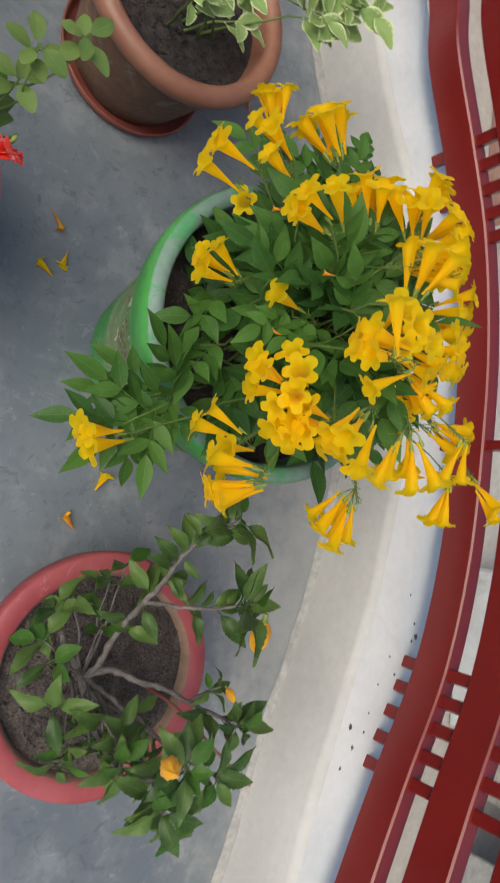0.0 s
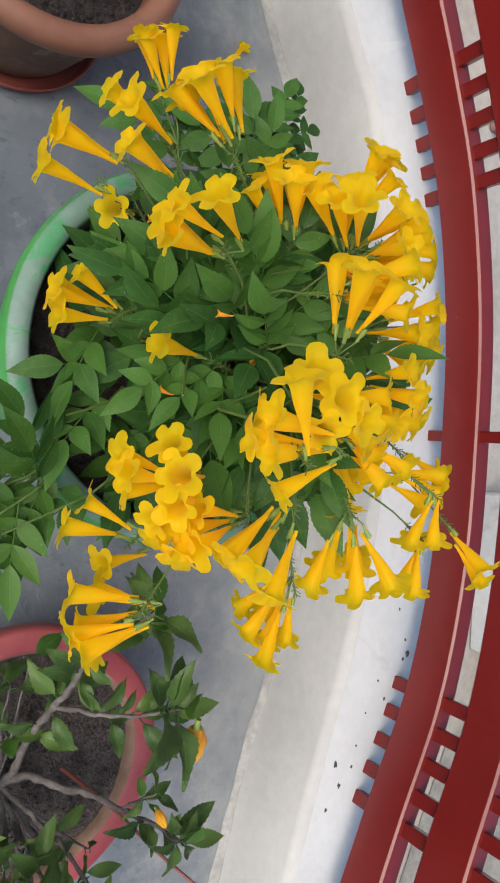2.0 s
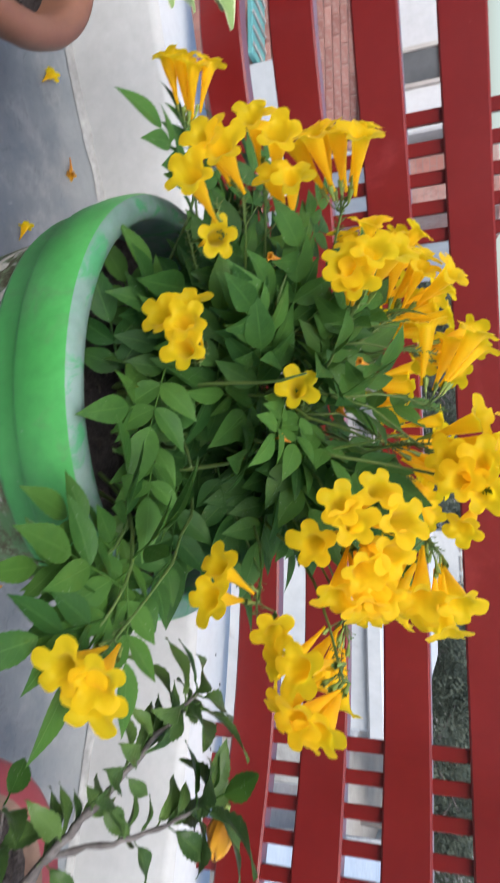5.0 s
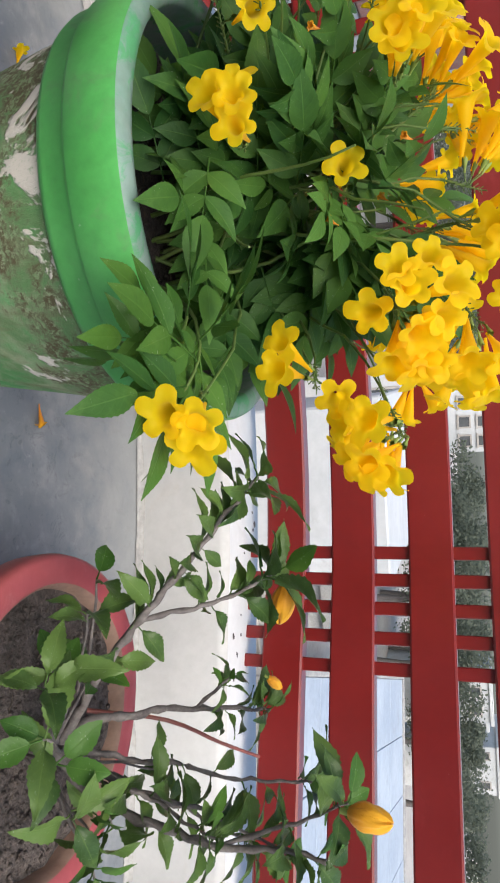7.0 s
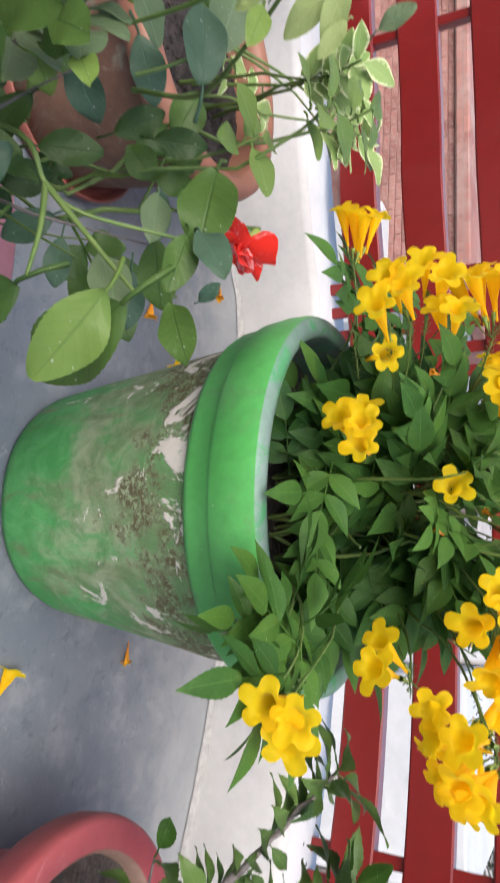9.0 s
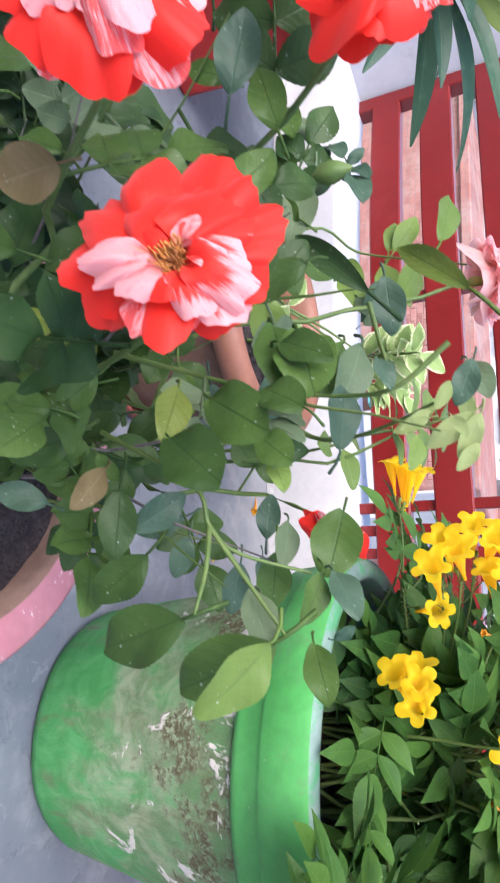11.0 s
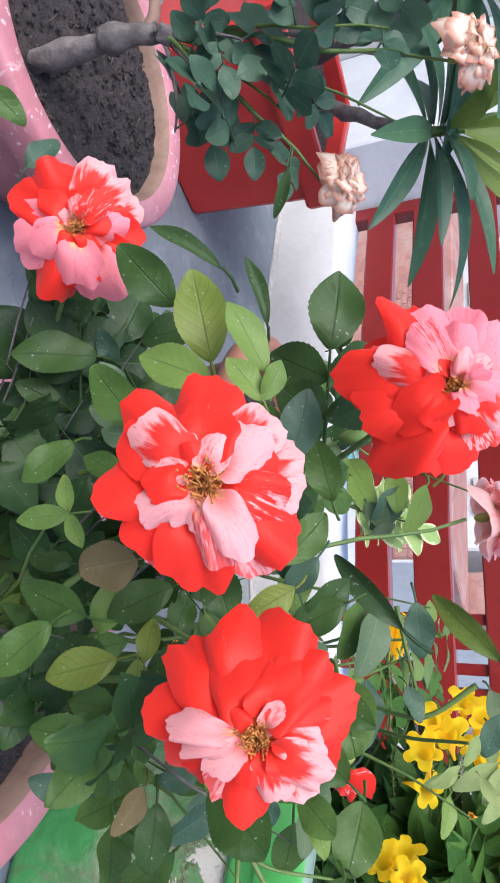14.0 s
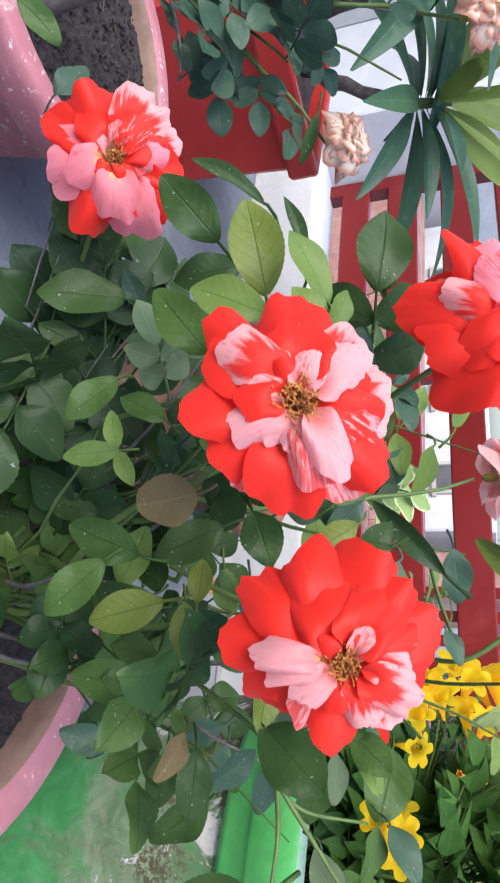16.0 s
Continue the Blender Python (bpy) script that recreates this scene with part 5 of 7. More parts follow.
def rose_bush():
    rnd = random.Random(12)
    root = Vector((-0.425, 0.075, 0.17))
    bush = tagged(at_base("rose_bush", root), "rose bush with striped red and white blossoms, potted", "rose bush", "rose bushes")
    bud = full_rose("SsSwsn", (4, 4, 4, 3, 4, 3), (58, 50, 42, 40, 24, 12), 5)
    spots = []

    def bloom(p, f, size, guard, inner, label, i):
        f, p = Vector(f).normalized(), Vector(p)
        if guard:
            open_rose(bush, p, f, guard, inner, i + 1, label, (0.76, 0.865, 0.83, 0.81)[i], (0.85, 1.05, 0.85, 0.75)[i])
        else:
            rose(bush, p - f * 0.008 * size, f, bud, size, i, label)
        spots.append((p, f, 0.022 + 0.03 * size))
        base = root + Vector((rnd.uniform(-0.03, 0.03), rnd.uniform(-0.03, 0.03), 0))
        foot = p - f * 0.026 * size
        path = stem_path(base, foot, (0, 0.03, 0.03), 14, 0.035, i)
        twig(bush, path, 0.0030, 0.0014, M_STEM)
        for k in range(4):
            q, d = along(path, 0.45 + 0.13 * k)
            place(bush, rnd, q, d, spots, ROSE_LEAVES)

    bloom((-0.339, -0.089, 0.553), (0.34, -0.86, 0.30), 0.85,
          ((0.35, 46, 17, "R", 78, 0.3), (11.35, 45, 17, "R", 78, 0.5), (10.45, 46, 15, "R", 80, 0.6), (9.4, 43, 14, "R", 80, 1.3), (8.5, 37, 14, "R", 78, 0.4), (7.3, 27, 8, "W", 80, 0.4), (6.55, 27, 15, "R", 74, 1.6),
           (5.5, 22, 8, "W", 76, 0.2), (4.4, 29, 10, "E", 76, 0.3), (2.3, 37, 14, "R", 76, 1.2), (1.25, 38, 14, "R", 78, 0.5), (3.4, 30, 13, "R", 76, 0.4)),
          ((11.3, 28, 18, "R", 64, 0.2), (1.0, 29, 15, "R", 64, 0.3), (2.2, 26, 12, "S", 64, 0.6), (9.1, 34, 6, "W", 66, 0.2), (8.5, 27, 4, "W", 60, 0.1), (7.8, 21, 7, "W", 56, 0.2), (5.2, 22, 8, "E", 64, 0.2), (6.4, 16, 9, "R", 60, 0.3), (4.0, 27, 10, "E", 66, 0.3), (3.1, 22, 7, "E", 60, 0.3), (1.4, 15, 5, "W", 44, 0.2), (10.3, 11, 5, "R", 42, 0.1)),
          "open red blossom with a few white streaked inner petals", 0)
    bloom((-0.399, -0.148, 0.544), (0.42, -0.80, 0.40), 0.86,
          ((12.1, 37, 17, "R", 80, 0.5), (10.8, 37, 13, "R", 80, 1.2), (1.6, 33, 12, "E", 78, 0.3), (2.5, 34, 12, "E", 80, 0.4), (3.2, 33, 11, "E", 80, 0.4), (4.3, 36, 14, "S", 78, 0.7), (4.7, 34, 12, "W", 82, 1.0), (6.2, 35, 14, "R", 76, 0.5),
           (6.95, 31, 10, "W", 82, 0.5), (7.5, 31, 16, "R", 78, 0.3), (8.95, 33, 14, "R", 78, 1.3), (10.05, 32, 13, "R", 78, 0.6)),
          ((12.0, 26, 15, "R", 64, 0.3), (10.5, 28, 10, "E", 62, 0.2), (1.75, 25, 12, "W", 58, 0.1), (2.75, 22, 11, "R", 60, 0.2), (3.7, 27, 11, "S", 66, 0.2), (5.5, 26, 8, "W", 62, 0.2), (4.9, 28, 8, "W", 64, 0.3), (7.9, 22, 7, "W", 62, 0.3), (6.1, 16, 4, "W", 58, 0.3), (7.2, 15, 5, "W", 54, 0.3),
           (9.4, 14, 5, "W", 50, 0.2), (11.3, 12, 8, "R", 40, 0.1), (8.7, 18, 8, "R", 62, 0.2), (12.8, 14, 7, "W", 44, 0.1)),
          "open red blossom with white striped heart and ochre stamens", 1)
    bloom((-0.554, -0.160, 0.438), (0.68, -0.45, 0.56), 0.82,
          ((11.5, 36, 16, "R", 78, 0.9), (10.3, 36, 13, "R", 80, 0.6), (8.8, 35, 15, "K", 76, 0.4), (9.9, 29, 12, "K", 74, 0.2), (7.0, 40, 14, "R", 80, 0.6), (5.5, 43, 16, "K", 82, 0.3), (4.7, 42, 13, "R", 80, 0.6), (3.5, 37, 13, "R", 78, 0.5),
           (2.7, 37, 12, "E", 78, 0.4), (2.0, 36, 12, "E", 76, 0.4), (1.2, 38, 12, "E", 76, 0.5)),
          ((11.3, 22, 13, "R", 58, 0.2), (12.6, 18, 8, "R", 44, 0.3), (3.2, 19, 7, "R", 42, 0.2), (3.4, 26, 11, "K", 64, 0.2), (4.1, 16, 7, "W", 46, 0.2), (6.3, 31, 15, "K", 66, 0.1), (8.6, 25, 13, "K", 62, 0.2), (10.8, 10, 6, "W", 42, 0.1), (0.6, 16, 5, "W", 44, 0.2), (5.2, 15, 8, "R", 50, 0.2), (1.8, 22, 8, "S", 50, 0.3), (7.6, 14, 6, "R", 52, 0.2)),
          "half-open pink and red striped blossom", 2)
    bloom((-0.474, -0.099, 0.615), (0.50, -0.78, 0.30), 0.90,
          ((11.05, 46, 14, "R", 76, 0.9), (11.6, 38, 13, "K", 74, 0.5), (0.25, 37, 14, "K", 76, 0.3), (1.0, 35, 13, "K", 76, 0.4), (2.0, 32, 14, "K", 76, 0.3), (3.0, 31, 13, "K", 78, 0.3), (4.0, 31, 13, "K", 76, 0.3), (5.0, 32, 13, "S", 76, 0.4), (6.0, 37, 14, "R", 78, 0.3),
           (6.7, 38, 13, "R", 78, 0.3), (7.5, 47, 16, "R", 78, 0.4), (8.5, 44, 16, "R", 78, 0.3), (9.4, 48, 15, "R", 78, 0.8)),
          ((9.8, 36, 10, "E", 68, 0.4), (9.6, 21, 9, "K", 48, 0.2), (11.0, 31, 9, "K", 58, 0.3), (11.4, 23, 6, "E", 50, 0.4), (0.1, 27, 9, "K", 56, 0.2), (1.8, 17, 9, "W", 44, 0.1), (9.0, 11, 6, "R", 36, 0.1), (8.0, 28, 13, "R", 62, 0.2), (7.2, 22, 11, "R", 58, 0.2), (5.3, 21, 11, "R", 56, 0.2), (4.4, 25, 9, "E", 60, 0.3), (6.3, 15, 7, "E", 46, 0.3), (3.2, 20, 9, "K", 52, 0.2), (12.6, 13, 6, "K", 34, 0.2), (2.4, 15, 5, "K", 30, 0.2), (0.6, 14, 4, "W", 30, 0.2), (3.9, 15, 6, "K", 32, 0.2), (5.6, 14, 6, "K", 30, 0.2)),
          "red blossom with pink inner petals", 3)
    bloom((-0.392, 0.208, 0.502), (0.62, -0.30, -0.50), 0.62, (), (), "small red and white blossom", 4)
    p = Vector((-0.580, 0.172, 0.614))
    rose(bush, p, (-0.2, 0.25, 0.75), full_rose("PPpqqq", (6, 6, 6, 6, 5, 4), (96, 84, 70, 54, 36, 16), 60), 0.80, 60, "pale pink fading blossom")
    path = stem_path(root, p - Vector((-0.005, 0.006, 0.018)), (0, 0.02, 0.04), 14, 0.05, 71)
    twig(bush, path, 0.0035, 0.0014, M_STEM)
    # a closed green bud on a thin side stem
    stalk = stem_path((-0.555, 0.050, 0.470), (-0.567, 0.042, 0.528), (0, 0.01, 0), 6, 0.004, 5)
    twig(bush, stalk, 0.0017, 0.0011, M_STEM)
    husk = Shape().grid([[Vector((q * math.cos(t) * (1 + 0.08 * math.cos(5 * t)), y, q * math.sin(t) * (1 + 0.08 * math.cos(5 * t)))) for t in [2 * math.pi * k / 15 for k in range(15)]] for q, y in ((0.0015, -0.004), (0.0045, 0.0), (0.0072, 0.006), (0.0078, 0.011), (0.0060, 0.017), (0.0028, 0.022), (0.0004, 0.025))], True)
    child("rose_bud", husk.mesh("rose_bud", M_STEM), bush, aim(stalk[-1], (0.0, 0.0, 1.0), (0, 1, 0), 0, 0.95), "closed green rosebud")
    ends = [(-0.378, -0.060, 0.438), (-0.563, -0.094, 0.399), (-0.524, -0.105, 0.385), (-0.470, -0.100, 0.480), (-0.355, -0.015, 0.433), (-0.300, 0.070, 0.500),
            (-0.330, 0.110, 0.505), (-0.345, 0.118, 0.466), (-0.575, 0.050, 0.534),
            (-0.560, 0.100, 0.500), (-0.600, 0.110, 0.460), (-0.620, 0.050, 0.500), (-0.520, 0.030, 0.520), (-0.570, 0.020, 0.480), (-0.400, -0.020, 0.400), (-0.470, -0.030, 0.420), (-0.440, -0.090, 0.430), (-0.500, -0.020, 0.500), (-0.540, 0.000, 0.450),
            (-0.600, -0.060, 0.440), (-0.500, -0.090, 0.540), (-0.380, 0.050, 0.500), (-0.480, 0.080, 0.460)]
    for i, e in enumerate(ends):
        e = Vector(e)
        base = root + Vector((rnd.uniform(-0.04, 0.04), rnd.uniform(-0.04, 0.04), 0))
        path = stem_path(base, e, ((root.x - e.x) * 0.1, (root.y - e.y) * 0.1, 0.04), 9, 0.015, 90 + i)
        twig(bush, path, 0.0026, 0.0004, M_STEM if i % 3 else M_BARK)
        low = e.x > -0.39 and e.y > -0.03 or e.z > 0.53
        for k in range(1 if e.z < 0.48 else 2):
            q, d = along(path, (0.5 if e.y < 0.03 and not low else (0.76 if e.z > 0.53 else 0.48)) + 0.12 * k)
            place(bush, rnd, q, d, spots, LIME_LEAVES if (i + k) % 7 == 0 and not low else (ROSE_LEAVES[:3] if low else ROSE_LEAVES[1:]))
    for i, e in enumerate(((-0.538, -0.122, 0.391), (-0.528, -0.100, 0.396), (-0.504, -0.091, 0.379), (-0.487, -0.078, 0.373), (-0.516, -0.074, 0.403), (-0.557, -0.097, 0.434), (-0.554, -0.085, 0.440), (-0.538, -0.076, 0.428), (-0.557, -0.144, 0.399), (-0.575, -0.090, 0.400), (-0.590, -0.060, 0.420))):
        path = stem_path(root, Vector(e), (0, 0, 0.02), 8, 0.012, 300 + i)
        twig(bush, path, 0.0020, 0.0004, M_STEM if i % 2 else M_BARK)
        for k in range(2):
            q, d = along(path, 0.99 - 0.2 * k)
            place(bush, rnd, q, d, spots, DARK_LEAVES)
    # young rosettes at the shoot tips
    for i, (c, n) in enumerate((((-0.515, 0.254, 0.570), 6), ((-0.484, 0.209, 0.558), 6), ((-0.470, 0.206, 0.508), 5))):
        c = Vector(c)
        path = stem_path(root + Vector((-0.02, 0.03, 0.02)), c, (0.02, 0.05, 0.03), 14, 0.045, 400 + i)
        twig(bush, path, 0.0026, 0.0011, M_STEM)
        for k in range(n):
            a = k * 2.4 + i
            way = Vector((math.cos(a), math.sin(a), 0.15 + 0.12 * (k % 3)))
            child("leaf", FRESH[k % 2], bush, aim(c - Vector((0, 0, 0.004 * k)), way, (0, -0.2, 1), rnd.uniform(-0.3, 0.3), rnd.uniform(0.75, 1.05)))
    def grow(leaves):
        """Leaves that stand singly: place, way, kind, size."""
        for q, way, kind, z in leaves:
            child("leaf", SINGLE_ROSE[kind], bush, aim(Vector(q), way, (0.52, -0.70, 0.48), 0.30 * math.sin(q[0] * 400), z))

    grow((((-0.278, 0.046, 0.500), (0.30, 0.05, -0.85), 0, 1.20), ((-0.276, 0.066, 0.536), (0.40, 0.10, -0.75), 0, 1.38), ((-0.315, 0.056, 0.462), (0.55, 0.10, -0.60), 0, 0.95), ((-0.345, 0.120, 0.500), (0.40, 0.30, -0.10), 0, 0.90)))
    grow((((-0.421, -0.014, 0.560), (0.15, -0.02, -0.25), 4, 0.75), ((-0.449, 0.065, 0.439), (0.71, 0.71, 0.00), 1, 0.80), ((-0.449, 0.086, 0.451), (0.64, 0.77, 0.00), 3, 0.90), ((-0.478, 0.043, 0.501), (0.62, 0.78, 0.00), 1, 1.00), ((-0.462, 0.100, 0.484), (0.71, 0.71, 0.00), 3, 0.85), ((-0.400, 0.098, 0.425), (-0.14, 0.55, 0.82), 4, 0.85), ((-0.397, 0.071, 0.391), (0.00, 0.62, 0.78), 0, 0.85)))
    grow((((-0.381, 0.075, 0.413), (0.94, 0.31, -0.16), 0, 0.75), ((-0.362, 0.110, 0.443), (0.49, -0.32, -0.81), 3, 0.75), ((-0.353, 0.115, 0.443), (0.90, 0.30, -0.30), 3, 0.65), ((-0.339, 0.076, 0.421), (0.88, 0.44, -0.15), 0, 0.80), ((-0.363, 0.157, 0.475), (-0.88, -0.44, 0.15), 3, 0.70), ((-0.353, 0.155, 0.460), (0.94, 0.31, -0.16), 3, 0.80), ((-0.362, 0.168, 0.468), (0.92, 0.39, 0.00), 3, 0.45)))
    grow((((-0.415, 0.037, 0.412), (0.46, -0.46, -0.76), 0, 0.90), ((-0.409, 0.023, 0.393), (-0.76, -0.46, 0.46), 1, 0.90), ((-0.438, 0.097, 0.422), (0.70, -0.14, -0.70), 4, 0.90), ((-0.420, 0.075, 0.402), (0.60, -0.30, -0.75), 4, 0.90), ((-0.392, 0.058, 0.378), (0.70, 0.70, 0.14), 0, 0.90), ((-0.438, 0.151, 0.461), (0.00, 0.55, 0.83), 4, 0.80), ((-0.437, 0.140, 0.440), (-0.38, 0.25, 0.89), 4, 0.80)))
    # leaves close round the large blossoms
    grow((((-0.471, -0.119, 0.521), (-0.15, -0.53, -0.83), 1, 0.84), ((-0.478, -0.120, 0.517), (-0.69, -0.71, -0.10), 6, 1.00), ((-0.467, -0.123, 0.546), (-0.63, -0.71, -0.32), 7, 0.78), ((-0.451, -0.125, 0.548), (-0.53, -0.72, -0.45), 1, 0.53), ((-0.451, -0.126, 0.546), (-0.79, -0.33, 0.51), 1, 0.43), ((-0.428, -0.141, 0.509), (-0.46, -0.70, -0.54), 0, 0.73), ((-0.532, -0.090, 0.423), (0.37, -0.65, -0.66), 4, 1.10), ((-0.539, -0.075, 0.421), (-0.29, -0.94, -0.16), 3, 0.55), ((-0.543, -0.094, 0.490), (0.39, -0.29, -0.87), 4, 0.87), ((-0.452, -0.113, 0.451), (0.82, -0.25, -0.51), 0, 0.67)))
    grow((((-0.417, -0.105, 0.459), (0.36, -0.38, -0.85), 7, 0.55), ((-0.414, -0.105, 0.456), (-0.84, -0.50, -0.20), 7, 0.43), ((-0.418, -0.107, 0.454), (0.79, 0.37, 0.49), 7, 0.41), ((-0.396, -0.103, 0.498), (0.34, -0.19, -0.92), 13, 0.66), ((-0.378, -0.083, 0.470), (-0.12, -0.52, -0.84), 0, 0.77), ((-0.403, -0.067, 0.496), (0.56, -0.20, -0.81), 4, 0.77), ((-0.367, -0.060, 0.485), (-0.98, -0.20, 0.00), 6, 0.45), ((-0.374, -0.051, 0.468), (0.41, -0.29, -0.87), 6, 0.78), ((-0.377, -0.049, 0.473), (0.95, 0.29, 0.10), 6, 0.58), ((-0.374, -0.093, 0.459), (0.78, -0.10, -0.61), 0, 0.71)))
    grow((((-0.342, -0.029, 0.458), (0.05, -0.50, -0.86), 0, 0.80), ((-0.348, -0.005, 0.451), (0.54, -0.23, -0.81), 0, 0.81), ((-0.367, -0.022, 0.468), (0.81, -0.13, -0.57), 0, 0.63), ((-0.335, 0.007, 0.462), (0.95, -0.28, -0.15), 2, 0.58), ((-0.331, 0.016, 0.464), (0.95, 0.30, 0.01), 4, 0.77), ((-0.312, 0.032, 0.463), (-0.55, 0.04, 0.84), 3, 0.71), ((-0.400, -0.073, 0.554), (0.70, -0.24, -0.68), 6, 0.56), ((-0.407, -0.010, 0.533), (-0.57, -0.27, 0.78), 4, 0.75), ((-0.413, 0.010, 0.584), (-0.61, -0.40, -0.69), 5, 1.17), ((-0.438, 0.016, 0.584), (0.90, 0.43, 0.10), 3, 0.68)))
    grow((((-0.398, 0.003, 0.628), (-0.65, -0.24, -0.72), 10, 0.97), ((-0.399, 0.031, 0.578), (0.88, 0.09, 0.46), 3, 0.43), ((-0.545, -0.081, 0.518), (-0.63, -0.77, -0.12), 5, 0.90), ((-0.676, -0.105, 0.518), (0.54, 0.72, -0.44), 5, 0.77), ((-0.547, -0.122, 0.509), (-0.21, -0.69, -0.69), 5, 0.96), ((-0.522, -0.121, 0.489), (-0.23, -0.86, -0.46), 0, 0.94), ((-0.529, -0.077, 0.553), (-0.29, -0.45, 0.84), 0, 0.35), ((-0.524, -0.072, 0.559), (-0.68, -0.71, -0.19), 5, 0.41), ((-0.589, -0.179, 0.401), (-0.83, -0.14, 0.54), 3, 0.63), ((-0.589, -0.226, 0.409), (0.20, 0.79, 0.58), 0, 0.58)))
    grow((((-0.417, -0.054, 0.535), (-0.71, -0.14, 0.69), 0, 0.73), ((-0.444, -0.060, 0.560), (-0.69, -0.70, -0.18), 0, 0.69), ((-0.456, -0.074, 0.540), (-0.67, -0.63, 0.38), 3, 0.83), ((-0.492, -0.066, 0.532), (-0.01, -0.60, -0.80), 0, 0.50), ((-0.439, -0.028, 0.546), (0.68, 0.30, -0.66), 3, 0.61), ((-0.370, 0.043, 0.622), (0.61, 0.07, -0.79), 11, 0.58), ((-0.370, 0.042, 0.624), (0.85, 0.32, -0.43), 11, 0.51), ((-0.388, 0.028, 0.623), (0.90, 0.26, -0.35), 3, 0.50)))
    grow((((-0.372, 0.075, 0.549), (-0.90, -0.39, 0.18), 3, 0.85), ((-0.512, -0.075, 0.393), (0.05, -0.84, -0.54), 4, 0.66), ((-0.485, -0.064, 0.382), (-0.28, -0.86, -0.42), 4, 0.84), ((-0.451, -0.079, 0.460), (-0.33, -0.53, -0.78), 0, 0.61), ((-0.436, -0.020, 0.398), (-0.01, -0.54, -0.84), 4, 0.71), ((-0.383, -0.019, 0.443), (-0.08, -0.40, -0.91), 4, 0.73), ((-0.361, 0.006, 0.435), (-0.34, -0.28, -0.90), 4, 0.54), ((-0.327, 0.027, 0.416), (0.04, -0.78, -0.63), 3, 0.65), ((-0.344, 0.007, 0.451), (0.55, 0.75, 0.36), 0, 0.40)))
    # the thin shoots towards the railing, with small grey-green and fresh leaves
    grow((((-0.662, 0.200, 0.531), (-0.98, -0.11, 0.18), 7, 0.87), ((-0.661, 0.200, 0.534), (-0.86, -0.09, 0.50), 7, 1.03), ((-0.656, 0.200, 0.529), (0.99, -0.09, 0.13), 7, 1.12), ((-0.625, 0.170, 0.581), (-0.97, -0.08, 0.24), 7, 1.23), ((-0.617, 0.170, 0.566), (0.97, -0.08, -0.23), 7, 1.18), ((-0.672, 0.200, 0.480), (0.84, -0.09, 0.54), 1, 1.09), ((-0.635, 0.200, 0.535), (0.95, -0.08, -0.29), 3, 1.12), ((-0.590, 0.050, 0.529), (-0.95, -0.16, -0.28), 3, 0.59), ((-0.589, 0.050, 0.543), (-0.89, -0.17, -0.43), 3, 0.57)))
    grow((((-0.574, 0.045, 0.545), (-0.45, -0.27, 0.85), 3, 0.35), ((-0.567, 0.045, 0.548), (0.89, -0.13, 0.44), 3, 0.74), ((-0.572, 0.045, 0.549), (0.73, -0.20, 0.66), 3, 0.48), ((-0.477, 0.100, 0.536), (0.99, -0.10, -0.11), 0, 0.97), ((-0.474, 0.100, 0.548), (0.99, -0.09, -0.10), 9, 1.11), ((-0.379, -0.010, 0.546), (0.46, -0.15, 0.87), 0, 0.66), ((-0.359, 0.020, 0.511), (0.42, -0.18, 0.89), 0, 0.52)))
    grow((((-0.536, 0.050, 0.519), (-0.65, -0.12, -0.75), 0, 0.79), ((-0.578, 0.050, 0.517), (0.99, -0.08, -0.08), 9, 1.18), ((-0.594, 0.040, 0.525), (-0.95, -0.08, -0.31), 9, 1.21), ((-0.625, 0.020, 0.503), (0.92, -0.07, 0.37), 0, 0.80), ((-0.650, 0.200, 0.487), (0.85, -0.09, 0.52), 1, 1.11), ((-0.620, 0.200, 0.504), (0.81, -0.11, 0.58), 9, 0.90), ((-0.272, 0.050, 0.539), (0.85, -0.10, -0.52), 1, 1.00), ((-0.280, 0.080, 0.543), (0.92, -0.15, 0.37), 0, 0.66), ((-0.302, 0.070, 0.512), (0.87, -0.12, 0.48), 9, 0.77)))
    grow((((-0.359, 0.030, 0.605), (0.43, -0.16, -0.89), 11, 0.36), ((-0.361, 0.030, 0.605), (-0.82, -0.16, 0.54), 11, 0.36), ((-0.352, 0.030, 0.600), (0.98, -0.20, -0.06), 7, 0.43), ((-0.360, 0.030, 0.612), (0.85, -0.19, 0.50), 11, 0.31), ((-0.364, 0.030, 0.606), (0.69, -0.15, -0.70), 11, 0.38), ((-0.582, 0.200, 0.511), (-0.28, -0.17, 0.95), 9, 0.51), ((-0.615, 0.200, 0.544), (0.88, -0.12, 0.46), 11, 0.48), ((-0.406, 0.050, 0.616), (0.91, -0.15, 0.40), 9, 0.59), ((-0.388, 0.050, 0.615), (0.98, -0.13, 0.12), 11, 0.44), ((-0.358, 0.050, 0.622), (0.85, -0.16, -0.51), 11, 0.37), ((-0.348, 0.050, 0.631), (-0.15, -0.28, 0.95), 9, 0.31)))
    grow((((-0.359, -0.005, 0.514), (0.61, -0.10, 0.79), 12, 0.88), ((-0.341, -0.008, 0.566), (-0.55, -0.15, -0.82), 12, 0.59), ((-0.392, -0.004, 0.552), (0.93, -0.10, 0.35), 12, 0.88), ((-0.401, -0.002, 0.538), (0.94, -0.09, 0.34), 0, 0.96), ((-0.337, -0.010, 0.502), (0.64, -0.10, 0.76), 12, 0.87), ((-0.338, 0.000, 0.540), (0.64, -0.17, 0.75), 12, 0.51), ((-0.333, 0.010, 0.543), (0.81, -0.21, 0.55), 1, 0.42), ((-0.364, -0.010, 0.503), (0.99, -0.13, 0.11), 6, 0.68)))
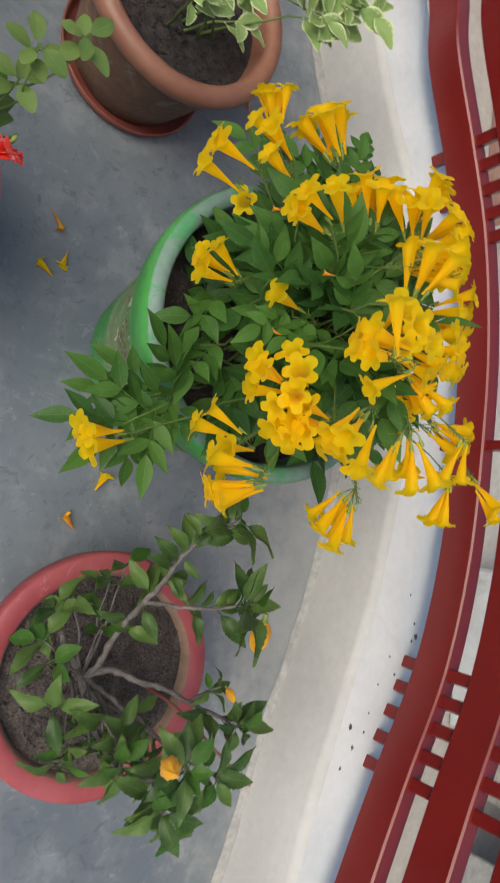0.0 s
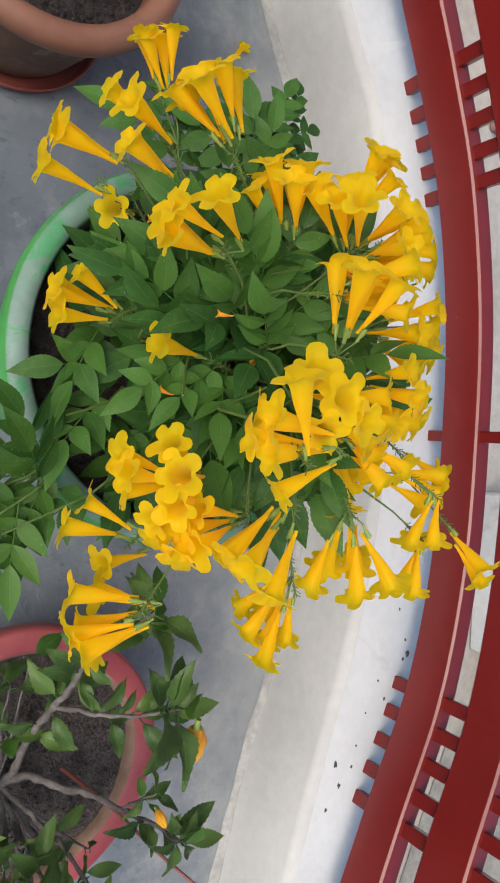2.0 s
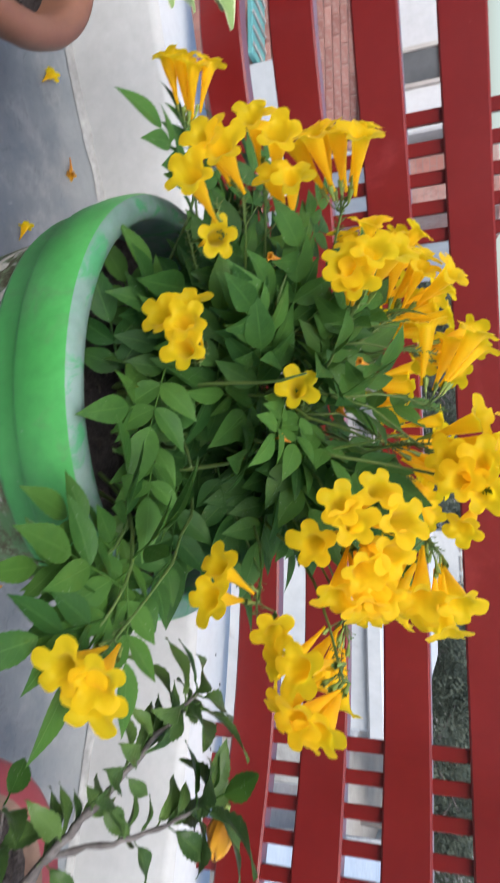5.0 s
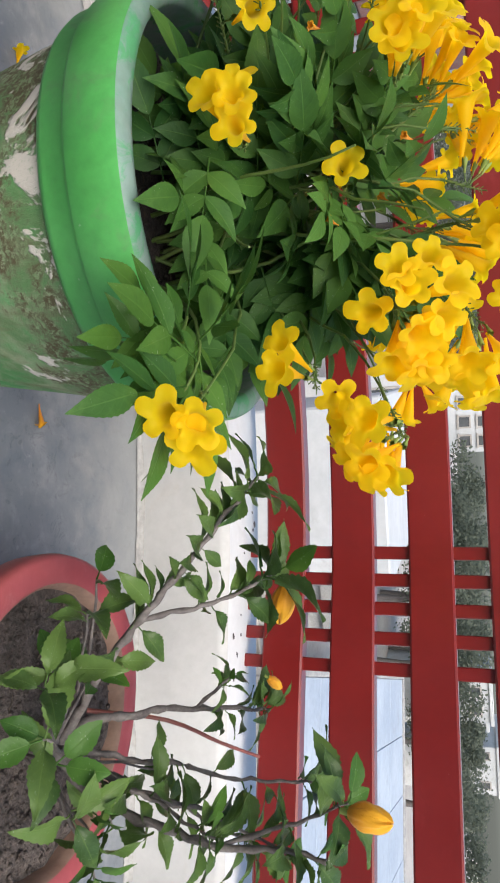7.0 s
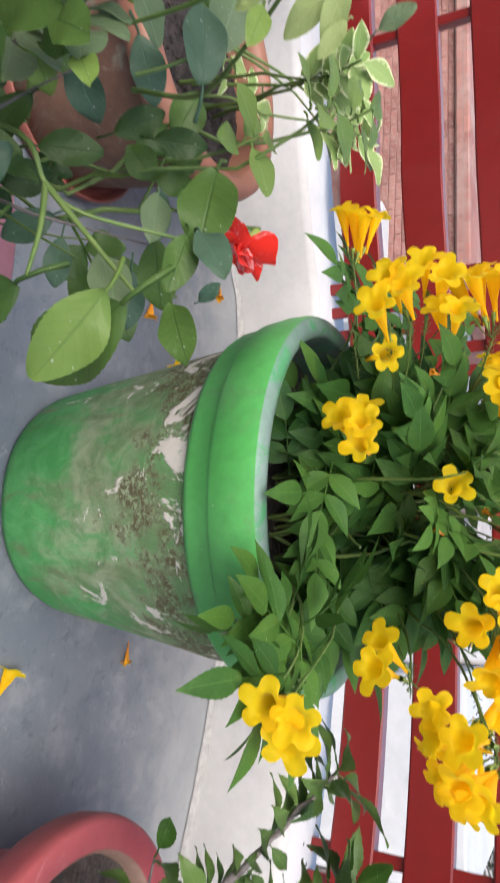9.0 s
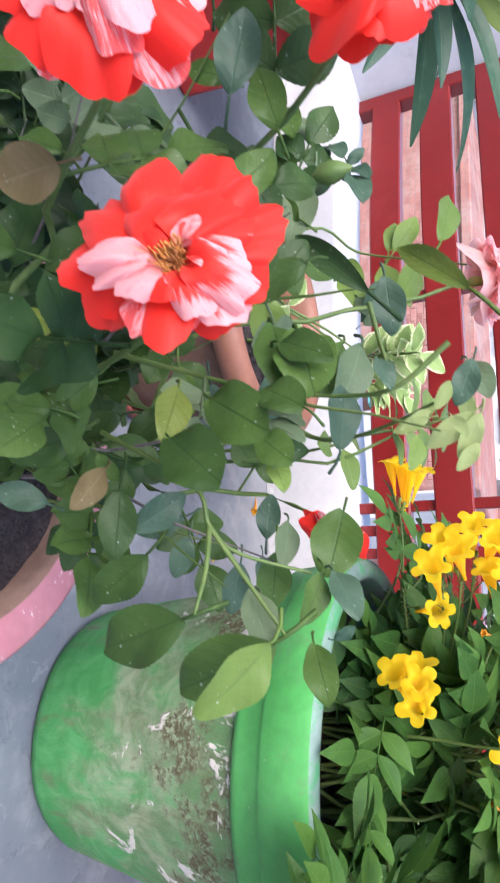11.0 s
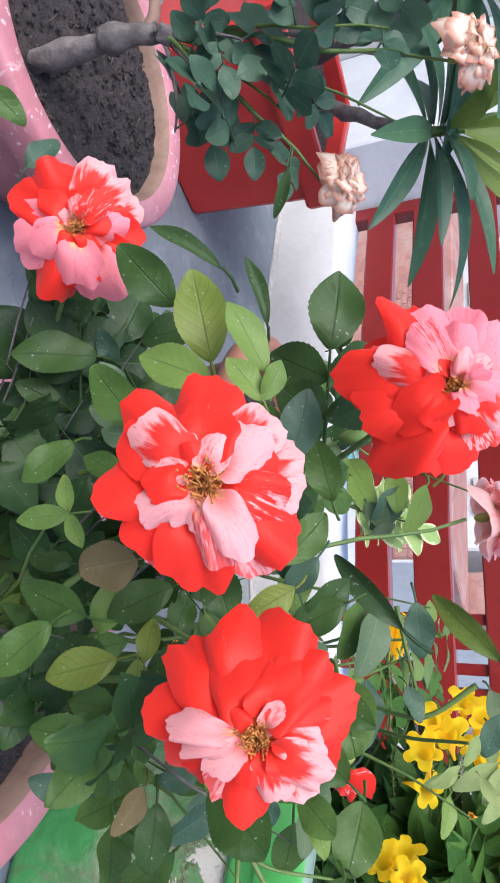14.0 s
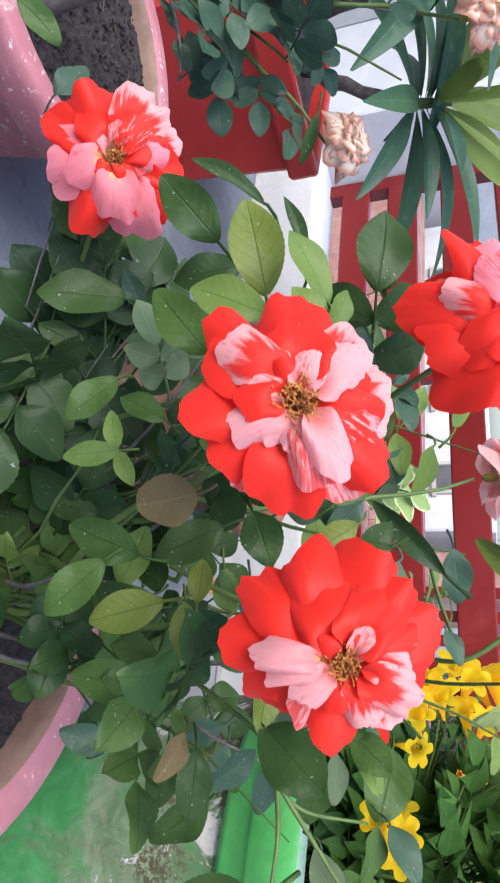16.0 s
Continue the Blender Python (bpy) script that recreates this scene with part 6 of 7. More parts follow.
    grow((((-0.358, 0.100, 0.546), (0.99, -0.10, -0.10), 12, 0.90), ((-0.318, 0.090, 0.545), (0.80, -0.14, 0.59), 3, 0.65), ((-0.352, 0.100, 0.514), (0.98, -0.14, 0.13), 9, 0.63), ((-0.301, 0.080, 0.514), (0.97, -0.15, 0.17), 9, 0.58), ((-0.318, 0.090, 0.541), (0.99, -0.14, -0.07), 0, 0.65), ((-0.282, 0.090, 0.549), (-0.30, -0.32, 0.90), 3, 0.28)))
    small = (-0.468, 0.120, 0.540)
    child("rose_bud", husk.mesh("rose_bud", M_STEM), bush, aim(Vector(small), (0.58, 0.00, 0.81), (0, 1, 0), 0, 0.55), "small closed green rosebud")
    twig(bush, stem_path((-0.440, 0.110, 0.480), small, (0, 0.01, 0.01), 6, 0.004, 8), 0.0012, 0.0008, M_STEM)
    for pts in (((-0.560, 0.100, 0.400), (-0.674, 0.160, 0.469), (-0.665, 0.190, 0.504), (-0.641, 0.190, 0.551), (-0.609, 0.180, 0.601)), ((-0.430, 0.110, 0.480), (-0.401, 0.100, 0.529), (-0.383, 0.070, 0.569), (-0.375, 0.040, 0.607)),
                ((-0.399, 0.030, 0.612), (-0.385, 0.040, 0.586), (-0.392, 0.050, 0.556), (-0.410, 0.060, 0.500)), ((-0.380, 0.040, 0.420), (-0.342, 0.040, 0.487), (-0.323, 0.050, 0.496), (-0.313, 0.060, 0.509), (-0.315, 0.090, 0.535)), ((-0.443, 0.040, 0.570), (-0.421, 0.050, 0.575), (-0.385, 0.040, 0.586)), ((-0.323, 0.050, 0.496), (-0.300, 0.060, 0.515), (-0.276, 0.066, 0.536)), ((-0.323, 0.050, 0.496), (-0.300, 0.048, 0.500), (-0.278, 0.046, 0.500))):
        line = spline([Vector(p) for p in pts], 5)
        twig(bush, line, 0.0015, 0.0008, M_STEM)
    for a, b in (((-0.470, 0.010, 0.420), (-0.438, 0.030, 0.590)), ((-0.430, 0.030, 0.420), (-0.338, 0.010, 0.612)), ((-0.480, -0.050, 0.400), (-0.470, -0.126, 0.540))):
        path = stem_path(a, b, (0, 0.015, 0.0), 7, 0.01, 3)
        twig(bush, path, 0.0018, 0.0004, M_STEM)
        for k in range(2):
            q, d = along(path, 0.35 + 0.2 * k)
            place(bush, rnd, q, d, spots, GREY_SMALL)


def place(bush, rnd, q, d, spots, kinds):
    """Hangs a leaf at q, turned to the light, where it does not grow across the front of a blossom."""
    a = rnd.uniform(0, 6.28)
    way = Vector((math.cos(a), math.sin(a) * 0.8, rnd.uniform(-0.35, 0.45))) * 0.8 + d * 0.35
    tip = q + way.normalized() * 0.055
    if not open_front(q, tip, spots):
        return
    child("leaf", rnd.choice(kinds), bush, aim(q, way, (0.3 + rnd.uniform(-0.4, 0.4), -0.65 + rnd.uniform(-0.3, 0.3), 0.65), rnd.uniform(-0.45, 0.45), rnd.uniform(0.8, 1.15)))


rose_bush()


# ---- the woody rose with faded cream blossoms ----
def old_rose():
    rnd = random.Random(77)
    root = Vector((-0.985, -0.125, 0.165))
    bush = tagged(at_base("rose_bush", root), "woody rose with blue-green leaves and faded cream blossoms", "rose bush", "rose bushes")
    knot = Vector((-0.975, -0.115, 0.335))
    line = spline([root - Vector((0.01, 0, 0.02)), root, root + Vector((0.004, 0.002, 0.05)), root + Vector((-0.003, 0.006, 0.10)), root + Vector((0.006, 0.004, 0.125)), knot, knot + Vector((0.012, 0.006, 0.02))], 5)
    bole = Shape().tube(line, [0.0135 - 0.006 * i / len(line) + 0.006 * math.exp(-((i - 19) / 2.2) ** 2) + 0.003 * math.exp(-((i - 11) / 1.6) ** 2) for i in range(len(line))], 14)
    bole.v = [tuple(Vector(p) + 0.0022 * noise.noise_vector(Vector(p) * 130) + 0.0035 * noise.noise_vector(Vector(p) * 45)) for p in bole.v]
    child("trunk", bole.mesh("trunk", M_BARK), bush)
    stub = Shape().tube([knot - Vector((0.0, 0, 0.012)), knot + Vector((-0.012, -0.012, 0.0)), knot + Vector((-0.020, -0.021, 0.003))], [0.007, 0.0065, 0.006], 10)
    child("stub", stub.mesh("stub", M_CLAY_IN), bush, label="sawn-off stub of pale wood")
    spots = []
    for i, (p, f, s) in enumerate((((-0.908, 0.048, 0.500), (0.15, -0.25, 0.90), 1.05), ((-0.935, -0.036, 0.632), (0.10, -0.30, 0.90), 1.08))):
        p, f = Vector(p), Vector(f).normalized()
        rose(bush, p - f * 0.012, f, full_rose("cddeee", (8, 9, 10, 11, 10, 8), (94, 82, 68, 54, 38, 18), 80 + i), s * 0.98, 80 + i, "faded cream blossom with brown-edged petals")
        spots.append((p, f, 0.045))
        path = stem_path(knot, p - f * 0.028, (0, 0, 0.02), 9, 0.012, i)
        twig(bush, path, 0.0036, 0.0014, M_STEM)
        for k in range(3):
            q, d = along(path, 0.30 + 0.22 * k)
            place(bush, rnd, q, d, spots, BLUE_LEAVES)
    for i, e in enumerate(((-0.880, -0.056, 0.354), (-0.905, -0.040, 0.453), (-0.925, -0.100, 0.433), (-0.940, -0.068, 0.558), (-0.900, -0.020, 0.400), (-0.930, 0.010, 0.550), (-0.950, -0.130, 0.500), (-0.900, -0.090, 0.390), (-0.960, -0.02, 0.600))):
        path = stem_path(knot, e, (0, 0, 0.02), 8, 0.012, 20 + i)
        twig(bush, path, 0.0026, 0.001, M_STEM if i % 2 else M_BARK)
        for k in range(4):
            q, d = along(path, 0.4 + 0.19 * k)
            if k % 2:
                place(bush, rnd, q, d, spots, BLUE_LEAVES)


old_rose()


# ---- pale variegated plant in the terracotta pot ----
VARI = [simple_leaf("leaf", 0.050 + 0.004 * k, 0.0145 + 0.001 * k, M_LEAF_VARI, 1.05, 0.0, 0.25, -0.25, 0.006, 0.12) for k in range(3)]


def variegated():
    rnd = random.Random(31)
    root = Vector((-0.922, 0.503, 0.225))
    bush = tagged(at_base("variegated_shrub", root), "sparse shrub with pale green cream-edged leaves in a terracotta pot", "shrub")
    ends = [(-0.878, 0.490, 0.290), (-0.900, 0.600, 0.290), (-0.930, 0.725, 0.380), (-0.945, 0.745, 0.360), (-0.980, 0.820, 0.400), (-0.735, 0.430, 0.470), (-0.727, 0.410, 0.500), (-0.775, 0.495, 0.478), (-0.700, 0.380, 0.520)]
    for i, e in enumerate(ends):
        e = Vector(e)
        base = root + Vector((rnd.uniform(-0.06, 0.06), rnd.uniform(-0.04, 0.07), 0))
        path = stem_path(base, e, (0, 0, 0.05), 8, 0.012, i)
        twig(bush, path, 0.003, 0.0010, M_STEM)
        for k in range(6 if i < 2 else 8):
            q, d = along(path, 0.99 - (0.09 if i < 2 else 0.035) * k)
            a = k * 2.4 + i
            way = Vector((math.cos(a), math.sin(a), 0.35)) + d * 0.5
            child("leaf", rnd.choice(VARI), bush, aim(q, way, (0.4, -0.7, 0.5) if i > 4 else (0, 0, 1), rnd.uniform(-0.4, 0.4), rnd.uniform(0.75, 1.1) * (1.3 if i in (2, 3, 4) else (0.75 if i > 4 else 1.0))))


variegated()


# ---- hibiscus in the coral pink pot ----
HIB = [simple_leaf("leaf", 0.052 + 0.006 * k, 0.0112 + 0.0012 * k, M_LEAF_HIB, 1.12, 0.09, 0.45, -0.42, 0.012, 0.22, 20, 1.0) for k in range(3)]
HIB_YOUNG = [simple_leaf("leaf", 0.042, 0.0125, M_LEAF_YOUNG, 1.2, 0.06, 0.25, -0.2, 0.012, 0.08)]


def hibiscus_bud(parent, p, d, size):
    s = Shape()
    rows = []
    for i in range(15):
        v = i / 14
        r = 0.0118 * (math.sin(math.pi * (0.10 + 0.895 * v)) ** 0.62)
        row = []
        for k in range(30):
            t = 2 * math.pi * k / 30
            fold = 1 + 0.17 * math.sin(5 * t + v * 5.5) * v + 0.07 * math.sin(11 * t - v * 3)
            row.append(Vector((r * fold * math.cos(t), 0.040 * v + 0.003 * math.sin(5 * t + 5) * v, r * fold * math.sin(t))))
        rows.append(row)
    s.grid(rows, True)
    m = aim(p, d, (0, 0, 1), 0, size)
    bud = child("flower_bud", s.mesh("flower_bud", M_HIBISCUS), parent, m, "rolled orange-yellow bud")
    child("calyx", calyx_mesh("calyx", 0.006, 0.011), bud, m)


def hibiscus():
    rnd = random.Random(19)
    root = Vector((0.252, 0.510, 0.165))
    bush = tagged(at_base("hibiscus", root), "straggly hibiscus with grey stems, dark leaves and orange-yellow buds", "hibiscus")
    fork = Vector((0.253, 0.504, 0.235))
    twig(bush, [root, root.lerp(fork, 0.5) + Vector((0.003, 0, 0)), fork], 0.0100, 0.0080, M_BARK, "trunk")

    def tuft(tip, d, n, size, dark=False):
        side = d.cross(Vector((0.3, 0.2, 1))).normalized()
        up = side.cross(d)
        for k in range(n):
            a = k * 2.4 + tip.x * 90
            way = side * math.cos(a) + up * math.sin(a) + d * rnd.uniform(0.15, 0.9)
            child("leaf", rnd.choice(HIB) if dark or k % 3 else HIB_YOUNG[0], bush, aim(tip - d * 0.0035 * k, way, d + Vector((0, -0.3, 0.6)), rnd.uniform(-0.3, 0.3), size * rnd.uniform(0.7, 1.1)))

    def branch(pts, r0, r1, n, size, beside=0, first=0.3):
        """A grey branch through its bends, a tuft of leaves at the tip, single leaves beside it."""
        line = spline([Vector(p) for p in pts], 5)
        line = [p + 0.004 * noise.noise_vector(p * 60) for p in line]
        twig(bush, line, r0, r1, M_BARK, "branch")
        tip, d = along(line, 0.999)
        tuft(tip, d, n, size)
        for k in range(beside):
            q, d = along(line, first + (0.97 - first) * (k + rnd.random()) / beside)
            a = rnd.uniform(0, 6.28)
            child("leaf", rnd.choice(HIB), bush, aim(q, Vector((math.cos(a), math.sin(a), rnd.uniform(-0.3, 0.5))) + d * 0.5, (0, -0.2, 1), rnd.uniform(-0.6, 0.6), rnd.uniform(0.5, 1.0)))

    branch((fork, *((0.214, 0.472, 0.260), (0.175, 0.439, 0.285))), 0.0068, 0.0045, 0, 0.8)
    branch((fork, *((0.233, 0.521, 0.250), (0.174, 0.527, 0.290), (0.118, 0.543, 0.335), (0.080, 0.554, 0.370), (0.045, 0.554, 0.405), (0.013, 0.575, 0.430), (-0.020, 0.616, 0.455))), 0.0064, 0.0020, 9, 1.15, 26)
    branch((fork, *((0.237, 0.542, 0.265), (0.250, 0.580, 0.295), (0.258, 0.616, 0.325), (0.276, 0.662, 0.365), (0.283, 0.681, 0.395), (0.289, 0.690, 0.420))), 0.0062, 0.0018, 7, 0.85, 10, 0.6)
    branch((fork, *((0.311, 0.511, 0.280), (0.334, 0.513, 0.360), (0.338, 0.509, 0.420), (0.335, 0.511, 0.480), (0.335, 0.508, 0.530))), 0.0064, 0.0024, 5, 0.9, 6)
    branch(((0.118, 0.543, 0.335), (0.120, 0.578, 0.380), (0.113, 0.619, 0.420), (0.097, 0.655, 0.455)), 0.0036, 0.0016, 9, 1.25, 12)
    branch(((0.266, 0.639, 0.345), (0.246, 0.652, 0.370), (0.235, 0.665, 0.385)), 0.0026, 0.0014, 7, 0.55, 2)
    branch(((0.338, 0.509, 0.420), (0.311, 0.523, 0.500), (0.279, 0.516, 0.555)), 0.0030, 0.0014, 7, 0.85, 4)
    # the shoots on the far side of the pot
    for i, e in enumerate(((0.318, 0.600, 0.500), (0.360, 0.545, 0.480), (0.400, 0.600, 0.420), (0.330, 0.505, 0.420))):
        branch(stem_path(fork, e, (0.03, 0.02, -0.02), 6, 0.02, i * 3), 0.0042, 0.0015, 7, 0.9, 7)
    # low twigs over the soil with limp leaves
    for i, e in enumerate(((0.139, 0.420, 0.300), (0.131, 0.442, 0.300), (0.161, 0.498, 0.300), (0.097, 0.498, 0.300), (0.216, 0.423, 0.300), (0.184, 0.409, 0.300), (0.281, 0.439, 0.300), (0.292, 0.470, 0.300), (0.335, 0.469, 0.300), (0.336, 0.505, 0.300), (0.362, 0.465, 0.300), (0.332, 0.528, 0.300), (0.335, 0.612, 0.300), (0.070, 0.520, 0.300))):
        e = Vector(e)
        path = stem_path(fork if i % 2 else root + Vector((0.01, -0.01, 0.03)), e, (0, 0, 0.03), 8, 0.015, i * 5)
        twig(bush, path, 0.0024, 0.0012, M_BARK)
        tip, d = along(path, 0.999)
        tuft(tip, d, 4 if i < 12 else 2, rnd.uniform(0.75, 1.0), i % 3 == 0)
    # a dead reddish stick leaning out over the rim
    stick = [Vector((0.262, 0.600, 0.215)), Vector((0.290, 0.645, 0.300)), Vector((0.345, 0.700, 0.345)), Vector((0.390, 0.750, 0.380))]
    twig(bush, spline(stick, 4), 0.0030, 0.0022, M_SAUCER, "dead_stick")
    hibiscus_bud(bush, Vector((0.122, 0.676, 0.460)), (0.75, 0.0, -0.20), 1.18)
    hibiscus_bud(bush, Vector((0.266, 0.484, 0.562)), (-0.1, -0.25, 0.7), 1.0)
    hibiscus_bud(bush, Vector((0.222, 0.640, 0.440)), (0.5, 0.2, 0.5), 0.5)


hibiscus()


# ---- long-leaved shrub in the red planter ----
LONG = [simple_leaf("leaf", 0.22 + 0.02 * k, 0.0195 + 0.002 * k, M_LEAF_LONG, 0.9, 0.0, 0.42, -0.22 - 0.08 * k, 0.012, 0.04) for k in range(3)]


LONG_YOUNG = [simple_leaf("leaf", 0.17 + 0.02 * k, 0.0210, M_LEAF_OLIVE, 0.9, 0.0, 0.3, -0.08, 0.012, 0.04) for k in range(2)]


def long_leaf_shrub():
    rnd = random.Random(8)
    root = Vector((-1.66, 0.24, 0.28))
    bush = tagged(at_base("oleander", root), "shrub with grey stem and long dark strap leaves", "shrub")
    for base, hub, n in ((root, Vector((-1.435, 0.290, 0.530)), 28), (root + Vector((-0.02, -0.03, 0)), Vector((-1.52, 0.10, 0.60)), 16)):
        axis = Vector((0.12, 0.10, 0.9))
        path = stem_path(base, hub, (0.06, 0.0, -0.02), 9, 0.01, n)
        twig(bush, path, 0.017, 0.010, M_BARK)
        twig(bush, [hub - axis * 0.01, hub + axis * 0.03, hub + axis * 0.07], 0.011, 0.006, M_STEM, "shoot")
        for k in range(n):
            kinds = LONG_YOUNG if k > 0.6 * n else LONG
            a = k * 2.4
            e = -0.35 + 1.25 * k / n
            way = Vector((math.cos(a) * math.cos(e), math.sin(a) * math.cos(e), math.sin(e))) + axis * 0.15
            child("leaf", rnd.choice(kinds), bush, aim(hub + axis * 0.05 * k / n, way, (0.45, -0.5, 0.75), rnd.uniform(-0.3, 0.3), rnd.uniform(0.85, 1.25)))


long_leaf_shrub()


# ---- fallen flowers on the floor, chips on the coping ----
def litter():
    rnd = random.Random(2)
    old = [trumpet("fallen_flower", M_TRUMPET_OLD if k else M_TRUMPET, 60 + k, 0.038, 0.013, 0.35) for k in range(2)]
    for k, (x, y) in enumerate(((-0.489, 0.441), (-0.560, 0.400), (-0.434, 0.420), (0.039, 0.538), (-0.040, 0.570), (-0.888, 1.023), (-0.664, 0.881), (-0.117, 0.841), (-0.990, 0.930), (-0.960, 0.800), (-0.620, 0.860), (-0.72, 0.78))):
        a = rnd.uniform(0, 6.28)
        ob = new("fallen_flower", old[k % 2])
        ob.matrix_basis = aim(Vector((x, y, 0.009)), (math.cos(a), math.sin(a), 0.02), (0, 0, 1), rnd.uniform(0, 6), rnd.uniform(0.85, 1.1)) @ Matrix.Diagonal((1, 1, 0.6, 1))
        tagged(ob, "withered orange trumpet flower fallen on the floor", "fallen flower", "fallen flowers")
    wall = bpy.data.objects["parapet_wall"]
    for x, y, r in ((0.195, 1.331, 0.007), (0.205, 1.318, 0.004), (0.165, 1.322, 0.004), (0.386, 1.148, 0.007), (0.40, 1.19, 0.004), (0.43, 1.16, 0.006), (0.30, 1.22, 0.003), (0.36, 1.20, 0.003), (0.28, 1.27, 0.004), (0.47, 1.13, 0.005),
                    (-0.80, 1.22, 0.004), (-0.70, 1.26, 0.003), (0.10, 1.30, 0.004), (0.24, 1.25, 0.003)):
        s = Shape()
        n = [r * rnd.uniform(0.5, 1.2) for _ in range(11)]
        ring = [Vector((n[i] * math.cos(i * 0.571), n[i] * 0.7 * math.sin(i * 0.571), 0)) for i in range(11)]
        s.grid([ring, [p * 0.9 + Vector((0, 0, 0.0012)) for p in ring]], True)
        s.cap([p * 0.9 + Vector((0, 0, 0.0012)) for p in ring])
        child("paint_flake", s.mesh("paint_flake", M_CHIP), wall, Matrix.Translation((x, y, WALL_H + 0.0005)))


litter()


# ---- beyond the railing: street, houses, trees ----
def house(name, x0, x1, y0, y1, z1, material, label, wins, z0=-3.6, east=()):
    ob = tagged(at_base(name, ((x0 + x1) / 2, (y0 + y1) / 2, z0)), label, "house", "houses across the street")
    child("wall", box(Shape(), x0, x1, y0, y1, z0, z1, 0.03).mesh("wall", material, False), ob)
    child("parapet", box(Shape(), x0 - 0.08, x1 + 0.08, y0 - 0.08, y1 + 0.08, z1 - 0.06, z1 + 0.10, 0.02).mesh("parapet", material, False), ob)
    for x, z, w, h in wins:
        f = Shape()
        for a, b, c, d in ((x - 0.06, x, z, z + h), (x + w, x + w + 0.06, z, z + h), (x - 0.06, x + w + 0.06, z + h, z + h + 0.07), (x - 0.1, x + w + 0.1, z - 0.07, z)):
            box(f, a, b, y0 - 0.05, y0 + 0.02, c, d, 0.006)
        win = child("window", f.mesh("window", M_GROUND, False), ob)
        child("pane", box(Shape(), x, x + w, y0 - 0.012, y0 + 0.015, z, z + h, 0.002).mesh("pane", M_GLASS_DARK, False), win)
    for y, z, w, h in east:
        f = Shape()
        for a, b, c, d in ((y - 0.06, y, z, z + h), (y + w, y + w + 0.06, z, z + h), (y - 0.06, y + w + 0.06, z + h, z + h + 0.07), (y - 0.1, y + w + 0.1, z - 0.07, z)):
            box(f, x1 - 0.02, x1 + 0.05, a, b, c, d, 0.006)
        win = child("window", f.mesh("window", M_GROUND, False), ob)
        child("pane", box(Shape(), x1 - 0.015, x1 + 0.012, y, y + w, z, z + h, 0.002).mesh("pane", M_GLASS_DARK, False), win)
    return ob


def tree(x, y, z0, h, r, seed):
    """A street tree, distance haze put into its leaf colour: tapered trunk, limbs, and a crown of uneven clumps of
    small leaves with gaps between.
    """
    rnd = random.Random(seed)
    ob = tagged(at_base("tree", (x, y, z0)), "green street tree behind the houses, coloured grey with haze", "tree", "street trees")
    path = [Vector((x, y, z0)), Vector((x + 0.05, y, z0 + h * 0.3)), Vector((x - 0.04, y, z0 + h * 0.55)), Vector((x, y, z0 + h * 0.8))]
    t = Shape().tube(path, [0.16, 0.13, 0.10, 0.04], 8)
    for k in range(6):
        a = k * 1.1
        t.tube([path[2], path[2] + Vector((math.cos(a) * r * 0.4, math.sin(a) * r * 0.4, h * 0.12)), path[2] + Vector((math.cos(a) * r * 0.75, math.sin(a) * r * 0.75, h * 0.2))], [0.06, 0.04, 0.015], 6)
    child("trunk", t.mesh("trunk", M_BARK), ob)
    s = Shape()
    for _ in range(34):
        c = Vector((x, y, z0 + h * 0.70)) + Vector((rnd.uniform(-1, 1) * r * 0.85, rnd.uniform(-1, 1) * r * 0.85, rnd.uniform(-0.7, 0.6) * r * 0.8))
        q = rnd.uniform(0.2, 0.42) * r
        for _ in range(230):
            d = Vector((rnd.gauss(0, 1), rnd.gauss(0, 1), rnd.gauss(0, 1))).normalized() * q * rnd.uniform(0.35, 1.0)
            blade(s, aim(c + d, Vector((rnd.uniform(-1, 1), rnd.uniform(-1, 1), rnd.uniform(-0.8, 0.3))), d), rnd.uniform(0.09, 0.16), 0.040, 0.1, -0.2, 1.1, 0, 3)
    child("crown", s.mesh("crown", M_FOLIAGE), ob)
    return ob


def turned_house(name, place, turn, w, d, z0, z1, label):
    """A flat-roofed house turned on its plot: walls, a cement roof with panel joints, a low kerb round it."""
    ob = tagged(at_base(name, (place[0], place[1], z0)), label, "house", "houses across the street")
    m = Matrix.Translation((place[0], place[1], 0)) @ Matrix.Rotation(radians(turn), 4, "Z")
    child("wall", box(Shape(), 0, w, 0, d, z0, z1 - 0.12, 0.02).mesh("wall", M_GREY, False), ob, m)
    for i in range(5):
        for j in range(5):
            slab = box(Shape(), w * i / 5 + 0.008, w * (i + 1) / 5 - 0.008, d * j / 5 + 0.008, d * (j + 1) / 5 - 0.008, z1 - 0.12, z1, 0.01)
            child("roof_slab", slab.mesh("roof_slab", M_ROOF, False), ob, m)
    for x0, x1, y0, y1 in ((-0.12, 0.0, -0.12, d + 0.12), (w, w + 0.12, -0.12, d + 0.12), (0.0, w, -0.12, 0.0), (0.0, w, d, d + 0.12)):
        child("roof_kerb", box(Shape(), x0, x1, y0, y1, z1 - 0.2, z1 + 0.05, 0.02).mesh("roof_kerb", M_GREY, False), ob, m)


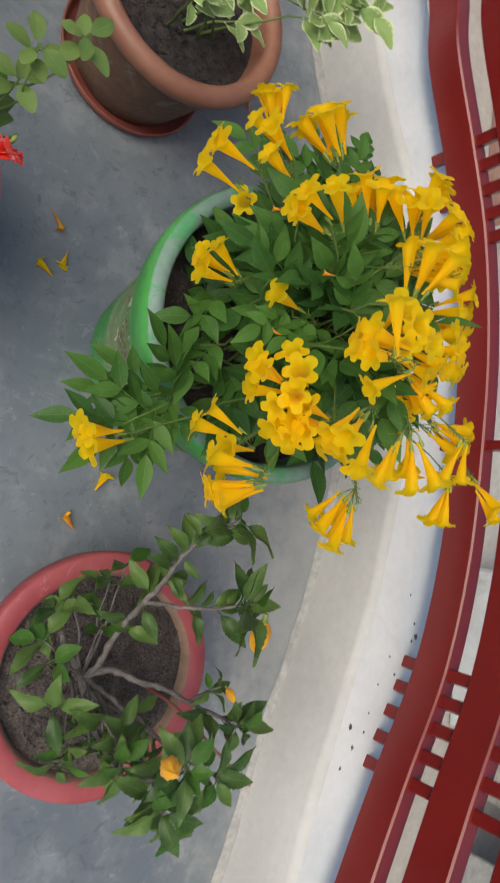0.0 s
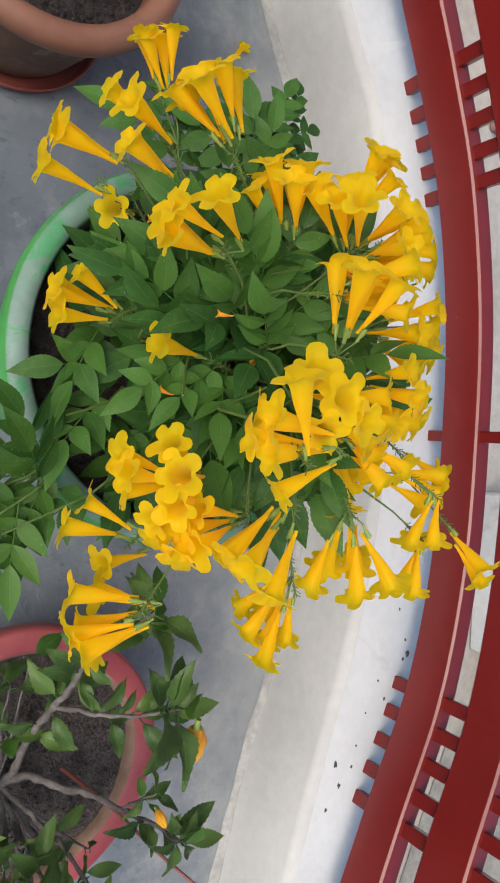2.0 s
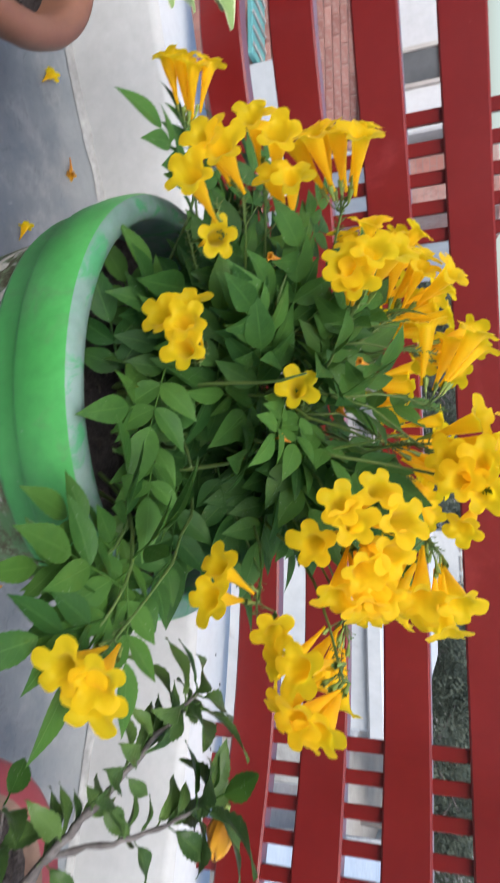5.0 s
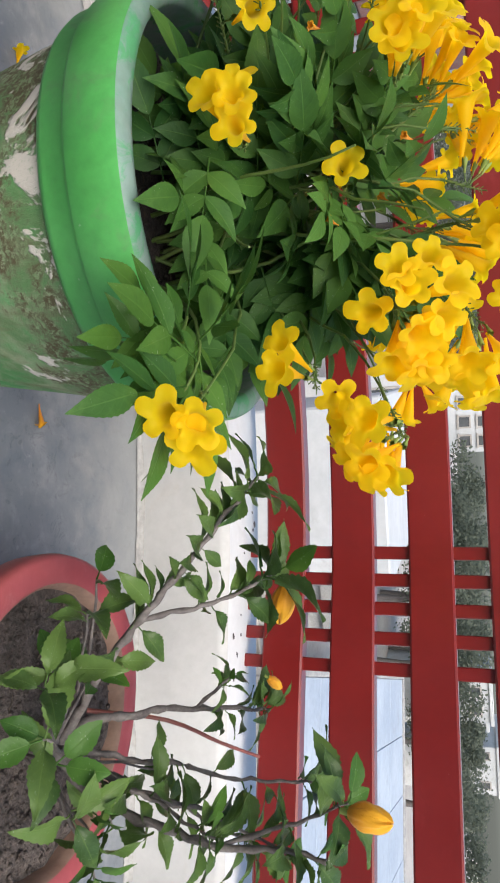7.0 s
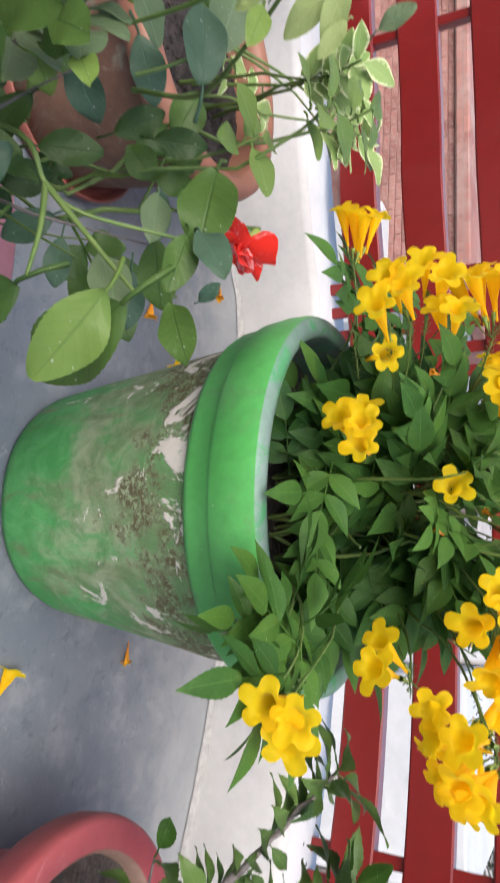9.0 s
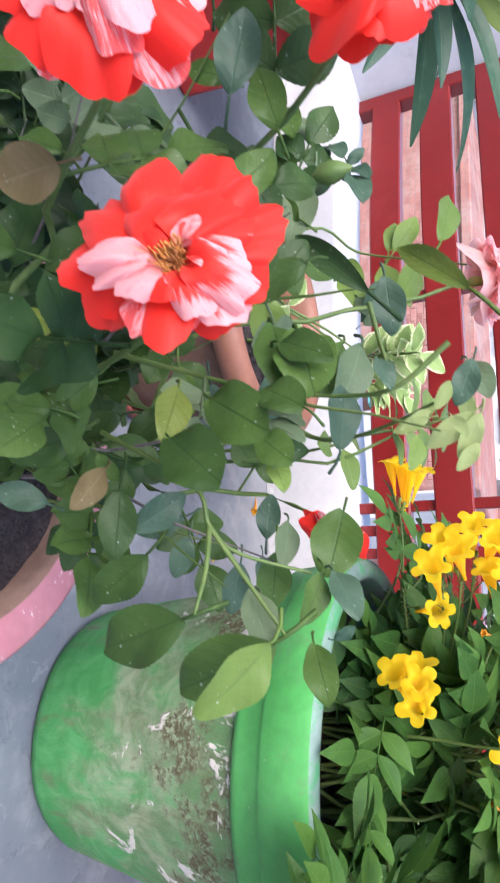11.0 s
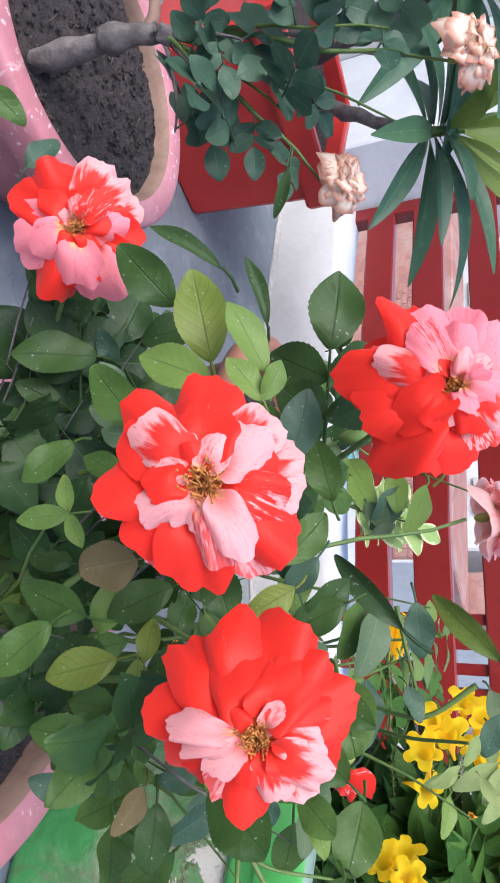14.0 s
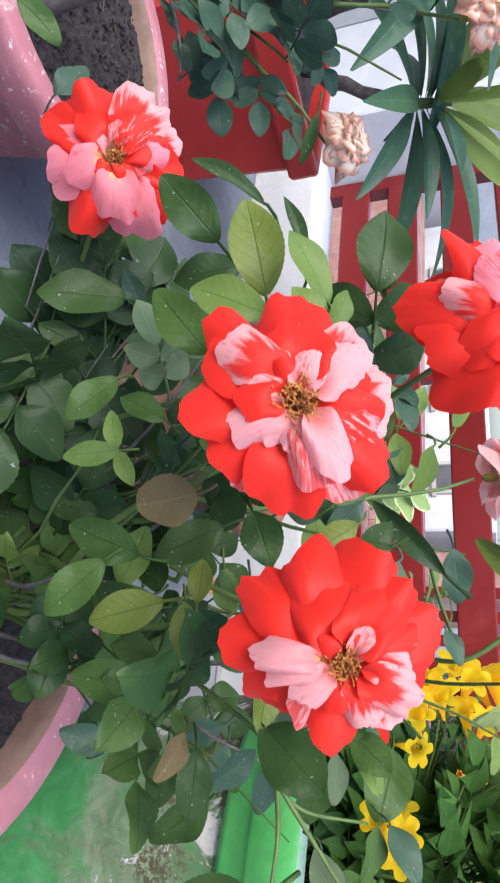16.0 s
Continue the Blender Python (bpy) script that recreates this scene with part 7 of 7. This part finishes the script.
def outside():
    g = Shape().grid([[Vector((-150 + 12.5 * i, -150 + 12.5 * j, -3.6)) for i in range(25)] for j in range(25)])
    tagged(new("ground", g.mesh("ground", M_GROUND)), "dusty pale street and open ground below the terrace", "ground", kind="structure")
    brick_house = house("brick_house", -12.0, -3.9, 6.4, 8.0, -0.20, M_BRICK, "unplastered brick house with a plastered ledge across the street", ((-7.4, -2.6, 0.7, 0.9),))
    child("plaster", box(Shape(), -3.90, -3.86, 6.42, 7.98, -3.5, -0.28, 0.01).mesh("plaster", M_HOUSE, False), brick_house, None, "plastered end wall")
    child("ledge", box(Shape(), -4.85, -3.4, 6.05, 6.38, -1.75, -1.0, 0.02).mesh("ledge", M_HOUSE, False), brick_house, None, "white plastered ledge")
    awning = child("awning", box(Shape(), -5.75, -4.88, 5.95, 6.38, -1.32, -1.26, 0.01).mesh("awning", M_TEAL, False), brick_house, None, "dark teal sheet awning")
    for k in range(5):
        child("rib", box(Shape(), -5.72 + 0.18 * k, -5.68 + 0.18 * k, 5.94, 6.36, -1.26, -1.24, 0.004).mesh("rib", M_GREY, False), awning)
    house("brick_tower", -4.62, -3.95, 8.1, 9.2, 1.05, M_BRICK, "narrow unplastered brick stair tower", ())
    tank = tagged(at_base("water_tank", (-7.9, 7.1, -0.10)), "small teal water tank on the brick house's roof", "water tank")
    body = lathe([(0.0, -0.10), (0.20, -0.10), (0.21, -0.06), (0.21, 0.16), (0.16, 0.21), (0.06, 0.23), (0.0, 0.23)], 24)
    child("body", body.mesh("body", M_TEAL), tank, Matrix.Translation((-7.9, 7.1, 0)))
    child("lid", lathe([(0.0, 0.225), (0.07, 0.225), (0.07, 0.255), (0.0, 0.26)], 16).mesh("lid", M_GREY), tank, Matrix.Translation((-7.9, 7.1, 0)))
    house("white_house", -12.0, -5.0, 8.2, 14.0, 0.75, M_HOUSE, "pale plastered house with small dark windows", ((-6.1, 0.05, 0.45, 0.45), (-7.7, 0.05, 0.45, 0.45), (-9.3, 0.05, 0.45, 0.45), (-10.6, 0.05, 0.45, 0.45)), -3.6)
    house("white_house", -18.5, -12.3, 3.4, 9.6, 1.6, M_HOUSE, "pale two-storey house end with small windows", (), -3.6, ((3.8, -1.9, 0.7, 0.5), (5.0, -1.9, 0.7, 0.5), (6.3, -1.9, 0.7, 0.5), (3.8, -0.3, 0.7, 0.5), (5.0, -0.3, 0.7, 0.5), (6.3, -0.3, 0.7, 0.5)))
    house("white_house", 0.15, 1.95, 6.6, 11.0, -0.30, M_HOUSE, "blank white plastered house side close across the street", ())
    house("grey_house", 2.10, 2.70, 7.0, 11.0, -1.0, M_GREY, "low bare cement house with rough walls", ((2.6, -2.4, 0.5, 0.5),))
    turned_house("flat_roofed_house", (2.95, 6.3), -25.0, 7.0, 12.0, -3.6, -1.5, "flat-roofed house with a blue-grey cement roof in panels")
    house("far_house", 0.6, 2.9, 25.0, 29.0, 1.6, M_HOUSE, "far pale house with rows of windows", ((0.9, 0.75, 0.35, 0.35), (1.6, 0.75, 0.35, 0.35), (2.3, 0.75, 0.35, 0.35), (0.9, 0.1, 0.35, 0.35), (1.6, 0.1, 0.35, 0.35), (2.3, 0.1, 0.35, 0.35)))
    house("far_house", -0.2, 3.6, 15.5, 18.5, -0.55, M_HOUSE, "pale house below the trees", ((0.2, -1.6, 0.5, 0.6), (1.4, -1.6, 0.5, 0.6), (2.6, -1.6, 0.5, 0.6)))
    for x0, x1, y0, z1 in ((12.5, 14.3, 27.0, 0.75), (15.0, 16.2, 30.0, 0.55), (17.6, 20.0, 31.0, 0.95), (-9.5, -6.5, 29.0, 0.9), (-16.5, -13.5, 31.0, 1.1)):
        house("far_house", x0, x1, y0, y0 + 3.0, z1, M_HOUSE, "far white house among the trees", ((x0 + 0.3, z1 - 0.75, 0.3, 0.35), (x1 - 0.65, z1 - 0.75, 0.3, 0.35)))
    for x, y, h, r, sd in ((-15.5, 25.0, 4.6, 2.2, 1), (-11.8, 24.0, 4.8, 2.3, 2), (-8.2, 23.5, 4.6, 2.2, 3), (-5.0, 25.0, 4.9, 2.3, 7), (-1.8, 24.0, 4.7, 2.2, 8), (4.7, 24.0, 4.6, 2.2, 4), (7.6, 22.5, 4.5, 2.2, 5), (10.6, 24.0, 4.4, 2.1, 6), (14.2, 25.0, 4.1, 1.9, 9), (17.5, 26.0, 4.3, 2.1, 10)):
        copy_thing(tree(x, y, -3.6, h, r, sd), Matrix.Translation((x + 1.7, y + 5.5, -3.6)))
    # the bricks of the wall that faces the terrace
    piece = box(Shape(), -0.112, 0.112, -0.006, 0.006, -0.036, 0.036, 0.003).mesh("brick", M_BRICK_PIECE, False)
    wall = bpy.data.objects["brick_house"].children[0]
    for j in range(13):
        for i in range(20):
            child("brick", piece, wall, Matrix.Translation((-8.6 + 0.235 * (i + 0.5 * (j % 2)), 6.396, -0.31 - 0.085 * j)))


outside()
